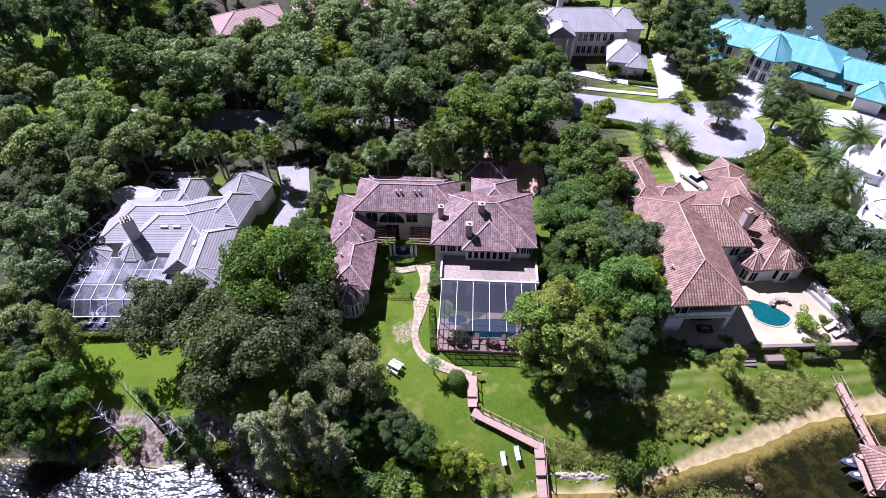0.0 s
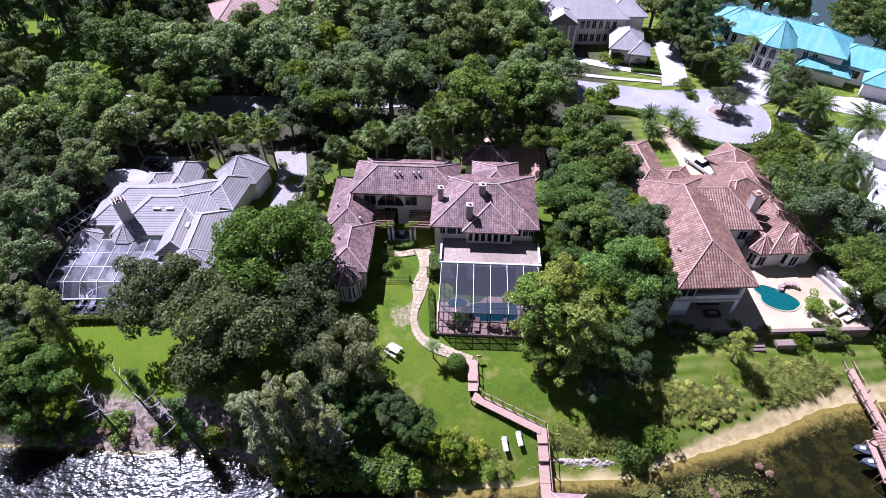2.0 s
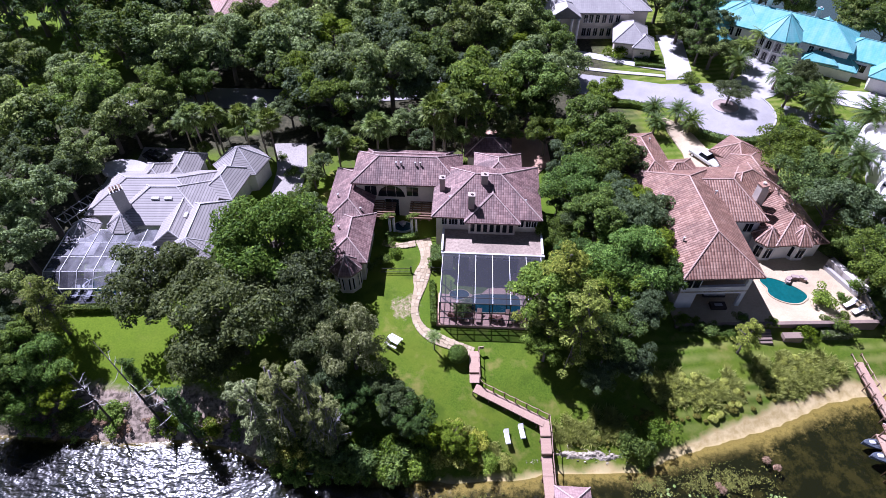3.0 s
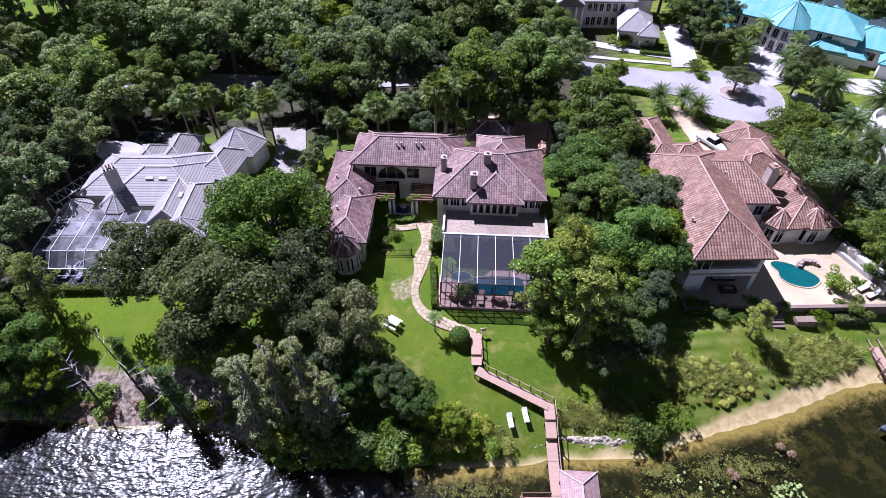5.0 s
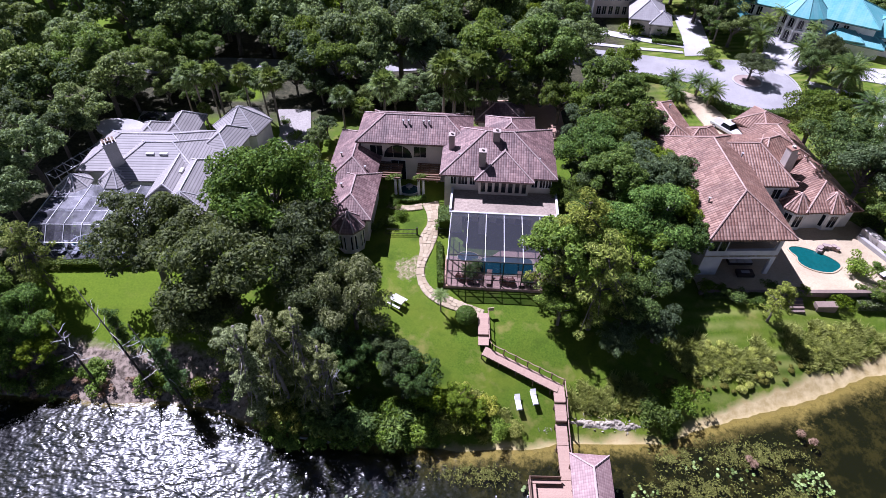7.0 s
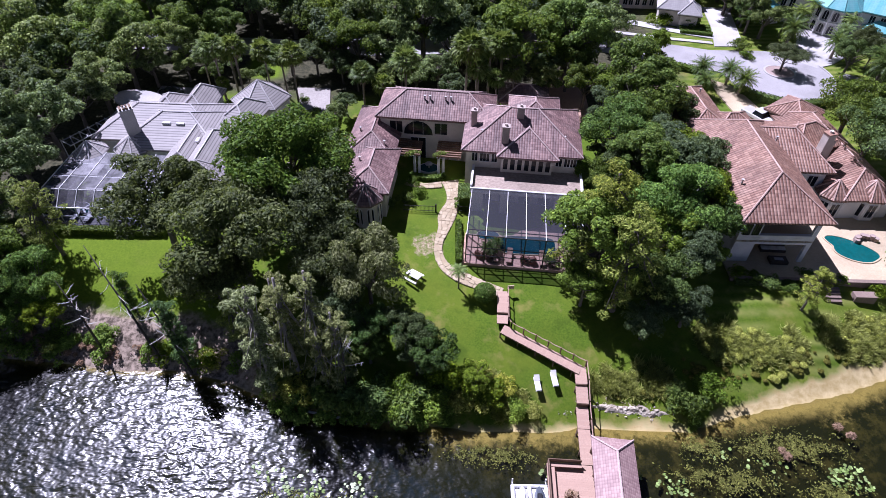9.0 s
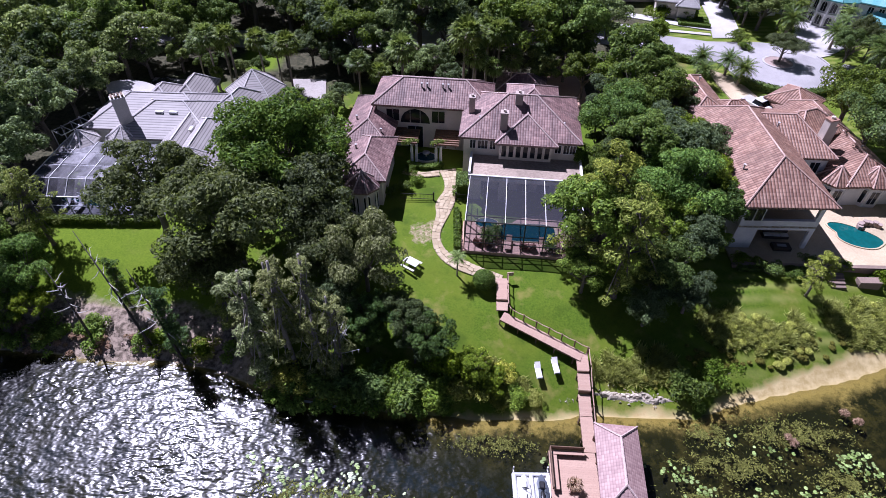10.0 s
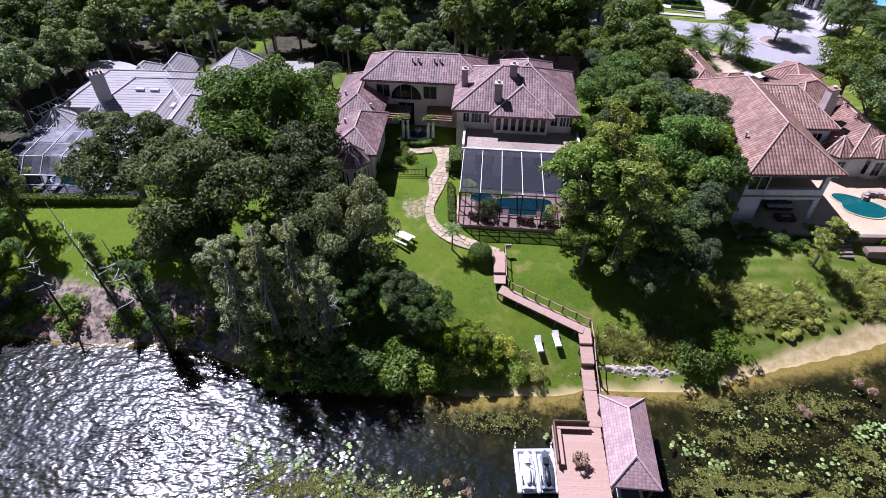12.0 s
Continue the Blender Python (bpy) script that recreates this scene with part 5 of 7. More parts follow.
part("backrest", one_box(turned(0, 0, 0), 7.5, 7.58, 19.3, 22.9, 1.3, 1.85), M["timber"], bench)
for i in range(7):
    part("leg", one_box(turned(7.9 + i * 0.42, 22.65, 0), -0.04, 0.04, -0.12, 0.12, 0.9, 1.3), M["timber"], bench)
for i in range(6):
    part("leg", one_box(turned(7.9, 19.5 + i * 0.55, 0), -0.12, 0.12, -0.04, 0.04, 0.9, 1.3), M["timber"], bench)
boathouse = thing("boathouse", (13.1, 20.8, 0.0), "open boathouse with a pinkish hipped tile roof", "boathouse")
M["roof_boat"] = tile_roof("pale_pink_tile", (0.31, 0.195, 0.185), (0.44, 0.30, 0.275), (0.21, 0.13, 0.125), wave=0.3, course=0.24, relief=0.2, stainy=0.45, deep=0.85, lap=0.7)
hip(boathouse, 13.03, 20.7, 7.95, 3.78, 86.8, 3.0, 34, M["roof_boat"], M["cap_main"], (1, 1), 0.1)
for y in (17.4, 19.7, 22.0, 24.2):
    for x in (11.6, 14.5):
        b = bmesh.new()
        tube(b, [(x, y, -3.2), (x, y, 2.9)], 0.11, 8)
        part("post", b, M["timber"], boathouse)
for x in (11.6, 14.5):
    part("beam", one_box(turned(0, 0, 0), x - 0.08, x + 0.08, 17.1, 24.5, 2.5, 2.72), M["timber"], boathouse)
boat = thing("moored_boat", (13.0, 18.6, 0.2), "white motor boat moored under the boathouse roof", "boat")
b = bmesh.new()
st = [(15.0, 0.9, 0.55), (16.5, 1.0, 0.6), (19.0, 1.0, 0.7), (20.8, 0.7, 0.8), (22.0, 0.06, 0.95)]
prev = None
for y, w, h in st:
    now = [b.verts.new((13.0 + x, y, z)) for x, z in ((-w, h), (-w * 0.8, -0.1), (0, -0.3), (w * 0.8, -0.1), (w, h))]
    if prev:
        for k in range(4):
            b.faces.new((prev[k], prev[k + 1], now[k + 1], now[k]))
        b.faces.new((prev[4], prev[0], now[0], now[4]))
    else:
        b.faces.new(now)
    prev = now
part("hull", b, M["hull"], boat)
part("cockpit", one_box(turned(13.0, 17.6, 0), -0.7, 0.7, -1.6, 1.2, 0.62, 0.72, bevel=0.02), M["blue"], boat)
part("windshield", one_box(turned(13.0, 19.1, 0), -0.75, 0.75, -0.03, 0.03, 0.7, 1.1), M["pane"], boat)

# ---- jet skis on their lift ----
lift = thing("jet_ski_lift", (6.1, 19.2, 0.1), "white floating cradle for two jet skis", "boat lift")
for x in (4.45, 5.95, 7.45):
    part("float", one_box(turned(5.95, 19.2, 2.5), x - 6.13, x - 5.77, -1.8, 1.85, 0.02, 0.42, bevel=0.09), M["hull"], lift)
for u in (-0.75, 0.75):
    part("cradle", one_box(turned(5.95, 19.2, 2.5), u - 0.56, u + 0.56, -1.7, 1.65, 0.02, 0.16, bevel=0.03), M["white"], lift, "white hollow cradle")
part("front_beam", one_box(turned(5.95, 19.2, 2.5), -1.68, 1.68, 1.66, 1.95, 0.05, 0.4, bevel=0.08), M["hull"], lift)
for u in (-1.5, 1.5):
    b = bmesh.new()
    c = turned(5.95, 19.2, 2.5)(u, 2.0, 0.3)
    tube(b, [c, c + Vector((0, 0.25, 0.05)), c + Vector((0, 0.3, 0.35))], 0.07, 8)
    part("bow_roller", b, M["hull"], lift)


def jet_ski(x, y, z, mats, label):
    t = thing("jet_ski", (x, y, z), label, "jet ski", "jet skis on the lift")
    b = bmesh.new()
    prev = None
    for yy, w, h in ((-1.55, 0.50, 0.32), (-0.9, 0.58, 0.36), (0.2, 0.58, 0.42), (0.9, 0.46, 0.52), (1.35, 0.26, 0.56), (1.62, 0.05, 0.5)):
        now = [b.verts.new((x + q, y + yy, z + zz)) for q, zz in ((-w, h), (-w * 0.85, 0.08), (0, -0.06), (w * 0.85, 0.08), (w, h), (w * 0.55, h + 0.1), (-w * 0.55, h + 0.1))]
        if prev:
            for k in range(7):
                b.faces.new((prev[k], prev[(k + 1) % 7], now[(k + 1) % 7], now[k]))
        else:
            b.faces.new(now)
        prev = now
    b.faces.new(prev[::-1])
    part("hull", b, mats[0], t, smooth=False)
    b = bmesh.new()
    tube(b, [(x, y - 1.3, z + 0.50), (x, y - 1.1, z + 0.62), (x, y - 0.1, z + 0.66), (x, y + 0.15, z + 0.55)], [0.12, 0.21, 0.2, 0.1], 8)
    part("seat", b, mats[1], t, smooth=True)
    part("front_hood", one_box(turned(x, y + 0.62, 0), -0.22, 0.22, -0.3, 0.35, z + 0.5, z + 0.74, bevel=0.08), mats[2], t)
    b = bmesh.new()
    tube(b, [(x - 0.36, y + 0.2, z + 0.9), (x, y + 0.3, z + 0.86), (x + 0.36, y + 0.2, z + 0.9)], 0.03, 6)
    tube(b, [(x, y + 0.3, z + 0.86), (x, y + 0.42, z + 0.6)], 0.05, 6)
    part("handlebar", b, M["black"], t)
    for s in (-1, 1):
        part("footwell", one_box(turned(x + s * 0.4, y - 0.5, 0), -0.09, 0.09, -0.8, 0.6, z + 0.37, z + 0.44), M["black"], t)
    return t


jet_ski(5.2, 19.15, 0.2, (M["hull"], M["cushion"], M["hull"]), "white jet ski with a pale seat on the lift")
jet_ski(6.7, 19.2, 0.2, (M["blue"], M["black"], M["black"]), "dark grey jet ski with a black seat on the lift")
# made-up potted plant in place of an indistinct brown object on the dock
pot = thing("planter", (9.3, 19.6, 0.9), "round clay pot with a brown plant, standing in for an indistinct object", "planter")
part("pot", prism(bmesh.new(), 9.3, 19.6, 0.3, 0.9, 1.4, 10), M["rust"], pot)
rng = np.random.default_rng(4)
fr = []
for i in range(12):
    a = i * 2.4
    fr += [(9.3 + 0.45 * math.cos(a), 19.6 + 0.45 * math.sin(a), 1.75 + 0.2 * math.sin(i))]
v, f = leaves(rng, fr, [0.22] * 12, 150, 0.24, slim=0.25)
raw("fronds", v, f, M["brown_reed"], pot)

# ---- neighbour's dock at the east ----
dock2 = thing("neighbour_dock", (52.5, 38, 0.9), "weathered grey-brown dock with post rails at the beach", "dock")
planks(dock2, (51.6, 41.6, 1.9), (52.4, 32.0, 1.0), 1.2, 0.2)
rail(dock2, [(51.0, 41.5, 1.9), (51.8, 32.1, 1.0)], 0.6, 1.3)
rail(dock2, [(52.2, 41.5, 1.9), (53.0, 32.1, 1.0)], 0.6, 1.3)
hut = thing("dock_pavilion", (51.2, 28.5, 0.0), "small dock pavilion with a reddish tile roof", "pavilion")
hip(hut, 51.4, 28.9, 5.4, 4.4, 84, 3.0, 32, M["roof_right"], M["cap_right"], (1, 1), 0.1)
planks(hut, (51.6, 31.4, 0.95), (51.1, 26.3, 0.95), 3.8, 0.25)
for u in (-2.2, 2.2):
    for v in (-1.8, 1.8):
        q = turned(51.4, 28.9, 84)(u, v)
        b = bmesh.new()
        tube(b, [(q.x, q.y, -1.5), (q.x, q.y, 2.8)], 0.1, 8)
        part("post", b, M["timber"], hut)
for jx, jy, top, text in ((49.6, 30.6, M["hull"], "blue and white jet ski moored at the pavilion"), (49.7, 29.0, M["cushion"], "dark blue jet ski with a pale seat at the pavilion")):
    ski = jet_ski(jx, jy, 0.1, (M["blue"], M["black"], top), text)
    ski.rotation_euler = (0, 0, radians(82))

# ---- house with the terracotta roofs ----
right_house = thing("terracotta_house", (33, 57, 4.6), "cream house with long terracotta barrel tile roofs", "house")
RR, CR = M["roof_right"], M["cap_right"]
rh = hip(right_house, 33.4, 57.0, 21.0, 10.2, 92, 11.0, 31, RR, CR)
part("soffit", one_box(rh, -10.3, 10.3, -4.9, 4.9, 10.66, 10.77), M["fascia"], right_house)
WS = M["stucco_white"]
# body behind the loggia, then the two-storey loggia with piers
walls(right_house, rh, -6.4, 9.6, -4.3, 4.3, 4.3, 10.9, WS)
for z in (4.45, 7.75):
    part("loggia_floor", one_box(rh, -9.7, -6.4, -4.3, 4.3, z - 0.25, z + 0.02), M["patio"], right_house)
part("loggia_beam", one_box(rh, -9.7, -9.3, -4.3, 4.3, 7.2, 8.5), WS, right_house, "cream balcony front")
part("loggia_beam", one_box(rh, -9.7, -9.3, -4.3, 4.3, 10.2, 10.66), M["fascia"], right_house)
for v0, v1 in ((2.0, 4.3), (-4.3, -3.8)):
    part("pier", one_box(rh, -9.68, -9.32, v0, v1, 4.3, 10.64), WS, right_house)
part("side_wall", one_box(rh, -9.3, -6.4, 4.0, 4.3, 4.3, 10.64), WS, right_house)
for v in (2.6, 3.6):
    window(right_house, rh, -9.7, v, 8.6, 0.75, 1.5, -1, False, M["dark"], True)
for v in (-2.5, 0.0, 1.6):
    window(right_house, rh, -6.4, v, 8.2, 1.5, 2.2, -1, False, M["white"], True)
    window(right_house, rh, -6.4, v, 4.6, 1.5, 2.3, -1, False, M["white"], True)
block(right_house, 37.5, 63.75, 12.8, 11.9, 0, 4.4, 9.9, 23, RR, CR, WS, (0, 0.61))
block(right_house, 43.4, 66.4, 8.4, 6.6, 24, 4.4, 9.6, 33, RR, CR, WS)
block(right_house, 30.0, 71.0, 13.0, 7.0, 96, 5.2, 10.4, 28, RR, CR, WS)
block(right_house, 34.4, 68.6, 6.0, 5.0, 6, 5.2, 10.2, 28, RR, CR, WS)
east = block(right_house, 47.6, 66.0, 21.0, 7.6, 95, 4.3, 7.7, 28, RR, CR, WS)
block(right_house, 46.5, 76.0, 6.5, 6.0, 40, 5.0, 8.2, 28, RR, CR, WS)
for tx, ty, r in ((44.4, 57.2, 2.1), (48.9, 57.4, 2.3)):
    tower_roof(right_house, tx, ty, r, 7.6, 1.8, RR, CR)
    part("bay_wall", prism(bmesh.new(), tx, ty, r - 0.35, 4.3, 7.5), WS, right_house)
    for k in range(3):
        a = 270 + (k - 1) * 45
        q = turned(tx + (r - 0.36) * math.cos(radians(22.5)) * math.cos(radians(a)), ty + (r - 0.36) * math.cos(radians(22.5)) * math.sin(radians(a)), a + 90)
        window(right_house, q, 0, 0, 5.0, 1.0, 1.9, -1, False, M["white"])
window(right_house, turned(41.5, 58.4, 0), -2.0, 0, 7.4, 1.2, 1.6, -1, False, M["white"])
window(right_house, turned(41.5, 58.4, 0), 0.4, 0, 7.4, 1.2, 1.6, -1, False, M["white"])
chimney(right_house, 43.6, 61.9, 1.15, 1.0, 8.0, 12.9, 20, M["stucco"], M["roof_right_plain"])
chimney(right_house, 44.7, 62.7, 0.8, 0.8, 7.5, 11.6, 20, M["stucco"], M["roof_right_plain"])
for vx, vy, vz in ((29.6, 60.5, 12.2), (30.0, 52.0, 12.4), (36.5, 60.3, 13.0), (49.0, 62.0, 9.2), (31.2, 74.0, 11.8)):
    vent(right_house, vx, vy, vz)
sheet("patio", [(29.2, 44.6), (54.6, 45.2), (55.3, 53.6), (53.0, 57.5), (40.0, 58.0), (29.0, 48.0)], M["patio"], "cream stone patio round the pool", "patio", 0.0, 1.6, 4.5)
wall_g = thing("retaining_wall", (42, 44.6, 3.6), "low brown garden wall along the patio edge", "wall")
R = turned(0, 0, 1.4)
part("wall_run", one_box(turned(29.0, 44.3, 1.4), 0, 26.0, -0.2, 0.2, 2.4, 4.62), M["wall_brown"], wall_g)
part("coping", one_box(turned(29.0, 44.3, 1.4), -0.05, 26.05, -0.26, 0.26, 4.62, 4.7, bevel=0.02), M["wall_brown"], wall_g)
part("wall_run", one_box(turned(55.2, 45.2, 88), 0, 4.0, -0.2, 0.2, 2.8, 5.0), M["stucco"], wall_g)
ledge = thing("terrace_wall", (54.8, 51, 4.5), "sloping cream terrace wall beside the pool", "wall")
part("wall_run", one_box(turned(55.4, 49.2, 112), 0, 6.2, -0.5, 0.5, 3.8, 5.7, bevel=0.06), M["stucco"], ledge)
part("wall_run", one_box(turned(54.3, 49.0, 112), 0, 5.6, -0.25, 0.25, 4.2, 5.1, bevel=0.05), M["concrete"], ledge)
pool("garden_pool", blob(45.0, 50.0, 3.2, 1.55, 0.2, 2.6, turn=-24), 4.5, M["pool"], M["patio"], "teal free-form swimming pool on the patio")
spa = thing("spa_rocks", (47.3, 51.6, 4.5), "raised stone spa wall beside the pool", "spa")
b = bmesh.new()
for k in range(7):
    a = radians(30 + 25 * k)
    prism(b, 47.3 + 1.3 * math.cos(a), 51.4 + 0.8 * math.sin(a), 0.32, 4.45, 5.0 + 0.12 * (k % 2), 7, 10 * k)
part("rock_ring", b, M["rock_pink"], spa)
for i, (x, y, yaw) in enumerate(((52.4, 47.6, 25), (53.0, 46.5, 25))):
    lounge("patio_lounger", x, y, 4.52, yaw, M["wicker"], "dark wicker lounger on the cream patio", "loungers on the patio")
sofa = thing("patio_sofa", (35.2, 48.2, 4.5), "dark wicker corner sofa set under the loggia", "sofa")
S = turned(35.2, 48.4, 0)
part("base", one_box(S, -1.3, 1.6, 0.5, 1.2, 4.5, 4.85, bevel=0.03), M["wicker"], sofa)
part("backrest", one_box(S, -1.3, 1.6, 1.2, 1.4, 4.5, 5.25, bevel=0.03), M["wicker"], sofa)
for k in range(3):
    part("cushion", one_box(S, -1.25 + k * 0.95, -0.35 + k * 0.95, 0.55, 1.15, 4.85, 5.0, bevel=0.04), M["cushion"], sofa)
ctable = thing("patio_table", (35.4, 47.3, 4.5), "square dark fire table with a pale top", "table")
part("body", one_box(S, -0.9, 1.1, -1.6, -0.5, 4.5, 4.95, bevel=0.03), M["wicker"], ctable)
part("table_top", one_box(S, -0.4, 0.6, -1.25, -0.85, 4.95, 5.0), M["concrete"], ctable)
bed = thing("planting_bed", (41.0, 43.6, 3.6), "brown stone steps beside the patio wall", "steps")
for k in range(4):
    part("step", one_box(turned(39.2, 43.9 - 0.42 * k, 1.4), 0, 1.7, -0.42, 0.0, 2.6, 4.3 - 0.2 * k), M["wall_brown"], bed)
part("landing", one_box(turned(42.4, 43.6, 1.4), 0, 2.4, -0.9, 0.0, 2.6, 4.1), M["wall_brown"], bed)
hedge([(44.0, 43.9), (47.0, 44.0)], 0.8, 0.7, "low bright clipped hedge under the patio wall", group="patio hedges")
hedge([(47.6, 43.7), (51.4, 43.9)], 1.0, 0.9, "low grey-green clipped hedge under the patio wall", "willow", "patio hedges")
hedge([(29.4, 43.8), (38.6, 44.0)], 0.6, 0.6, "low dark hedge under the loggia terrace", "oak", "patio hedges")

# ---- cul-de-sac and drives ----
sheet("cul_de_sac", ring(49.9, 91.2, 8.8, -180, 180, 40)[:-1], M["road"], "sun-bleached round turning place", "road")
sheet("street", [(-60.0, 92.0), (-30.0, 91.0), (0.0, 95.0), (22.0, 97.0), (33.0, 94.2), (44.5, 89.5), (48.5, 99.6), (41.0, 99.4), (33.0, 101.8), (20.0, 104.5), (0.0, 102.5), (-30.0, 97.5), (-60.0, 98.0)], M["road"], "sun-bleached street through the trees", "road", 0.045)


def kerb(points, label, group="kerbs of the turning place", w=0.3, h=0.24, mat="concrete"):
    x, y = points[0]
    t = thing("kerb", (x, y, gz(x, y)), label, "kerb", group, "structure")
    b = bmesh.new()
    for (x0, y0), (x1, y1) in zip(points, points[1:]):
        L = math.hypot(x1 - x0, y1 - y0)
        p = turned(x0, y0, math.degrees(math.atan2(y1 - y0, x1 - x0)))
        g = gz((x0 + x1) / 2, (y0 + y1) / 2)
        box(b, p, -0.02, L + 0.02, -w / 2, w / 2, g - 0.2, g + h)
    part("kerb_stones", b, M[mat], t)


kerb(ring(49.9, 91.2, 8.95, -158, 22, 30), "pale concrete kerb round the turning place")
kerb(ring(50.6, 91.8, 2.4, 0, 359.9, 24), "pale round kerb of the planted island")
sheet("island_bed", ring(50.6, 91.8, 2.25), M["rock_pink"], "mulched planting island in the turning place", "planting bed", 0.12)
hedge([q for q in ring(49.9, 91.2, 10.4, -140, -30, 12)], 1.3, 1.1, "curved dark clipped hedge along the turning place", "oak", dense=40)
hedge([(29.0, 92.3), (33.5, 92.1), (37.5, 90.3)], 1.2, 1.0, "dark clipped hedge along the street", "oak", dense=40)
sheet("driveway", [(38.2, 88.6), (41.6, 86.0), (43.4, 79.0), (44.6, 72.0), (38.5, 70.5), (39.0, 78.0), (38.0, 84.0)], M["patio"], "pale stone driveway to the terracotta house", "driveway", 0.06)
sheet("villa_drive", [(52.4, 98.6), (57.6, 93.8), (60.6, 95.2), (65.0, 99.0), (69.0, 103.0), (70.0, 107.4), (64.5, 110.8), (60.5, 110.5), (57.5, 103.0)], M["concrete"], "white concrete forecourt of the villa", "driveway", 0.06)
sheet("villa_side_drive", [(60.2, 88.5), (66.0, 83.5), (78.0, 79.0), (90.0, 78.0), (90.0, 84.0), (78.0, 84.5), (68.0, 88.0), (61.0, 92.5)], M["road"], "pale drive between palms and clipped lawns", "driveway", 0.055)
sheet("east_terrace", [(70.0, 93.0), (92.0, 84.0), (92.0, 94.0), (74.0, 97.5)], M["concrete"], "white concrete terrace beside the villa", "terrace", 0.05)
sheet("far_drive", [(42.4, 101.0), (47.8, 101.4), (50.3, 119.5), (45.0, 119.5), (44.3, 110.0)], M["concrete"], "pale concrete drive to the far house", "driveway", 0.06)
sheet("far_walk", [(24.0, 111.6), (33.0, 107.8), (43.4, 104.2), (43.4, 106.0), (34.0, 110.0), (25.0, 113.4)], M["concrete"], "pale curved front walk of the far house", "path", 0.07)
sheet("pavement", [(24.0, 105.4), (34.0, 103.4), (42.4, 101.9), (42.4, 102.8), (34.0, 104.4), (24.0, 106.5)], M["concrete"], "narrow pale pavement along the street", "pavement", 0.1)
for i in range(3):
    y = 110.0 + i * 1.6
    hedge([(37.6 + i * 0.2, y - 3.2), (43.2 + i * 0.2, y - 4.4)], 0.9, 0.7, "low clipped hedge beside the far drive", "shrub", "front hedges", dense=30)


def vehicle(name, x, y, yaw, paint, pickup, label, category):
    """A car or pickup: body, cabin, glass, wheels, lamps."""
    p = turned(x, y, yaw)
    z = gz(x, y) + 0.14
    t = thing(name, (x, y, z), label, category)
    L, W = (5.6, 1.95) if pickup else (4.7, 1.85)
    part("body", one_box(p, -L / 2, L / 2, -W / 2, W / 2, z + 0.35, z + 0.98, bevel=0.12), paint, t)
    b = bmesh.new()
    c0, c1 = (-0.9, 1.0) if pickup else (-1.9, 0.9)
    lo = [b.verts.new(p(u, v, z + 0.97)) for u, v in ((c0, -0.88), (c1, -0.88), (c1, 0.88), (c0, 0.88))]
    hi = [b.verts.new(p(u, v, z + 1.62)) for u, v in ((c0 + 0.25, -0.7), (c1 - 0.6, -0.7), (c1 - 0.6, 0.7), (c0 + 0.25, 0.7))]
    for k in range(4):
        b.faces.new((lo[k], lo[(k + 1) % 4], hi[(k + 1) % 4], hi[k]))
    b.faces.new(lo[::-1])
    b.faces.new(hi)
    cab = part("cabin", b, M["pane"], t, "dark glazed cabin")
    part("cabin_roof", one_box(p, c0 + 0.12, c1 - 0.42, -0.8, 0.8, z + 1.58, z + 1.68, bevel=0.03), paint, cab)
    if pickup:
        part("load_bed", one_box(p, -L / 2 + 0.15, -1.0, -0.8, 0.8, z + 0.985, z + 1.0), M["concrete"], t)
    for u in (-L / 2 + 0.95, L / 2 - 0.95):
        for s in (-1, 1):
            w = bmesh.new()
            tube(w, [p(u, s * (W / 2 - 0.2), z + 0.33), p(u, s * (W / 2 + 0.01), z + 0.33)], 0.34, 14)
            wheel = part("wheel", w, M["black"], t)
            w = bmesh.new()
            tube(w, [p(u, s * (W / 2 - 0.1), z + 0.33), p(u, s * (W / 2 + 0.02), z + 0.33)], 0.2, 10)
            part("rim", w, M["white"], wheel)
    for s in (-1, 1):
        part("headlight", one_box(p, L / 2 - 0.04, L / 2 + 0.01, s * 0.7 - 0.18, s * 0.7 + 0.18, z + 0.66, z + 0.82), M["hull"], t)


vehicle("pickup_truck", 42.0, 76.0, -58, M["car_white"], True, "white pickup truck parked on the stone drive", "truck")

# ---- house with the pale grey roofs ----
left_house = thing("grey_roof_house", (-38, 62, 5.2), "low house with pale grey tile roofs and white ridges", "house")
RL, CL, WS = M["roof_left"], M["cap_left"], M["stucco_white"]
block(left_house, -41.5, 64.4, 17.0, 10.0, 0, 5.0, 9.4, 27.5, RL, CL, WS)
block(left_house, -39.15, 62.45, 13.7, 10.1, 0, 5.0, 9.41, 27.2, RL, CL, WS, over=0.7)
block(left_house, -33.3, 57.7, 9.6, 6.2, 90, 5.0, 9.4, 34, RL, CL, WS, (0, 1))
block(left_house, -36.1, 57.2, 7.4, 4.8, 90, 5.0, 9.62, 34, RL, CL, WS, (0.4, 0))
block(left_house, -39.2, 69.5, 8.0, 4.8, 90, 5.0, 9.42, 40, RL, CL, WS)
block(left_house, -42.8, 68.0, 6.2, 5.0, 90, 5.0, 9.43, 36, RL, CL, WS)
block(left_house, -32.2, 66.9, 7.4, 5.4, 78, 5.0, 9.32, 36, RL, CL, WS)
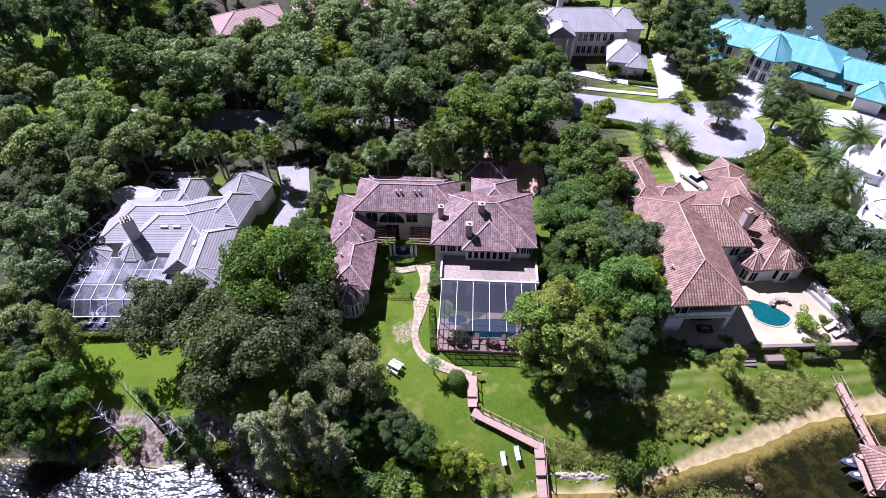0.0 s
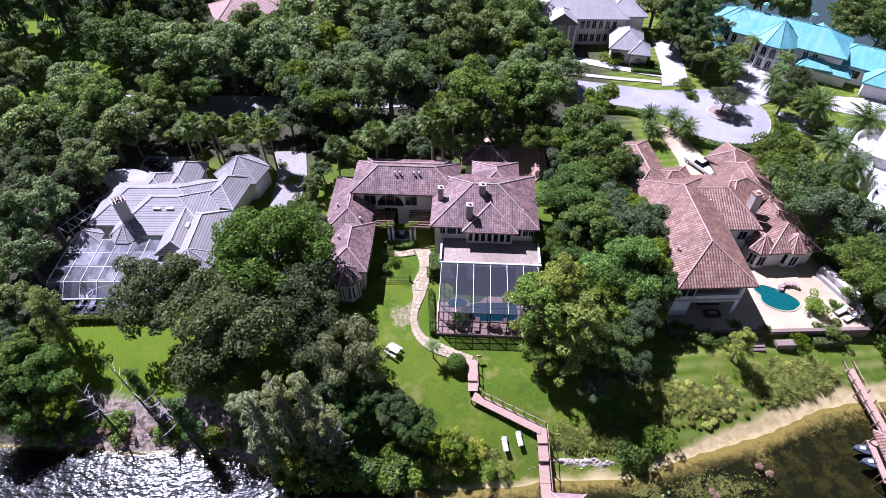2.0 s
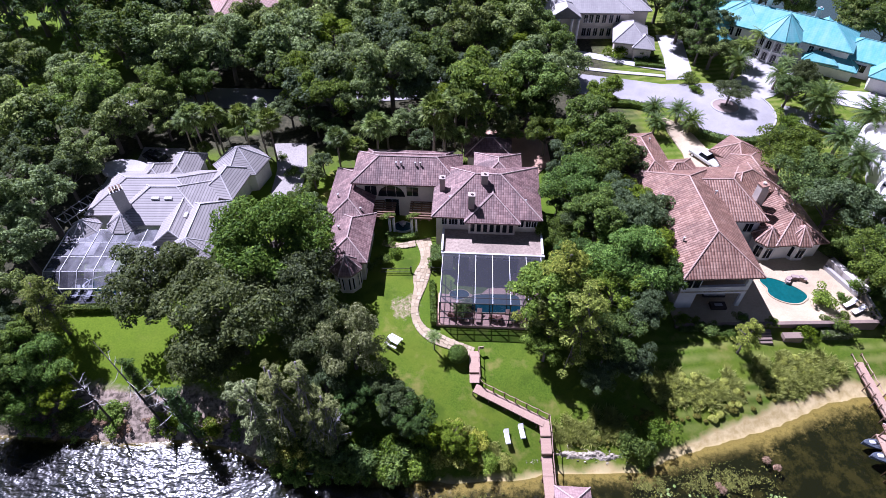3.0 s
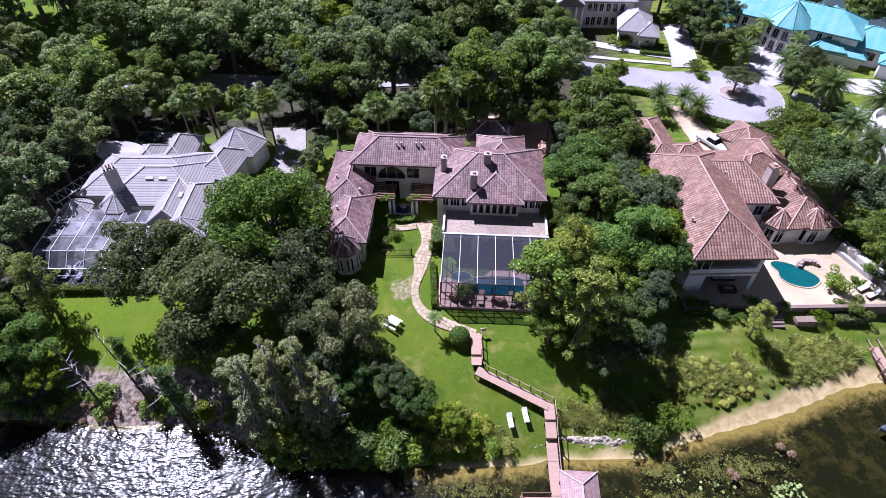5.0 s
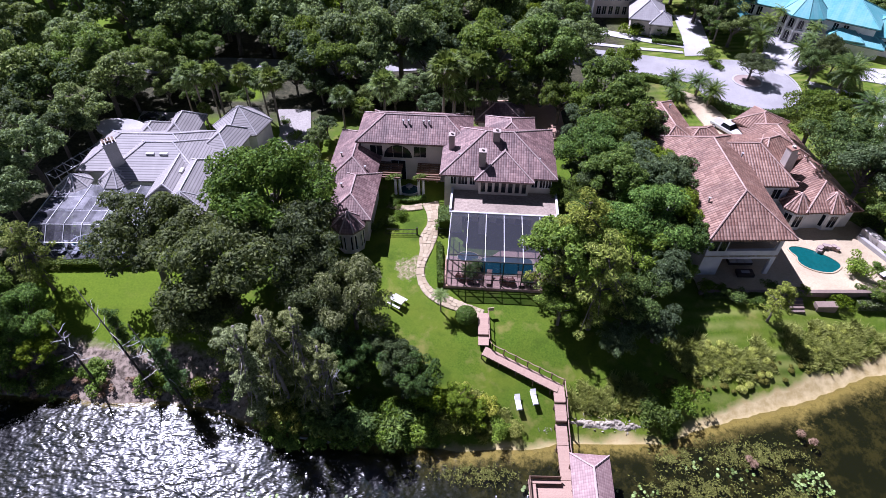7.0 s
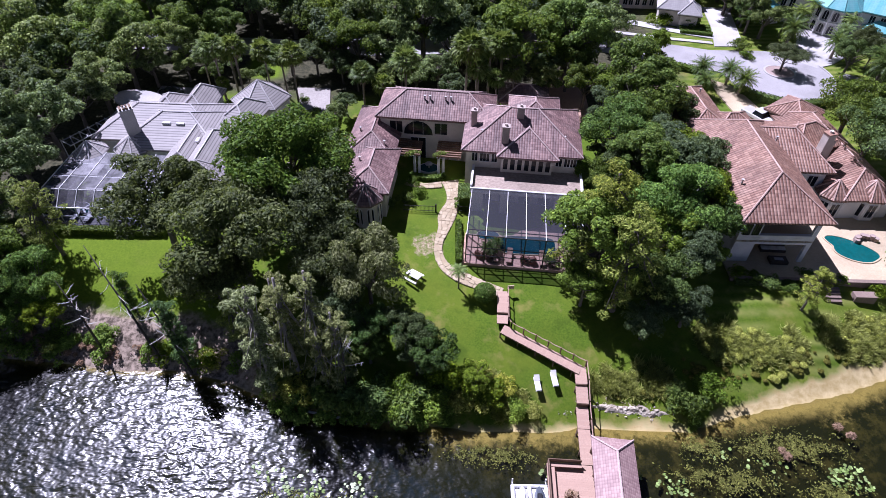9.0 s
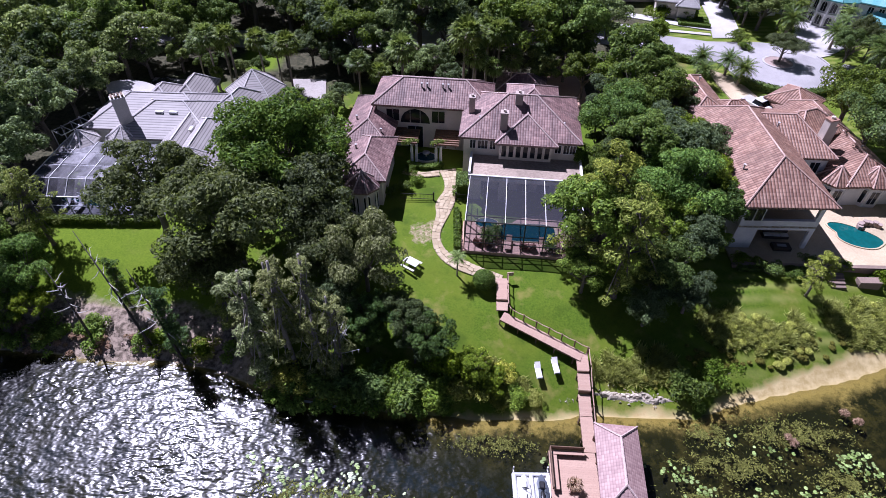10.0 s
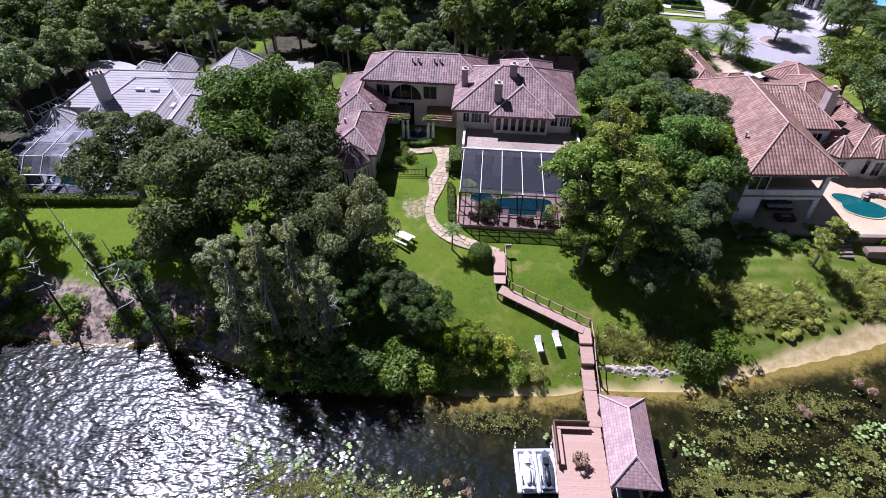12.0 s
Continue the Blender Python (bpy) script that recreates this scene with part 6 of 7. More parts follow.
for tx, ty, tr, low_edge, rise, turn in ((-44.1, 58.3, 2.3, 9.0, 1.6, 22.5), (-49.3, 57.5, 2.2, 8.8, 1.5, 22.5), (-33.3, 52.9, 3.3, 9.38, 2.1, 22.5), (-31.2, 71.8, 4.3, 9.2, 2.8, 12.0)):
    sides = 6 if tr > 4 else 8
    tower_roof(left_house, tx, ty, tr, low_edge, rise, RL, CL, sides, turn)
    part("bay_wall", prism(bmesh.new(), tx, ty, tr - 0.4, 5.0, low_edge - 0.1, sides, turn), WS, left_house)
    for k in range(3 if sides == 8 else 0):
        a = 270 + (k - 1) * 45 + turn - 22.5
        q = turned(tx + (tr - 0.41) * math.cos(radians(22.5)) * math.cos(radians(a)), ty + (tr - 0.41) * math.cos(radians(22.5)) * math.sin(radians(a)), a + 90)
        window(left_house, q, 0, 0, 5.6, 1.0, 2.0, -1, False, M["white"])
chimney(left_house, -44.0, 59.7, 1.6, 1.2, 9.0, 13.7, 35, M["concrete"], M["concrete"])
stack = turned(-44.0, 59.7, 35)
for i in range(4):
    part("louvre", one_box(stack, -0.7 + i * 0.39, -0.46 + i * 0.39, -0.5, 0.5, 13.87, 14.12), M["timber"], left_house, "brown chimney louvre")
for x, y in ((-40.0, 60.9), (-38.2, 60.9)):
    z = 9.41 + (y - 57.4) * math.tan(radians(27.2))
    part("skylight", one_box(turned(x, y, 0), -0.55, 0.55, -0.22, 0.22, z - 0.3, z + 0.14, bevel=0.04), M["white"], left_house)
part("skylight", one_box(turned(-35.1, 58.2, 0), -0.22, 0.22, -0.5, 0.5, 10.3, 10.75, bevel=0.04), M["white"], left_house)
b = bmesh.new()
rim = [b.verts.new((-47.6 + 3.5 * math.cos(a), 69.0 + 2.3 * math.sin(a), 9.9 - 0.5 * math.cos(a))) for a in np.linspace(0, math.tau, 33)[:-1]]
f = b.faces.new(rim)
ex = bmesh.ops.extrude_face_region(b, geom=[f])
for g in ex["geom"]:
    if isinstance(g, bmesh.types.BMVert):
        g.co.z -= 0.35
part("round_canopy", b, M["concrete"], left_house, "round pale flat canopy roof")
part("round_wall", prism(bmesh.new(), -47.6, 69.0, 2.9, 5.2, 9.3, 24, 0, 0.66), WS, left_house)
# lattice of the small screened court beside the round roof
lat = thing("screened_court", (-51.0, 63.0, 5.2), "narrow screened side court with a white lattice roof", "screen enclosure")
Q = turned(-51.6, 63.4, 62)
part("roof_screen", one_box(Q, -4.6, 4.6, -1.0, 1.0, 8.5, 8.515), M["screen"], lat)
for u in np.linspace(-4.6, 4.6, 8):
    part("beam", one_box(Q, u - 0.05, u + 0.05, -1.05, 1.05, 8.52, 8.62), M["white"], lat)
    part("post", one_box(Q, u - 0.05, u + 0.05, 0.98, 1.08, 5.2, 8.52), M["white"], lat)
for v in (-1.0, 1.0):
    part("beam", one_box(Q, -4.65, 4.65, v - 0.05, v + 0.05, 8.4, 8.5), M["white"], lat)

# ---- its screened pool ----
C = turned(-43.6, 47.8, 0.5)
sheet("left_pool_deck", [tuple(C(u, v)[:2]) for u, v in ((-7.9, -0.6), (7.6, -0.6), (7.6, 9.4), (-7.9, 11.0))], M["mottled_deck"], "mottled grey pool deck under the screen", "pool deck", 0.0, 0.8, 5.1)
cage2 = thing("left_screen_enclosure", tuple(C(0, 0, 5.1)), "wide pool enclosure of grey screen on white beams", "pool enclosure")
us = np.linspace(-7.6, 7.4, 8)
rows_v = (1.8, 4.4, 7.0, 9.4)


def sloped(u0, u1, v0, z0, v1, z1, thick):
    """A thin panel or bar from a low edge to a higher one further back."""
    b = bmesh.new()
    vs = [b.verts.new(C(u, v, z)) for u in (u0, u1) for v, z in ((v0, z0), (v1, z1), (v1, z1 + thick), (v0, z0 + thick))]
    for f in ((0, 1, 2, 3), (7, 6, 5, 4), (0, 4, 5, 1), (1, 5, 6, 2), (2, 6, 7, 3), (3, 7, 4, 0)):
        b.faces.new([vs[i] for i in f])
    return b


for u in us:
    part("roof_beam", one_box(C, u - 0.03, u + 0.03, 1.8, 9.4, 8.8, 8.92), M["white"], cage2)
    part("eave_beam", sloped(u - 0.03, u + 0.03, 0.0, 7.4, 1.8, 8.8, 0.1), M["white"], cage2)
    part("post", one_box(C, u - 0.05, u + 0.05, -0.05, 0.05, 5.1, 7.4), M["white"], cage2)
for v in rows_v:
    part("cross_beam", one_box(C, -7.6, 7.4, v - 0.025, v + 0.025, 8.7, 8.8), M["white"], cage2)
part("cross_beam", one_box(C, -7.6, 7.4, -0.05, 0.05, 7.4, 7.5), M["white"], cage2)
part("rail", one_box(C, -7.6, 7.4, -0.04, 0.04, 6.1, 6.18), M["white"], cage2)
for a, bb in zip(us, us[1:]):
    part("eave_screen", sloped(a + 0.05, bb - 0.05, 0.06, 7.45, 1.74, 8.76, 0.015), M["screen_pale"], cage2)
    for v0, v1 in zip(rows_v, rows_v[1:]):
        part("roof_screen", one_box(C, a + 0.05, bb - 0.05, v0 + 0.04, v1 - 0.04, 8.82, 8.835), M["screen_pale"], cage2)
for u0, u1, v0, v1 in ((-7.5, 7.3, -0.005, 0.005), (-7.605, -7.595, 0.1, 9.3)):
    part("wall_screen", one_box(C, u0, u1, v0, v1, 5.15, 7.38), M["screen"], cage2)
pool("left_pool", blob(-44.6, 50.4, 3.0, 1.6, 0.14, 1.0), 5.1, M["pool_dark"], M["white"], "dark pool with a white coping under the screen")
pool("left_spa", blob(-48.6, 50.6, 1.1, 0.9, 0.02, 0.0, 20), 5.1, M["pool_dark"], M["white"], "round dark spa with a white rim")
for i, (u, v) in enumerate(((-4.5, 1.0), (-2.8, 0.9), (1.2, 1.0), (3.0, 1.1))):
    q = C(u, v)
    lounge("deck_lounger", q.x, q.y, 5.1, 85 + 5 * i, M["wicker"], "dark lounger on the mottled grey pool deck", "loungers under the left screen")
hedge([(-50.6, 46.2), (-36.2, 46.6)], 0.8, 0.9, "dark clipped hedge below the pool screen", "oak")
sheet("left_driveway", [(-28.6, 80.4), (-23.2, 80.6), (-22.0, 74.0), (-22.2, 66.2), (-26.6, 65.6), (-26.8, 74.0)], M["drive"], "pale concrete driveway dappled with tree shade", "driveway", 0.06)
sheet("left_forecourt", [(-50.0, 79.5), (-43.0, 79.0), (-42.0, 74.0), (-50.0, 73.6)], M["drive"], "pale forecourt behind the grey-roofed house", "driveway", 0.06)
vehicle("parked_car", -46.6, 76.0, 150, M["car_dark"], False, "dark car parked behind the grey-roofed house", "car")
hedge([(-20.8, 76.0), (-20.6, 62.0)], 1.2, 1.3, "tall dark hedge beside the concrete driveway", "oak")
sheet("court_drive", [(4.0, 84.0), (17.0, 84.5), (17.0, 75.5), (12.5, 70.0), (4.5, 79.5)], M["paver_pink"], "pink paver court behind the main house", "driveway", 0.06)

# ---- far houses ----
far_house = thing("far_house", (30, 121, 6.3), "large white two-storey house with a pale tile roof and portico", "house")
RF = M["roof_far"]
fh = block(far_house, 28.6, 122.5, 20.0, 10.0, -1, 6.0, 12.0, 30, RF, CL, M["stucco"])
block(far_house, 38.5, 124.0, 9.0, 9.0, -1, 6.0, 11.6, 30, RF, CL, M["stucco"])
block(far_house, 37.6, 113.6, 8.5, 7.0, 78, 6.0, 9.4, 36, RF, CL, M["stucco"])
block(far_house, 39.6, 110.6, 5.0, 4.4, 78, 6.0, 9.0, 38, RF, CL, M["stucco"])
port = block(far_house, 24.4, 118.0, 6.0, 6.2, 89, 6.0, 12.2, 34, RF, CL, M["stucco"], (0, 1))
for u in (-6.9, -5.6, -2.8, -1.5):
    b = bmesh.new()
    tube(b, [fh(u, -7.6, 6.0), fh(u, -7.6, 6.3), fh(u, -7.6, 11.6), fh(u, -7.6, 11.9)], [0.4, 0.3, 0.26, 0.4], 10)
    part("column", b, M["white"], far_house, "tall white portico column", True)
for z in (6.9, 9.7):
    for u in (-8.8, -7.9, 0.6, 1.7, 3.0, 4.4, 5.8, 7.2):
        window(far_house, fh, u, -4.4, z, 0.85, 1.7, -1, False, M["white"])
window(far_house, fh, -4.2, -7.05, 6.4, 1.6, 3.0, -1, True, M["white"])
chimney(far_house, 25.0, 124.0, 1.2, 1.0, 13.0, 16.4, 0, M["stucco"], M["concrete"])

teal_house = thing("teal_roof_house", (67, 108, 6.3), "white villa with a glazed teal roof", "house")
RT = M["roof_teal"]
th = block(teal_house, 67.6, 113.4, 27.0, 10.0, -33, 6.0, 11.3, 30, RT, RT, WS)
tower_roof(teal_house, 66.6, 110.6, 4.6, 11.3, 3.7, RT, RT, 10, 0)
part("round_bay", prism(bmesh.new(), 66.6, 110.6, 3.9, 6.0, 11.1, 14), WS, teal_house)
part("bay_cornice", prism(bmesh.new(), 66.6, 110.6, 4.2, 8.5, 8.8, 14), M["white"], teal_house)
for cx, cy, L, W, yaw, eave, pitch in ((57.0, 117.6, 9.0, 6.5, 22, 10.4, 34), (55.6, 113.8, 4.6, 4.2, 22, 8.6, 36), (76.4, 104.6, 7.4, 6.6, 57, 8.5, 33), (84.6, 103.2, 20.0, 9.0, -33, 9.8, 28), (82.0, 98.8, 7.0, 5.6, 57, 9.2, 34), (61.6, 117.8, 7.0, 6.0, 57, 12.2, 34)):
    block(teal_house, cx, cy, L, W, yaw, 6.0, eave, pitch, RT, RT, WS)
# forward wing in three steps: a low hipped front, then two gables with white parapets
for cx, cy, eave in ((72.5, 105.2, 8.9), (74.1, 108.7, 9.9), (75.7, 112.2, 10.9)):
    q = block(teal_house, cx, cy, 4.8, 6.4, 65, 6.0, eave, 29, RT, RT, WS, (1 if eave < 9 else 0, 0))
    if eave < 9:
        continue
    bm = bmesh.new()
    tip = eave + 3.2 * math.tan(radians(29))
    vs = [bm.verts.new(q(u, v, zz)) for u in (-2.7, -2.4) for v, zz in ((-3.4, eave - 0.5), (3.4, eave - 0.5), (3.4, eave - 0.05), (0.0, tip + 0.28), (-3.4, eave - 0.05))]
    bm.faces.new(vs[:5]), bm.faces.new(vs[5:][::-1])
    for k in range(5):
        bm.faces.new((vs[k], vs[(k + 1) % 5], vs[5 + (k + 1) % 5], vs[5 + k]))
    part("gable_parapet", bm, WS, teal_house, "white raking gable parapet")
    window(teal_house, q, -2.76, 0.0, eave - 1.0, 1.2, 1.6, -1, True, M["white"], True)
for k in range(7):
    a = 190 + k * 25.7
    for z in (6.6, 9.0):
        q = turned(66.6 + 3.82 * math.cos(radians(a)), 110.6 + 3.82 * math.sin(radians(a)), a + 90)
        window(teal_house, q, 0, 0, z, 1.0, 1.7, -1, True, M["white"])
for k in range(8):
    b = bmesh.new()
    a = radians(178 + k * 25.7)
    tube(b, [(66.6 + 4.1 * math.cos(a), 110.6 + 4.1 * math.sin(a), 6.0), (66.6 + 4.1 * math.cos(a), 110.6 + 4.1 * math.sin(a), 11.2)], 0.2, 8)
    part("column", b, M["white"], teal_house, "white round column")
for u in (-11.5, -10.0, -8.5, -7.0, 6.5, 8.2):
    for z in (6.8, 9.0):
        window(teal_house, th, u, -4.42, z, 0.9, 1.7, -1, False, M["white"])
te = turned(84.6, 103.2, -33)
for u in (-7.0, -4.0, -1.0, 2.0, 5.0, 8.0):
    window(teal_house, te, u, -3.92, 7.4, 1.7, 1.5, -1, False, M["white"])
for tx, ty in ((64.6, 116.0), (72.2, 111.2)):
    chimney(teal_house, tx, ty, 0.9, 0.9, 12.4, 15.6, -33, WS, RT)

white_house = thing("white_modern_house", (70, 73, 6.2), "white modern house with curved flat terraces", "house")
for cx, cy, r, z0, z1, sy in ((71.0, 76.5, 5.0, 5.8, 9.6, 0.9), (72.5, 69.0, 7.0, 5.8, 8.6, 1.0), (76.0, 74.0, 7.0, 8.6, 12.0, 1.0), (69.5, 63.0, 7.0, 5.0, 8.0, 0.9)):
    part("curved_body", prism(bmesh.new(), cx, cy, r, z0, z1, 32, 0, sy), WS, white_house)
    b = bmesh.new()
    rs = [[b.verts.new((cx + rr * math.cos(a), cy + sy * rr * math.sin(a), zz)) for a in np.linspace(0, math.tau, 33)[:-1]] for rr, zz in ((r, z1 + 0.004), (r, z1 + 0.8), (r - 0.35, z1 + 0.8), (r - 0.35, z1 + 0.004))]
    for r0, r1 in zip(rs, rs[1:]):
        for i in range(32):
            b.faces.new((r0[i], r0[(i + 1) % 32], r1[(i + 1) % 32], r1[i]))
    part("parapet", b, WS, white_house)
    for k in range(6):
        a = 190 + k * 20
        q = turned(cx + (r - 0.02) * math.cos(radians(a)), cy + sy * (r - 0.02) * math.sin(radians(a)), a + 90)
        window(white_house, q, 0, 0, z0 + 1.0, 1.2, 1.6, -1, False, M["white"])
nw_house = thing("pink_house", (-41, 124, 6.4), "pink stucco house with clay tile roofs among the trees", "house")
nw = block(nw_house, -42.0, 124.5, 15.0, 10.0, 25, 6.0, 11.5, 26, M["roof_nw"], CR, M["stucco_pink"])
block(nw_house, -44.5, 119.6, 7.0, 6.5, 115, 6.0, 10.0, 28, M["roof_nw"], CR, M["stucco_pink"])
block(nw_house, -30.0, 132.5, 8.0, 6.0, 25, 6.0, 10.5, 28, M["roof_nw"], CR, M["stucco_pink"])
for u in (-4.5, -2.8, -1.1, 0.6, 2.4, 4.2):
    for z in (6.9, 9.2):
        window(nw_house, nw, u, -4.4, z, 1.0, 1.6, -1, False, M["white"])
north_house = thing("clay_roof_house", (-12, 134, 6.4), "clay tile roofed house seen over the tree tops", "house")
block(north_house, -12.0, 135.0, 12.0, 8.0, 5, 6.0, 11.0, 28, M["roof_nw"], CR, M["stucco_pink"])

# ---- plants in their places: x, y, size ----
def row(kind, group, high, spots):
    for x, y, s in spots:
        plant(kind, x, y, s, high, group)


row("oak", "oaks by the lake houses", 1, [(-6.4, 33.3, 0.44), (16.3, 51.7, 0.49), (23.7, 44.0, 0.53), (19.7, 39.4, 0.53), (17.7, 35.9, 0.41), (22.9, 60.6, 0.69), (22.6, 68.6, 0.79), (26.4, 69.0, 0.61), (18.5, 57.0, 0.59), (15.0, 56.6, 0.44), (17.5, 70.0, 0.57), (-7.3, 33.9, 0.36), (-5.1, 31.0, 0.30), (-9.9, 32.0, 0.34)])
row("kelly", "oaks by the lake houses", 1, [(-21.4, 50.4, 1.08)])
row("kelly", "trees between the houses", 1, [(18.2, 62.6, 0.76), (22.6, 49.4, 0.74)])
row("oak", "trees between the houses", 1, [(15.8, 77.2, 0.55), (24.2, 56.0, 0.74), (26.6, 57.6, 0.70), (26.2, 47.6, 0.60), (-3.6, 31.0, 0.44), (22.0, 37.5, 0.42), (18.6, 38.7, 0.36)])
row("dusk", "oaks by the lake houses", 1, [(-34.4, 44.8, 0.92), (-18.2, 44.5, 0.83), (-24.4, 40.5, 1.00), (-26.4, 37.0, 0.64), (-15.2, 40.4, 0.65), (-13.9, 38.8, 0.45)])
row("light", "bright trees by the houses", 1, [(27.9, 49.6, 0.40), (25.9, 45.2, 0.36), (20.7, 45.7, 0.60), (21.4, 73.8, 0.95), (12.6, 41.8, 0.92), (20.2, 55.6, 0.80), (25.4, 61.6, 0.66), (26.0, 52.2, 0.66), (6.4, 82.6, 1.16), (13.6, 85.4, 1.02), (27.4, 87.9, 0.63), (12.9, 100.5, 0.75), (19.6, 75.4, 0.56), (0.8, 29.8, 0.30), (11.7, 39.2, 0.44)])
row("oak", "dark trees west of the main house", 1, [(-20.7, 63.8, 0.36), (-18.7, 57.7, 0.32), (17.0, 68.7, 0.32), (16.1, 63.0, 0.28), (-18.3, 59.3, 0.45), (-15.5, 52.3, 0.35), (-17.6, 52.1, 0.45), (-15.2, 58.5, 0.26)])
row("pine", "tall dark trees between the far houses", 1, [(48.4, 116.6, 0.95), (49.1, 123.3, 0.93), (49.8, 111.8, 0.87), (49.4, 106.8, 0.67)])
row("wood", "trees between the far houses", 1, [(49.9, 117.5, 0.64), (51.7, 112.5, 0.50), (74.9, 126.0, 0.77), (71.7, 129.9, 0.68), (59.2, 130.3, 0.66)])
row("willow", "", 1.4, [(-10.6, 38.2, 0.84)])
row("cypress", "cypresses on the shore", 1, [(13.4, 42.7, 1.06), (15.1, 38.9, 0.96), (10.9, 41.5, 0.69), (36.0, 40.9, 0.52), (-47.0, 43.1, 0.84), (-23.6, 34.0, 0.62)])
row("column", "cypresses on the shore", 1, [(-19.7, 29.7, 1.06), (-17.0, 30.7, 1.06), (-15.0, 31.7, 1.02), (-18.2, 32.2, 0.85), (-21.2, 31.0, 0.66), (-12.2, 29.6, 0.84), (-14.0, 29.4, 0.7)])
row("spire", "dark narrow trees on the west bank", 1, [(-28.8, 31.6, 0.92), (-35.2, 35.6, 0.7)])
row("oak", "shady trees behind the shore cypresses", 1, [(-13.4, 34.2, 0.5), (-10.4, 33.6, 0.42)])
row("oak", "trees beside the terracotta house", 1, [(51.1, 71.1, 0.74), (51.0, 64.6, 0.77), (52.8, 59.6, 0.83), (56.6, 61.6, 0.62), (59.2, 57.1, 0.74), (55.6, 56.0, 0.55), (55.7, 50.5, 0.68), (56.4, 45.6, 0.64), (59.0, 52.2, 0.61), (60.4, 91.0, 0.5)])
row("wood", "trees by the far houses", 0.9, [(45.8, 125.2, 0.80), (76.6, 126.2, 0.73), (70.0, 129.8, 0.68), (85.8, 116.7, 1.00), (89.0, 113.6, 0.72), (82.6, 115.0, 0.70), (58.9, 126.0, 0.83)])
row("wood", "trees by the far houses", 0.95, [(51.5, 105.3, 0.62), (53.3, 124.0, 0.78), (47.9, 115.6, 0.72), (56.1, 116.5, 0.60), (49.8, 110.4, 0.50)])
row("dusk", "trees by the villa", 1.4, [(64.4, 96.0, 0.36), (65.6, 94.2, 0.30)])
row("dusk", "tree on the planted island", 0.78, [(50.6, 91.9, 0.46)])
row("bush", "bright bushes on the bank", 1, [(-1.8, 30.1, 1.11), (-2.8, 28.1, 1.12), (2.1, 29.0, 1.04), (-0.2, 28.4, 0.97), (4.8, 28.0, 0.75), (3.5, 30.2, 0.67), (0.8, 31.1, 0.75), (-16.0, 28.9, 1.00), (-18.2, 29.3, 0.85), (-13.7, 28.6, 0.84), (-26.5, 31.7, 0.73), (6.4, 28.3, 0.53)])
row("palm", "palms by the villa drive", 0.62, [(62.0, 111.0, 1.10), (58.0, 105.9, 1.00), (55.6, 106.4, 0.95), (63.4, 99.8, 1.00), (66.2, 104.6, 1.0)])
row("date", "date palms along the drives", 1, [(36.1, 87.4, 0.72), (35.4, 83.4, 0.66), (40.2, 86.7, 0.73), (41.2, 83.4, 0.75), (64.0, 86.9, 1.22), (70.1, 82.5, 1.23), (62.9, 77.2, 1.04), (63.3, 71.8, 1.09), (65.8, 90.2, 0.98), (54.9, 101.5, 1.00), (58.0, 106.6, 0.87), (61.3, 97.6, 0.84), (89.9, 111.4, 0.80)])
row("fan", "palms behind the main house", 1, [(-16.2, 72.0, 0.95), (-13.3, 71.7, 0.80), (-10.2, 72.0, 1.22), (-1.8, 74.0, 1.36), (0.0, 73.4, 1.02), (3.3, 77.2, 1.24), (2.7, 74.6, 0.76), (5.2, 75.6, 0.86), (4.6, 80.4, 1.15), (1.6, 79.6, 1.2), (-0.2, 78.0, 1.1)])
row("fan", "palms behind the grey-roofed house", 1, [(-38.6, 76.4, 1.08), (-35.4, 76.0, 1.10), (-36.9, 77.6, 0.95), (-27.2, 76.0, 1.0), (-31.8, 78.0, 0.95), (-29.2, 77.6, 0.9), (-41.0, 77.4, 0.85), (-37.6, 74.6, 0.5)])
row("wood", "woodland trees", 1, [(14.4, 90.5, 0.92), (5.0, 104.0, 1.08), (12.9, 110.3, 1.09), (-0.4, 110.5, 1.09), (-7.1, 112.6, 1.11), (11.5, 121.4, 1.02), (6.8, 122.1, 0.98), (-2.5, 97.5, 0.96), (-9.2, 89.6, 1.00), (-17.3, 91.9, 0.96), (-21.7, 86.5, 0.84), (-13.8, 84.6, 0.78), (-4.3, 87.7, 0.74), (3.1, 91.1, 0.59), (-27.4, 99.1, 1.00), (-24.9, 110.9, 1.08), (-18.4, 113.0, 1.08), (-8.8, 101.2, 0.99), (-14.4, 104.0, 0.87), (13.8, 82.4, 0.68), (10.1, 82.2, 0.56), (23.0, 98.8, 0.57), (19.0, 103.2, 0.84), (16.5, 122.2, 0.83), (-56.7, 99.3, 1.27), (-46.2, 96.4, 1.06), (-36.5, 106.6, 0.92), (-32.8, 114.7, 0.77), ])
row("wood", "woodland trees", 1, [(-53.2, 78.1, 0.84), (-59.7, 75.0, 0.93), (-66.1, 75.8, 0.97), (-61.4, 67.9, 0.79), (-53.0, 69.6, 0.74), (-54.9, 59.4, 0.83), (-58.8, 57.7, 0.84), (-55.1, 65.9, 0.67), (-54.6, 52.3, 0.70), (-54.9, 45.9, 0.65), (-53.0, 39.3, 0.53), (-19.9, 69.3, 0.32), (-19.0, 72.7, 0.30), (-19.4, 63.1, 0.33), (-74.8, 87.9, 0.75), (-33.5, 100.9, 0.74), (-45.4, 109.7, 0.72), (-84.4, 119.0, 1.05), (-91.1, 122.6, 0.99), (-81.9, 123.0, 0.97)])
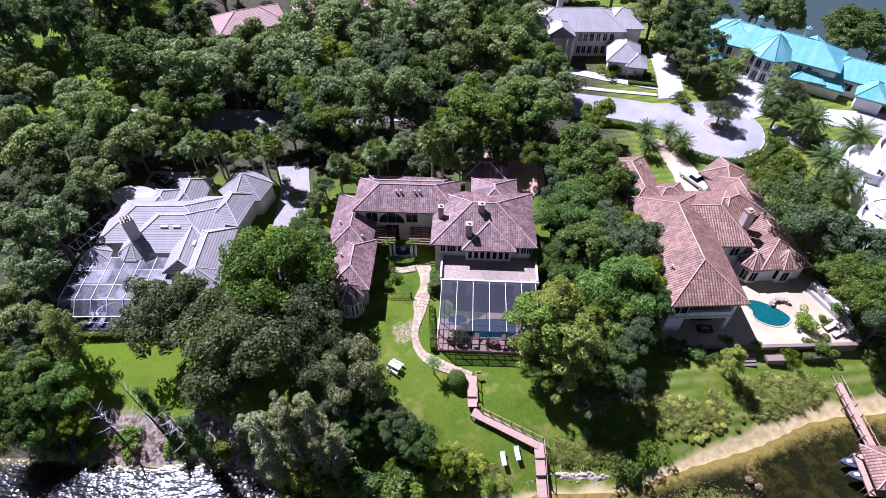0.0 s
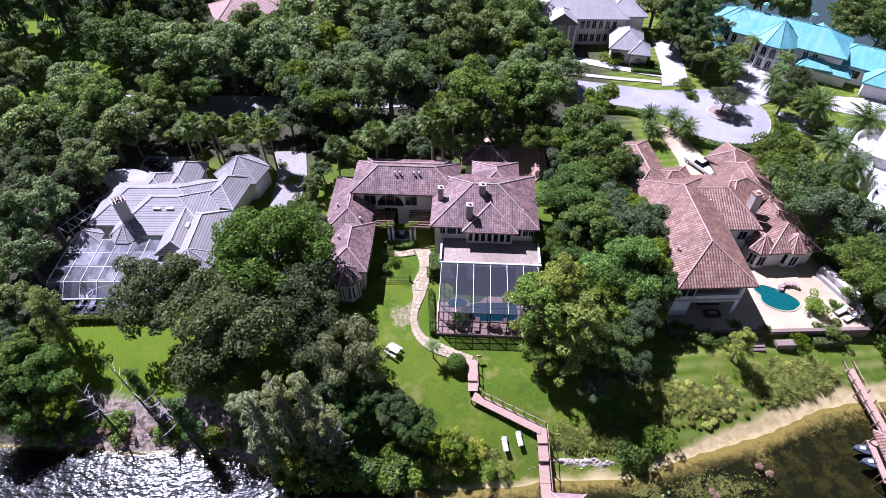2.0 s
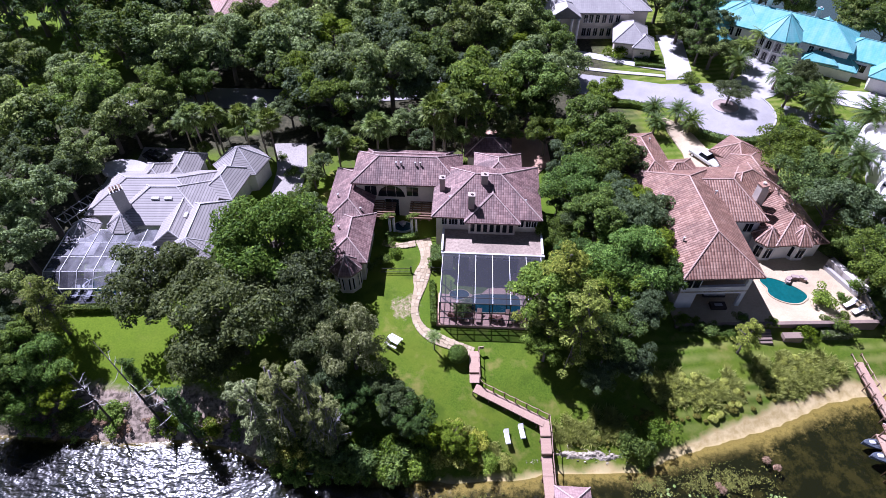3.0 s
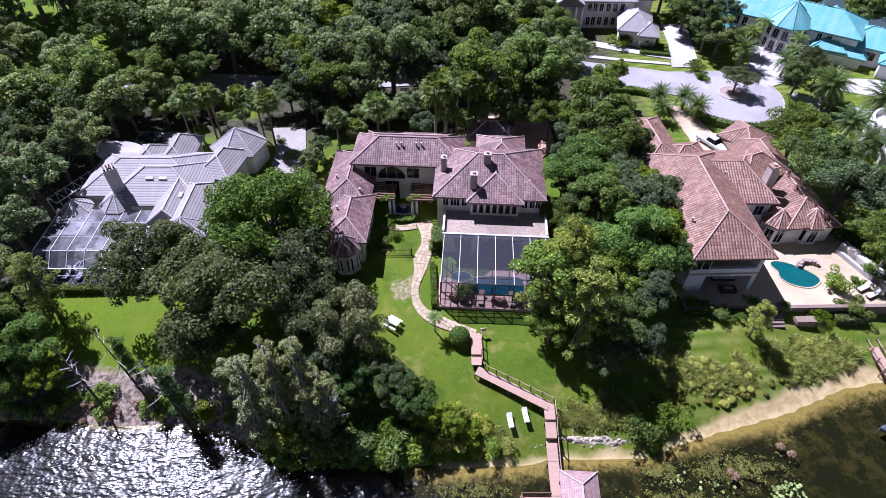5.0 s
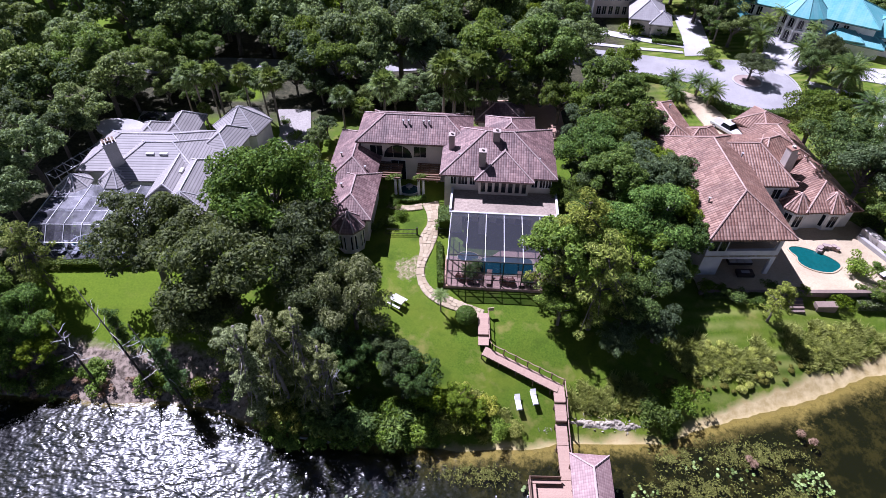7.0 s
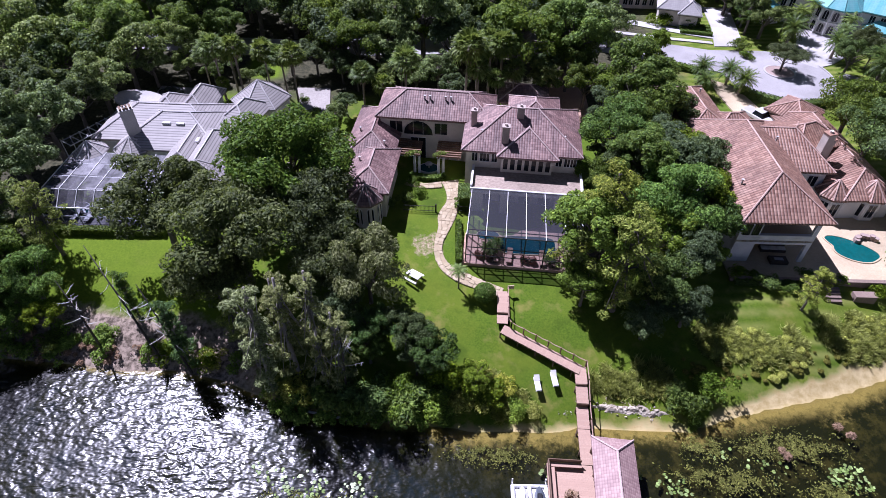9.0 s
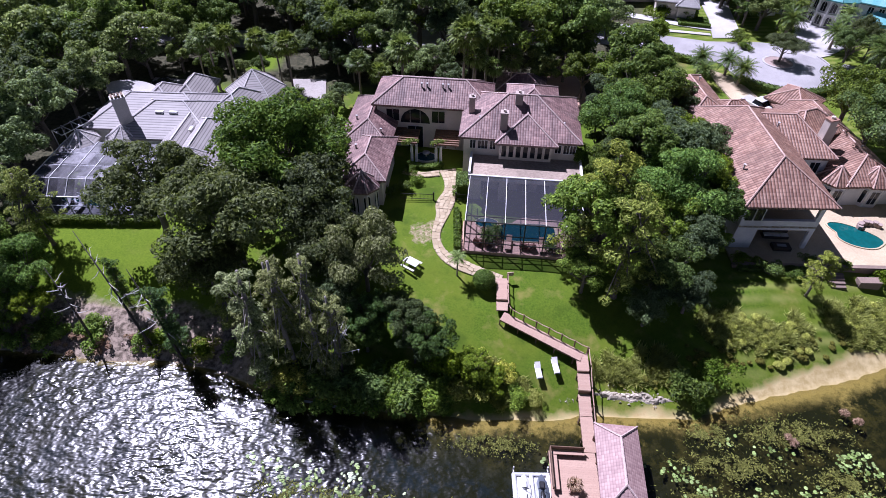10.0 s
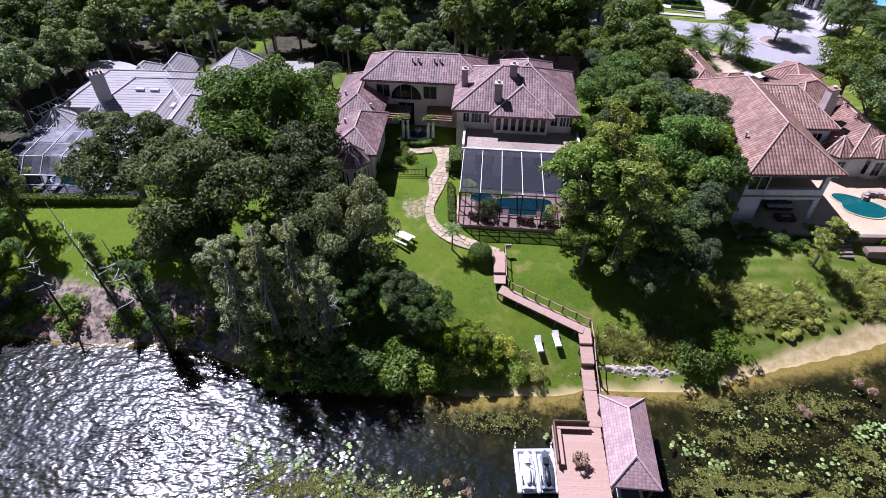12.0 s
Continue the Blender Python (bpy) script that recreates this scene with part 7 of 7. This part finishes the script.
row("wood", "trees along the street", 1, [(-46.0, 98.6, 0.9), (-39.4, 99.2, 0.95), (-33.0, 98.6, 0.9), (-28.6, 95.0, 0.75), (-47.2, 85.4, 0.6), (-44.6, 91.6, 0.62)])
row("wood", "low trees along the wood's edge", 1, [(-50.4, 79.4, 0.5), (-26.0, 84.6, 0.48), (-24.0, 88.0, 0.6), (-18.6, 80.0, 0.42), (-43.6, 84.2, 0.42), (-41.6, 80.6, 0.3), (-33.6, 81.6, 0.26), (-46.0, 81.4, 0.4), (-30.2, 84.4, 0.4), (-39.4, 83.6, 0.3), (-36.0, 80.6, 0.22), (-14.6, 78.4, 0.4), (-9.4, 79.4, 0.45), (-6.0, 80.8, 0.5), (-12.0, 82.0, 0.5), (9.8, 79.0, 0.5), (-21.4, 82.4, 0.45), (-3.6, 77.2, 0.4)])
row("light", "bright woodland trees", 1, [(-57.8, 82.2, 1.01), (-49.4, 88.2, 0.78), (-42.5, 91.3, 0.74), (-54.7, 84.5, 0.81), (7.2, 103.4, 0.83), (-20.8, 102.9, 0.88), (-67.2, 82.7, 0.70), (-24.6, 92.5, 0.78), (-12.4, 90.9, 0.76)])
row("pine", "dark pines at the wood's edge", 1.15, [(-69.9, 105.2, 1.28), (-66.8, 115.6, 1.23), (-58.2, 112.9, 1.18), (-53.5, 118.4, 1.08), (-82.7, 108.2, 1.13), (-63.6, 117.9, 1.11), (-49.0, 112.7, 0.86)])
row("oak", "trees on the west shore", 1, [(-51.1, 35.3, 0.60), (-51.8, 42.0, 0.53), (-53.1, 39.6, 0.61), (-51.0, 33.6, 0.54)])
row("kelly", "trees on the west shore", 1, [(-46.6, 37.4, 0.52), (-48.6, 33.9, 0.44)])
row("light", "trees on the west shore", 1, [(-44.6, 34.0, 0.36), (-50.0, 38.6, 0.6)])
row("shrub", "shrubs on the shore", 1, [(-31.5, 32.8, 0.91), (-6.5, 29.0, 1.12), (-6.4, 27.8, 1.12), (-15.0, 28.8, 1.15), (-9.7, 28.1, 1.27), (-5.7, 27.7, 1.27), (-12.3, 28.3, 1.29), (-27.1, 31.8, 0.81), (21.1, 29.6, 1.0), (23.8, 31.2, 0.95), (-44.0, 32.9, 0.80)])
row("shrub", "shrubs by the houses", 1, [(-8.5, 54.0, 0.59), (-6.9, 55.6, 0.51), (-10.4, 53.1, 0.51), (-1.7, 53.3, 0.59), (-14.4, 50.1, 0.75), (-12.5, 50.6, 0.66), (-10.9, 46.0, 0.80), (-7.9, 57.8, 0.44), (30.1, 45.3, 0.51), (31.6, 45.0, 0.43), (37.9, 45.5, 0.45), (46.2, 99.7, 0.90), (46.5, 97.0, 0.76), (35.0, 110.1, 1.33), (40.3, 109.9, 1.08), (52.1, 48.8, 0.59), (49.3, 45.1, 0.67), (45.5, 43.9, 0.65), (41.5, 44.9, 0.45), (50.7, 44.8, 0.77), (-23.9, 72.8, 0.60), (-26.4, 76.4, 0.47), (-17.5, 50.5, 0.84), (-16.8, 54.3, 0.86), (-1.3, 56.7, 0.39)])
row("shrub", "shrubs beside the terracotta house", 1, [(54.9, 50.2, 0.90), (56.8, 50.2, 0.91), (58.9, 50.6, 1.02), (58.2, 54.4, 0.93), (61.1, 57.3, 1.07), (54.3, 56.5, 0.82), (56.4, 57.5, 0.83), (57.4, 44.9, 1.29), (56.0, 54.5, 0.72), (57.2, 42.9, 1.09), (32.6, 43.4, 0.7), (35.3, 43.0, 0.6), (46.9, 44.1, 0.45), (48.2, 44.1, 0.4), (59.5, 80.3, 1.20), (59.7, 85.8, 1.11), (65.4, 85.0, 1.13), (70.9, 78.0, 1.25), (69.6, 81.1, 1.13)])
plant("bush", 49.0, 48.0, 0.95, 1.1, "", 4.5, label="small bushy tree planted beside the pool")
pick = random.Random(5)
for i in range(-15, 15):
    for j in range(0, 12):
        x, y = i * 8.6 + pick.uniform(-3, 3), 86 + j * 8.6 + pick.uniform(-3, 3)
        clear = math.hypot(x + 76, y - 103) < 6 or -49 < x < -28 and y < 99 or x > 20 and y < 128 or abs(x + 41) < 10 and abs(y - 122) < 9 or math.hypot(x - 135, y - 190) < 80 or x > 50 and y < 135
        if not clear and pick.random() < 0.62:
            plant(pick.choice(["wood", "wood", "light", "wood"]), x, y, pick.uniform(0.6, 0.95), 1.0, "woodland trees")

# ---- shore grass, rocks, lily pads and weed: too many to count ----
def scatter_leaves(name, spots, count, size, mat, label, tall=0.5, spread=1.0, slim=0.25, up=0.6):
    """Blades or leaves gathered in clumps over the ground or the water."""
    rng = np.random.default_rng(len(name) + count)
    cs, rs = [], []
    for x, y, r in spots:
        for _ in range(max(3, int(r * r * 4.5))):
            a, d = rng.random() * math.tau, r * rng.random() ** 0.5
            px, py = x + d * math.cos(a), y + d * math.sin(a)
            cs.append((px, py, max(gz(px, py), 0.0) + tall * (0.2 + 0.4 * rng.random())))
            rs.append(spread * (0.3 + 0.5 * rng.random()))
    v, f = leaves(rng, cs, rs, count, size, min(1.0, tall), up, slim)
    ob = raw(name, v, f, mat, None, label)
    return tagged(ob, category=name.replace("_", " "), kind="stuff")


def blades(name, spots, count, high, mat, label, seed):
    """Upright grass blades in tufts that lean outwards."""
    rng = np.random.default_rng(seed)
    area = np.array([r * r for _, _, r in spots])
    tufts = []
    for (x, y, r), a in zip(spots, area):
        for _ in range(int(a * 5)):
            t, d = rng.random() * math.tau, r * rng.random() ** 0.5
            tufts.append((x + d * math.cos(t), y + d * math.sin(t), 0.6 + 0.7 * rng.random()))
    own = np.array(tufts)[rng.integers(0, len(tufts), count)]
    a, lean = rng.random(count) * math.tau, 0.35 + 1.05 * rng.random(count)
    h = high * own[:, 2] * (0.6 + 0.6 * rng.random(count))
    bx, by = own[:, 0] + 0.25 * rng.normal(size=count), own[:, 1] + 0.25 * rng.normal(size=count)
    z = np.maximum(ground_z(bx, by), 0.0) - 0.03
    w = 0.05 + 0.035 * rng.random(count)
    c, sn = np.cos(a), np.sin(a)
    reach = h * np.sin(lean)
    v0 = np.stack([bx - sn * w, by + c * w, z], 1)
    v1 = np.stack([bx + sn * w, by - c * w, z], 1)
    v2 = np.stack([bx + c * reach, by + sn * reach, z + h * np.cos(lean)], 1)
    vs, fs = np.stack([v0, v1, v2], 1).reshape(-1, 3), np.arange(count * 3).reshape(-1, 3)
    return tagged(raw(name, vs, fs, mat, None, label), category="grass", kind="stuff")


blades("shore_grass", [(25.4, 36.2, 2.0), (28.5, 36.6, 2.3), (31.6, 36.0, 2.0), (34.4, 36.8, 1.6), (39.5, 38.6, 2.2), (42.5, 38.8, 2.4), (45.0, 39.3, 2.2), (47.5, 39.8, 1.8)], 38000, 0.7, M["reed"], "thick yellow-green grasses along the sandy shore", 21)
blades("bank_grass", [(14.8, 31.6, 1.4), (17.0, 31.9, 1.5), (19.5, 32.0, 1.5), (3.2, 29.0, 1.5), (1.4, 30.0, 1.7), (5.0, 28.6, 1.0), (-1.0, 28.8, 1.5), (12.6, 31.0, 0.8)], 26000, 0.7, M["reed"], "rough yellowish grass on the lake bank", 22)
scatter_leaves("shore_bushes", [(25.5, 35.6, 1.7), (28.8, 36.2, 2.0), (31.5, 35.0, 1.8), (34.0, 36.2, 1.6), (43.0, 39.6, 1.5), (46.0, 40.0, 1.4), (40.2, 38.0, 1.2)], 22000, 0.13, M["reed"], "soft yellow-green bushes among the shore grass", 0.55, 0.6, 0.3)
scatter_leaves("bank_undergrowth", [(-3.4, 28.0, 2.2), (-6.5, 28.0, 2.2), (-9.5, 27.6, 2.0), (-13.0, 27.6, 2.0), (-16.0, 27.8, 2.0), (-18.6, 28.6, 1.8), (-24.6, 31.9, 1.0), (-29.4, 32.0, 0.8), (-33.8, 32.4, 1.0), (-38.4, 33.4, 1.2), (-43.6, 33.6, 1.4), (-31.6, 33.2, 0.6), (-39.0, 32.8, 1.6), (-43.0, 32.6, 1.6), (-48.0, 33.0, 2.0), (21.5, 29.4, 1.3)], 20000, 0.15, M["scrub_green"], "leafy undergrowth along the lake bank", 1.1, 1.0, 0.45)
scatter_leaves("shore_scrub", [(22.6, 33.0, 1.2), (24.8, 33.4, 1.5), (27.2, 33.9, 1.5), (30.0, 34.3, 1.6), (33.0, 35.0, 1.5), (36.4, 35.8, 1.3), (40.0, 36.8, 1.4), (44.0, 38.0, 1.3), (47.0, 38.6, 1.2), (15.0, 30.4, 0.9), (18.0, 30.2, 0.9)], 15000, 0.10, M["scrub"], "low olive scrub between the grass and the sand", 0.4, 0.5, 0.35)
scatter_leaves("dry_reeds", [(-0.4, 17.4, 1.0), (0.6, 16.6, 0.8), (-6.6, 27.2, 1.0), (36.5, 28.0, 0.9), (30.0, 25.6, 0.5), (-41.0, 32.4, 1.4), (-46.0, 32.6, 1.6), (-37.4, 32.6, 1.3), (-34.2, 32.9, 1.0), (-48.5, 33.0, 1.4), (-5.6, 27.4, 0.9)], 4200, 0.17, M["brown_reed"], "dry reddish-brown reeds at the water's edge", 0.8, 0.6)


def weed_mats(zones, count, mat, label, seed):
    """Fine weed lying on the water in ragged drifts, thinning out at their edges."""
    rng = np.random.default_rng(seed)
    zs = np.array(zones)
    own = zs[rng.choice(len(zs), count, p=zs[:, 2] * zs[:, 3] / (zs[:, 2] * zs[:, 3]).sum())]
    p = own[:, :2] + rng.normal(size=(count, 2)) * own[:, 2:4] * 0.6
    keep = np.array([noise.noise((x * 0.9, y * 1.3, 3)) + 0.6 * noise.noise((x * 2.7, y * 3.3, 7)) for x, y in p]) > rng.normal(size=count) * 0.28 + 0.1
    p = p[keep & (ground_z(p[:, 0], p[:, 1]) < -0.08)]
    n = len(p)
    a, s = rng.random(n) * math.tau, 0.05 + 0.10 * rng.random(n)
    c, d = np.cos(a), np.sin(a)
    z = 0.015 + 0.06 * rng.random(n)
    k = np.stack([p[:, 0], p[:, 1], z], 1)
    t, w = np.stack([c * s, d * s, 0.35 * s * rng.normal(size=n)], 1), np.stack([-d * s * 0.4, c * s * 0.4, 0.2 * s * rng.normal(size=n)], 1)
    v = np.stack([k - t, k + w, k + t, k - w], 1).reshape(-1, 3)
    return tagged(raw("water_weed", v, np.arange(n * 4).reshape(-1, 4), mat, None, label), category="water weed", kind="stuff")


weed_mats([(22.7, 26.0, 1.6, 1.3), (24.0, 22.8, 4.0, 1.0), (25.0, 18.4, 6.5, 1.5), (24.0, 17.6, 6.5, 1.3), (20.0, 18.8, 2.0, 1.3), (33.5, 21.6, 2.4, 1.5), (-13.0, 17.2, 4.0, 1.6), (-6.0, 16.4, 4.0, 1.3), (2.6, 23.8, 3.0, 0.8), (20.4, 27.4, 1.3, 0.6), (30.5, 26.4, 4.0, 1.4)], 52000, M["weed"], "ragged drifts of olive water weed on the lake", 11)


def pads(spots, seed):
    """Round lily pads floating in loose groups."""
    rng = np.random.default_rng(seed)
    vs, fs = [], []
    for x, y, r, n in spots:
        for _ in range(int(n * 0.48)):
            a, d = rng.random() * math.tau, r * rng.random() ** 0.6
            cx, cy, s = x + d * math.cos(a), y + 0.7 * d * math.sin(a), 0.08 + 0.12 * rng.random()
            if gz(cx, cy) > -0.1:
                continue
            k = len(vs)
            h = 0.02 + 0.05 * rng.random()
            vs += [(cx + s * math.cos(t), cy + s * math.sin(t), h + 0.02 * math.sin(t + a)) for t in np.linspace(0.25, math.tau - 0.25, 9)] + [(cx, cy, h)]
            fs += [(k + 9, k + i, k + i + 1) for i in range(8)]
    return tagged(raw("lily_pads", vs, fs, M["lily"], None, "pale green lily pads floating in loose groups"), category="lily pads", kind="stuff")


pads([(-18.0, 21.0, 1.5, 30), (-14.6, 19.6, 2.6, 120), (-10.0, 18.6, 2.6, 120), (-9.3, 21.0, 1.2, 16), (-5.5, 17.2, 2.4, 90), (-1.5, 16.8, 2.0, 50), (7.0, 22.3, 0.8, 12), (18.6, 22.2, 1.8, 60), (20.3, 20.2, 1.6, 60), (24.2, 25.4, 1.2, 22), (28.0, 24.0, 2.0, 30), (30.5, 20.0, 2.2, 60), (35.4, 23.6, 2.0, 150), (34.2, 20.2, 1.4, 60), (26.0, 19.6, 2.0, 50), (15.8, 22.6, 0.8, 8), (2.0, 16.0, 1.6, 30)], 5)


def rocks(name, spots, mat, label, seed):
    """Loose broken stones bedded in the ground."""
    rng = np.random.default_rng(seed)
    bm = bmesh.new()
    for x, y, r, n in spots:
        for _ in range(n):
            cx, cy = x + rng.normal() * r, y + rng.normal() * r * 0.3
            s = 0.05 + 0.11 * rng.random() ** 2
            ret = bmesh.ops.create_icosphere(bm, subdivisions=1, radius=s)
            tw = Euler(rng.random(3) * 6).to_matrix()
            for v in ret["verts"]:
                v.co = tw @ Vector((v.co.x * 1.3, v.co.y, v.co.z * 0.32)) * (1 + 0.25 * rng.normal() * 0.5)
                v.co += Vector((cx, cy, max(gz(cx, cy), -0.1) + s * 0.25))
    return tagged(part(name, bm, mat, None, label), category="rocks", kind="stuff")


def ledge(x0, x1, y0, y1, half, mat, label, seed):
    """A low crumbling stone ledge: a lumpy strip that sinks into the bank at its edges."""
    nx, ny = int((x1 - x0) / 0.12), 10
    vs, fs = [], []
    for i in range(nx + 1):
        f = i / nx
        x = x0 + (x1 - x0) * f
        wide = half * (0.55 + 0.75 * abs(noise.noise((x * 0.6, seed, 0)))) * min(1, 6 * f, 6 * (1 - f)) + 0.02
        for j in range(ny + 1):
            a = -1 + 2 * j / ny
            px = x + 0.05 * noise.noise((x * 3, j, seed))
            py = y0 + (y1 - y0) * f + a * wide + 0.25 * noise.noise((x * 0.8, 2, seed))
            lump = 0.13 + 0.16 * noise.cell((px * 2.6, py * 4.0, seed)) + 0.06 * noise.noise((px * 6, py * 6, seed))
            vs.append((px, py, gz(px, py) + 0.02 + max(0.0, lump) * (1 - a * a) - 0.08 * a * a))
    for i in range(nx):
        for j in range(ny):
            k = i * (ny + 1) + j
            fs.append((k, k + ny + 1, k + ny + 2, k + 1))
    return tagged(raw("stone_ledge", vs, fs, mat, None, label), category="rocks", kind="stuff")


ledge(12.2, 20.0, 29.15, 28.9, 0.62, M["rock"], "low ledge of broken pale limestone on the bank", 3)
rocks("limestone_rocks", [(13.6, 29.2, 1.0, 40), (16.0, 29.1, 1.2, 50), (18.4, 29.0, 1.0, 40), (9.8, 28.4, 0.5, 14)], M["rock"], "band of broken pale limestone on the bank", 3)
rocks("bank_rocks", [(-26.0, 32.4, 2.0, 60), (-30.5, 32.6, 2.0, 50), (-36.0, 32.2, 2.2, 50), (-41.0, 32.4, 2.0, 40), (-22.0, 31.0, 1.5, 30), (-9.0, 26.9, 2.0, 30)], M["rock_pink"], "pinkish stones and roots on the west bank", 4)

# bare bleached trees on the west shore
for sd, x, y, h, ln in ((31, -28.6, 30.9, 12.5, (-2.0, 1.0)), (32, -31.4, 31.3, 13.5, (-5.5, 4.2)), (33, -11.9, 28.6, 11.5, (0.3, 0.6)), (34, -38.6, 32.6, 9.5, (-1.6, 1.2))):
    t = bare_tree(sd, h, "bleached dead tree with bare forked branches", ln)
    t.location = (x, y, gz(x, y))
    tagged(t, group="dead trees on the shore")
log = thing("fallen_log", (-17, 27.4, 0.1), "pale fallen log lying along the waterline", "log")
b = bmesh.new()
tube(b, [(-16.0, 27.3, 0.12), (-13.0, 26.9, 0.1), (-9.6, 26.3, 0.05)], [0.12, 0.14, 0.07], 7)
part("trunk", b, M["dead"], log)
# clipped round bush and small palm by the boardwalk
ball = thing("round_bush", (1.5, 39.4, gz(1.5, 39.4)), "clipped round green bush by the boardwalk", "bush")
b = bmesh.new()
tube(b, [(1.5, 39.4, gz(1.5, 39.4) - 0.2), (1.5, 39.4, gz(1.5, 39.4) + 0.9)], [0.08, 0.05], 6)
part("stem", b, M["bark"], ball)
rng = np.random.default_rng(9)
v, f = leaves(rng, [(1.5, 39.4, gz(1.5, 39.4) + 0.95)], [1.2], 4200, 0.085, 0.9)
raw("foliage", v, f, M["shrub"], ball)
plant("palm", -1.35, 40.6, 0.5, 0.7)
for u, v, size in ((2.6, -7.0, 0.42), (3.4, -5.6, 0.3), (9.4, -7.6, 0.3)):
    q = H(u, v)
    plant("date", q.x, q.y, size, 0.7, "small palms beside the screened pool", 5.42)
